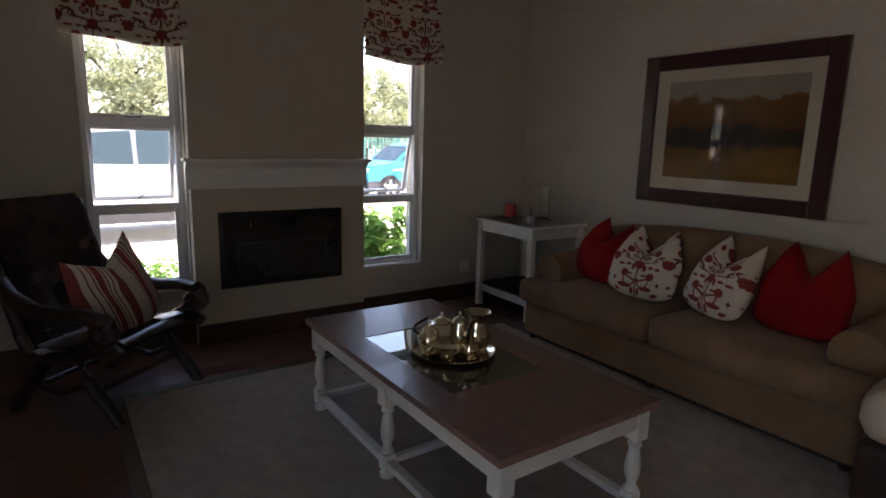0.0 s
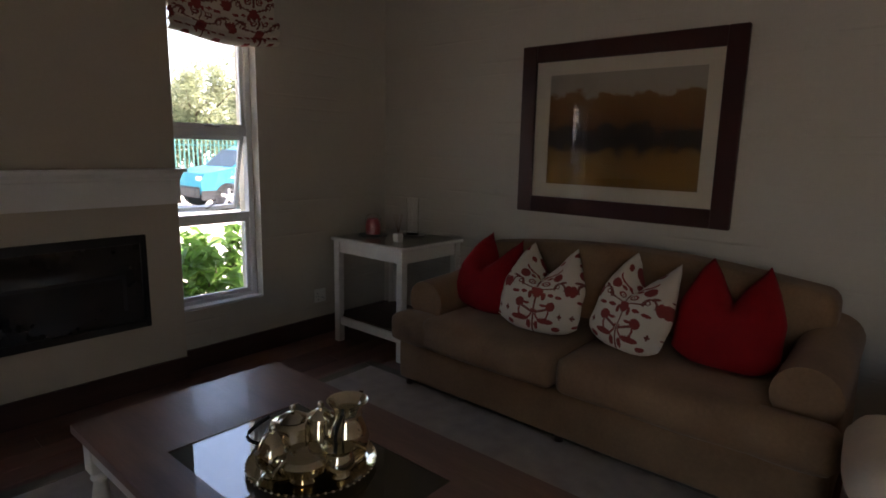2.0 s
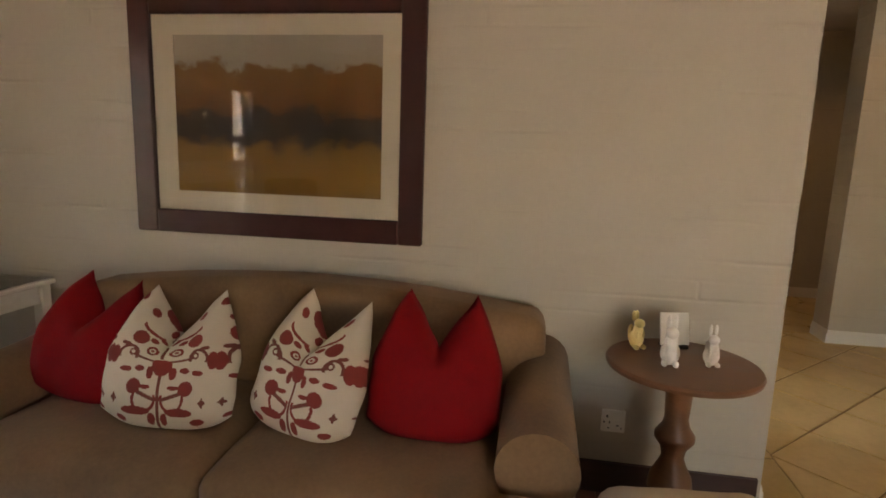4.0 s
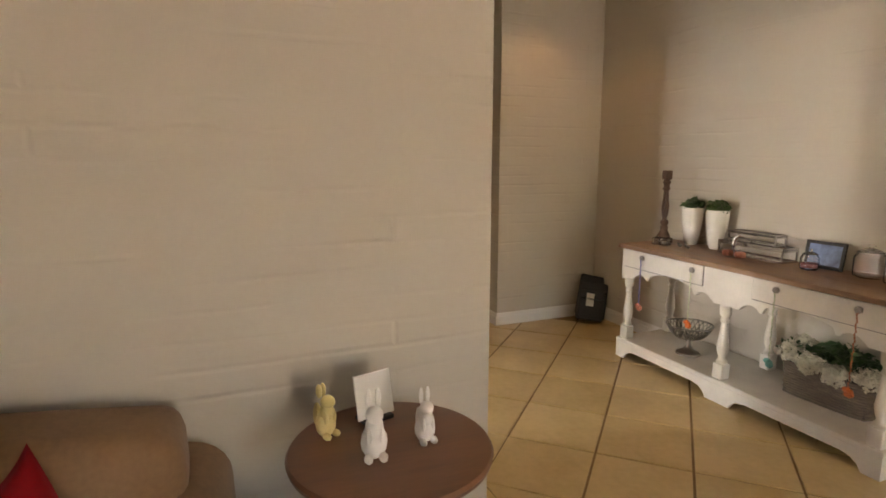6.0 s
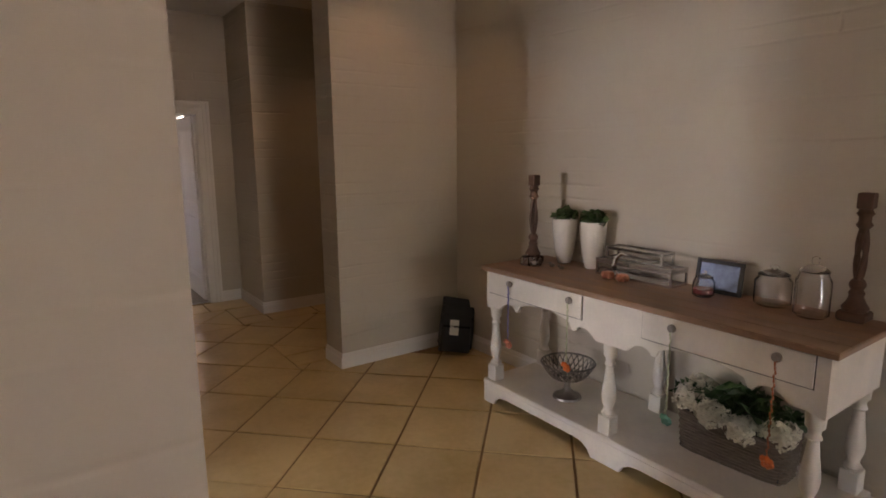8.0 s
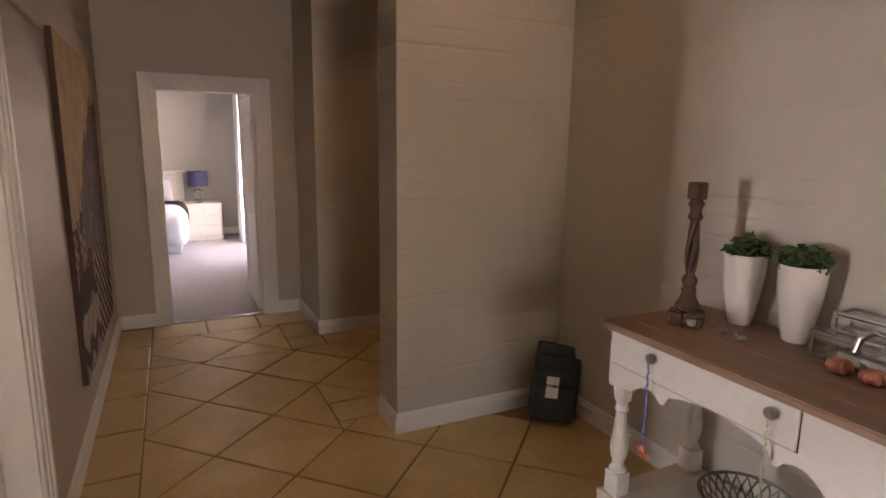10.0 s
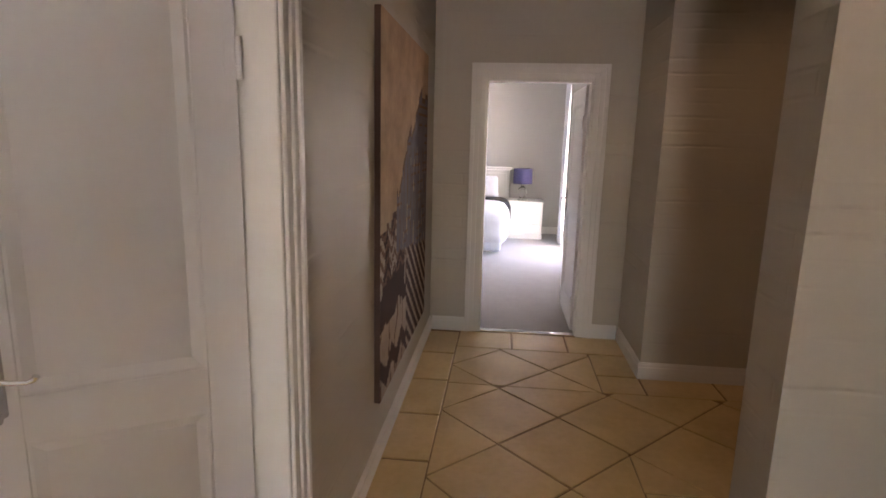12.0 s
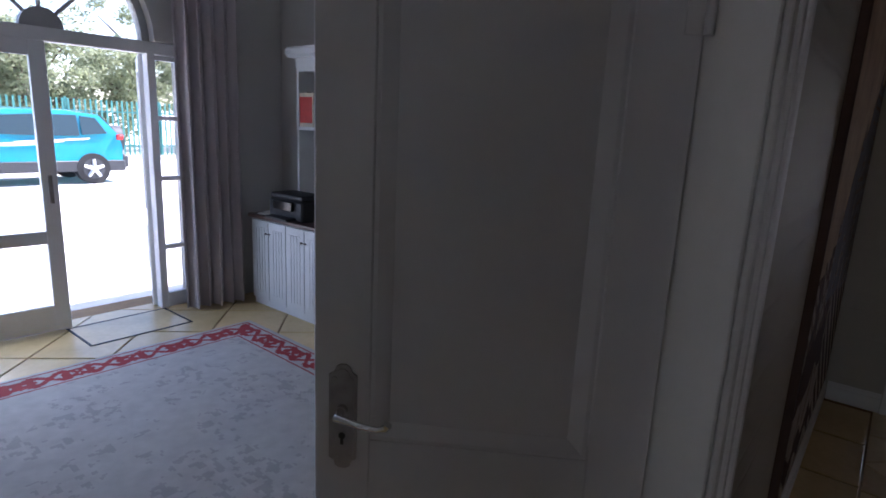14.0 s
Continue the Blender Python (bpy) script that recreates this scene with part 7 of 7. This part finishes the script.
    part("bumper", bxm(-2.08, -1.92, -0.80, 0.80, 0.34, 0.60, bev=0.04), CAR_TRIM, c)
    part("bumper", bxm(1.90, 2.06, -0.80, 0.80, 0.34, 0.64, bev=0.04), CAR_TRIM, c)
    if spare:
        b = BM()
        prism(b, [(0.33 * math.cos(2 * math.pi * i / 28), 0.95 + 0.33 * math.sin(2 * math.pi * i / 28)) for i in range(28)], "x", 1.96, 2.18)
        part("spare_wheel", b, CAR_TRIM, c, "covered spare wheel")
    return c


TEAL = mat("teal_metallic_paint", (0.02, 0.26, 0.36), rough=0.22, var=0.06, coat=0.6, bump=0.0)
SILVERC = mat("white_car_paint", (0.70, 0.72, 0.74), rough=0.22, var=0.04, coat=0.6, bump=0.0)
car("teal compact car with white streaks and a rear spare wheel", (9.78, 15.5, GROUND), 0, TEAL, True, PLASTIC_W)
car("white parked car in the forecourt", (1.4, 11.2, GROUND), 0, SILVERC, False).scale = (1.13, 1.13, 1.13)

# ---- floor pieces ----
def clip_rect(poly, x0, x1, y0, y1):
    for axis, lim, sign in ((0, x0, 1), (0, x1, -1), (1, y0, 1), (1, y1, -1)):
        out = []
        for i, p in enumerate(poly):
            q = poly[(i + 1) % len(poly)]
            pin, qin = sign * (p[axis] - lim) >= 0, sign * (q[axis] - lim) >= 0
            if pin:
                out.append(p)
            if pin != qin:
                f = (lim - p[axis]) / (q[axis] - p[axis])
                out.append((p[0] + f * (q[0] - p[0]), p[1] + f * (q[1] - p[1])))
        poly = out
        if len(poly) < 3:
            return []
    return poly


def tile_piece(poly, parent, material, gap=0.007):
    c = (sum(p[0] for p in poly) / len(poly), sum(p[1] for p in poly) / len(poly))
    r = max(math.hypot(p[0] - c[0], p[1] - c[1]) for p in poly)
    if r < 0.05:
        return
    k = 1 - gap / max(0.05, r * 0.7)
    b = BM()
    low = [bm_v(b, c[0] + k * (p[0] - c[0]), c[1] + k * (p[1] - c[1]), -0.007) for p in poly]
    mid = [bm_v(b, c[0] + k * (p[0] - c[0]), c[1] + k * (p[1] - c[1]), -0.0015) for p in poly]
    k2 = k - 0.006 / r
    top = [bm_v(b, c[0] + k2 * (p[0] - c[0]), c[1] + k2 * (p[1] - c[1]), 0.0) for p in poly]
    m = len(poly)
    for lo, hi in ((low, mid), (mid, top)):
        for i in range(m):
            b.faces.new((lo[i], lo[(i + 1) % m], hi[(i + 1) % m], hi[i]))
    b.faces.new(top)
    me = bpy.data.meshes.new("tile")
    b.to_mesh(me)
    b.free()
    me.materials.append(material)
    ob = new("tile", me)
    ob.parent = parent


def bm_v(b, x, y, z):
    return b.verts.new((x, y, z))


floor_ob = bpy.data.objects["floor"]
DX, DY, OX, OY = 0.3394, 0.3394, 9.002, 0.031
REGIONS = [(-1.3, 9.04, -1.97, 0.365), (9.04, 9.70, -0.62, 0.365), (7.765, 9.04, -3.1, -1.97)]
INLAY = (7.74, 8.0, -0.97, -0.637)     # straight tile at the foot of the return wall
for x0, x1, y0, y1 in REGIONS:
    for i in range(-36, 8):
        for j in range(-12, 6):
            cx, cy = OX + DX * i, OY + DY * j
            if (i + j) % 2 == 0:
                continue
            poly = clip_rect([(cx - DX, cy), (cx, cy - DY), (cx + DX, cy), (cx, cy + DY)], x0, x1, y0, y1)
            if len(poly) < 3 or (7.49 < cx < 7.765 and cy < -1.1):
                continue
            cuts = [poly]
            if abs(cx - 7.87) < 0.47 and abs(cy + 0.80) < 0.50:
                cuts = [clip_rect(poly, -9, 99, INLAY[3], 9), clip_rect(poly, -9, INLAY[0], -9, INLAY[3]), clip_rect(poly, INLAY[1], 99, -9, INLAY[3]), clip_rect(poly, INLAY[0], INLAY[1], -9, INLAY[2])]
            for c in cuts:
                if len(c) >= 3:
                    tile_piece(c, floor_ob, TILE)
tile_piece([(INLAY[0], INLAY[2]), (INLAY[1], INLAY[2]), (INLAY[1], INLAY[3]), (INLAY[0], INLAY[3])], floor_ob, TILE)
# straight border tiles along the walls
for k in range(26):
    x0 = 4.75 + 0.48 * k
    if x0 < 10.0:
        x1 = min(10.06, x0 + 0.48)
        tile_piece([(x0, 0.365), (x1, 0.365), (x1, 0.615), (x0, 0.615)], floor_ob, TILE)
for k in range(3):
    y0, y1 = -0.90 + 0.422 * k, -0.90 + 0.422 * (k + 1)
    tile_piece([(9.70, y0), (10.065, y0), (10.065, y1), (9.70, y1)], floor_ob, TILE)
for x0, x1 in ((9.04, 9.31), (9.31, 9.70)):
    tile_piece([(x0, -0.90), (x1, -0.90), (x1, -0.62), (x0, -0.62)], floor_ob, TILE)
for k in range(5):
    tile_piece([(9.04, -1.38 - 0.48 * k), (9.305, -1.38 - 0.48 * k), (9.305, -0.90 - 0.48 * k), (9.04, -0.90 - 0.48 * k)], floor_ob, TILE)
# entry room
for i in range(-1, 16):
    for j in range(-1, 16):
        cx, cy = 4.95 + DX * i, 0.76 + DY * j
        if (i + j) % 2:
            continue
        poly = clip_rect([(cx - DX, cy), (cx, cy - DY), (cx + DX, cy), (cx, cy + DY)], 4.95, 9.10, 0.64, 5.07)
        if len(poly) >= 3:
            tile_piece(poly, floor_ob, TILE)
# dark laminate planks of the living room
plank_rows = 31
for r in range(plank_rows):
    y0 = 0.62 + r * 0.142
    y1 = min(5.02, y0 + 0.142)
    x = -1.5 - (r * 0.517) % 1.28
    while x < 4.73:
        x0, x1 = max(-1.5, x), min(4.73, x + 1.28)
        if x1 - x0 > 0.02 and y1 - y0 > 0.02:
            me = mesh_of("plank", bxm(x0 + 0.0008, x1 - 0.0008, y0 + 0.0008, y1 - 0.0008, -0.007, 0.0, bev=0.0015), WOOD_FLOOR)
            ob = new("plank", me)
            ob.parent = floor_ob
        x += 1.28
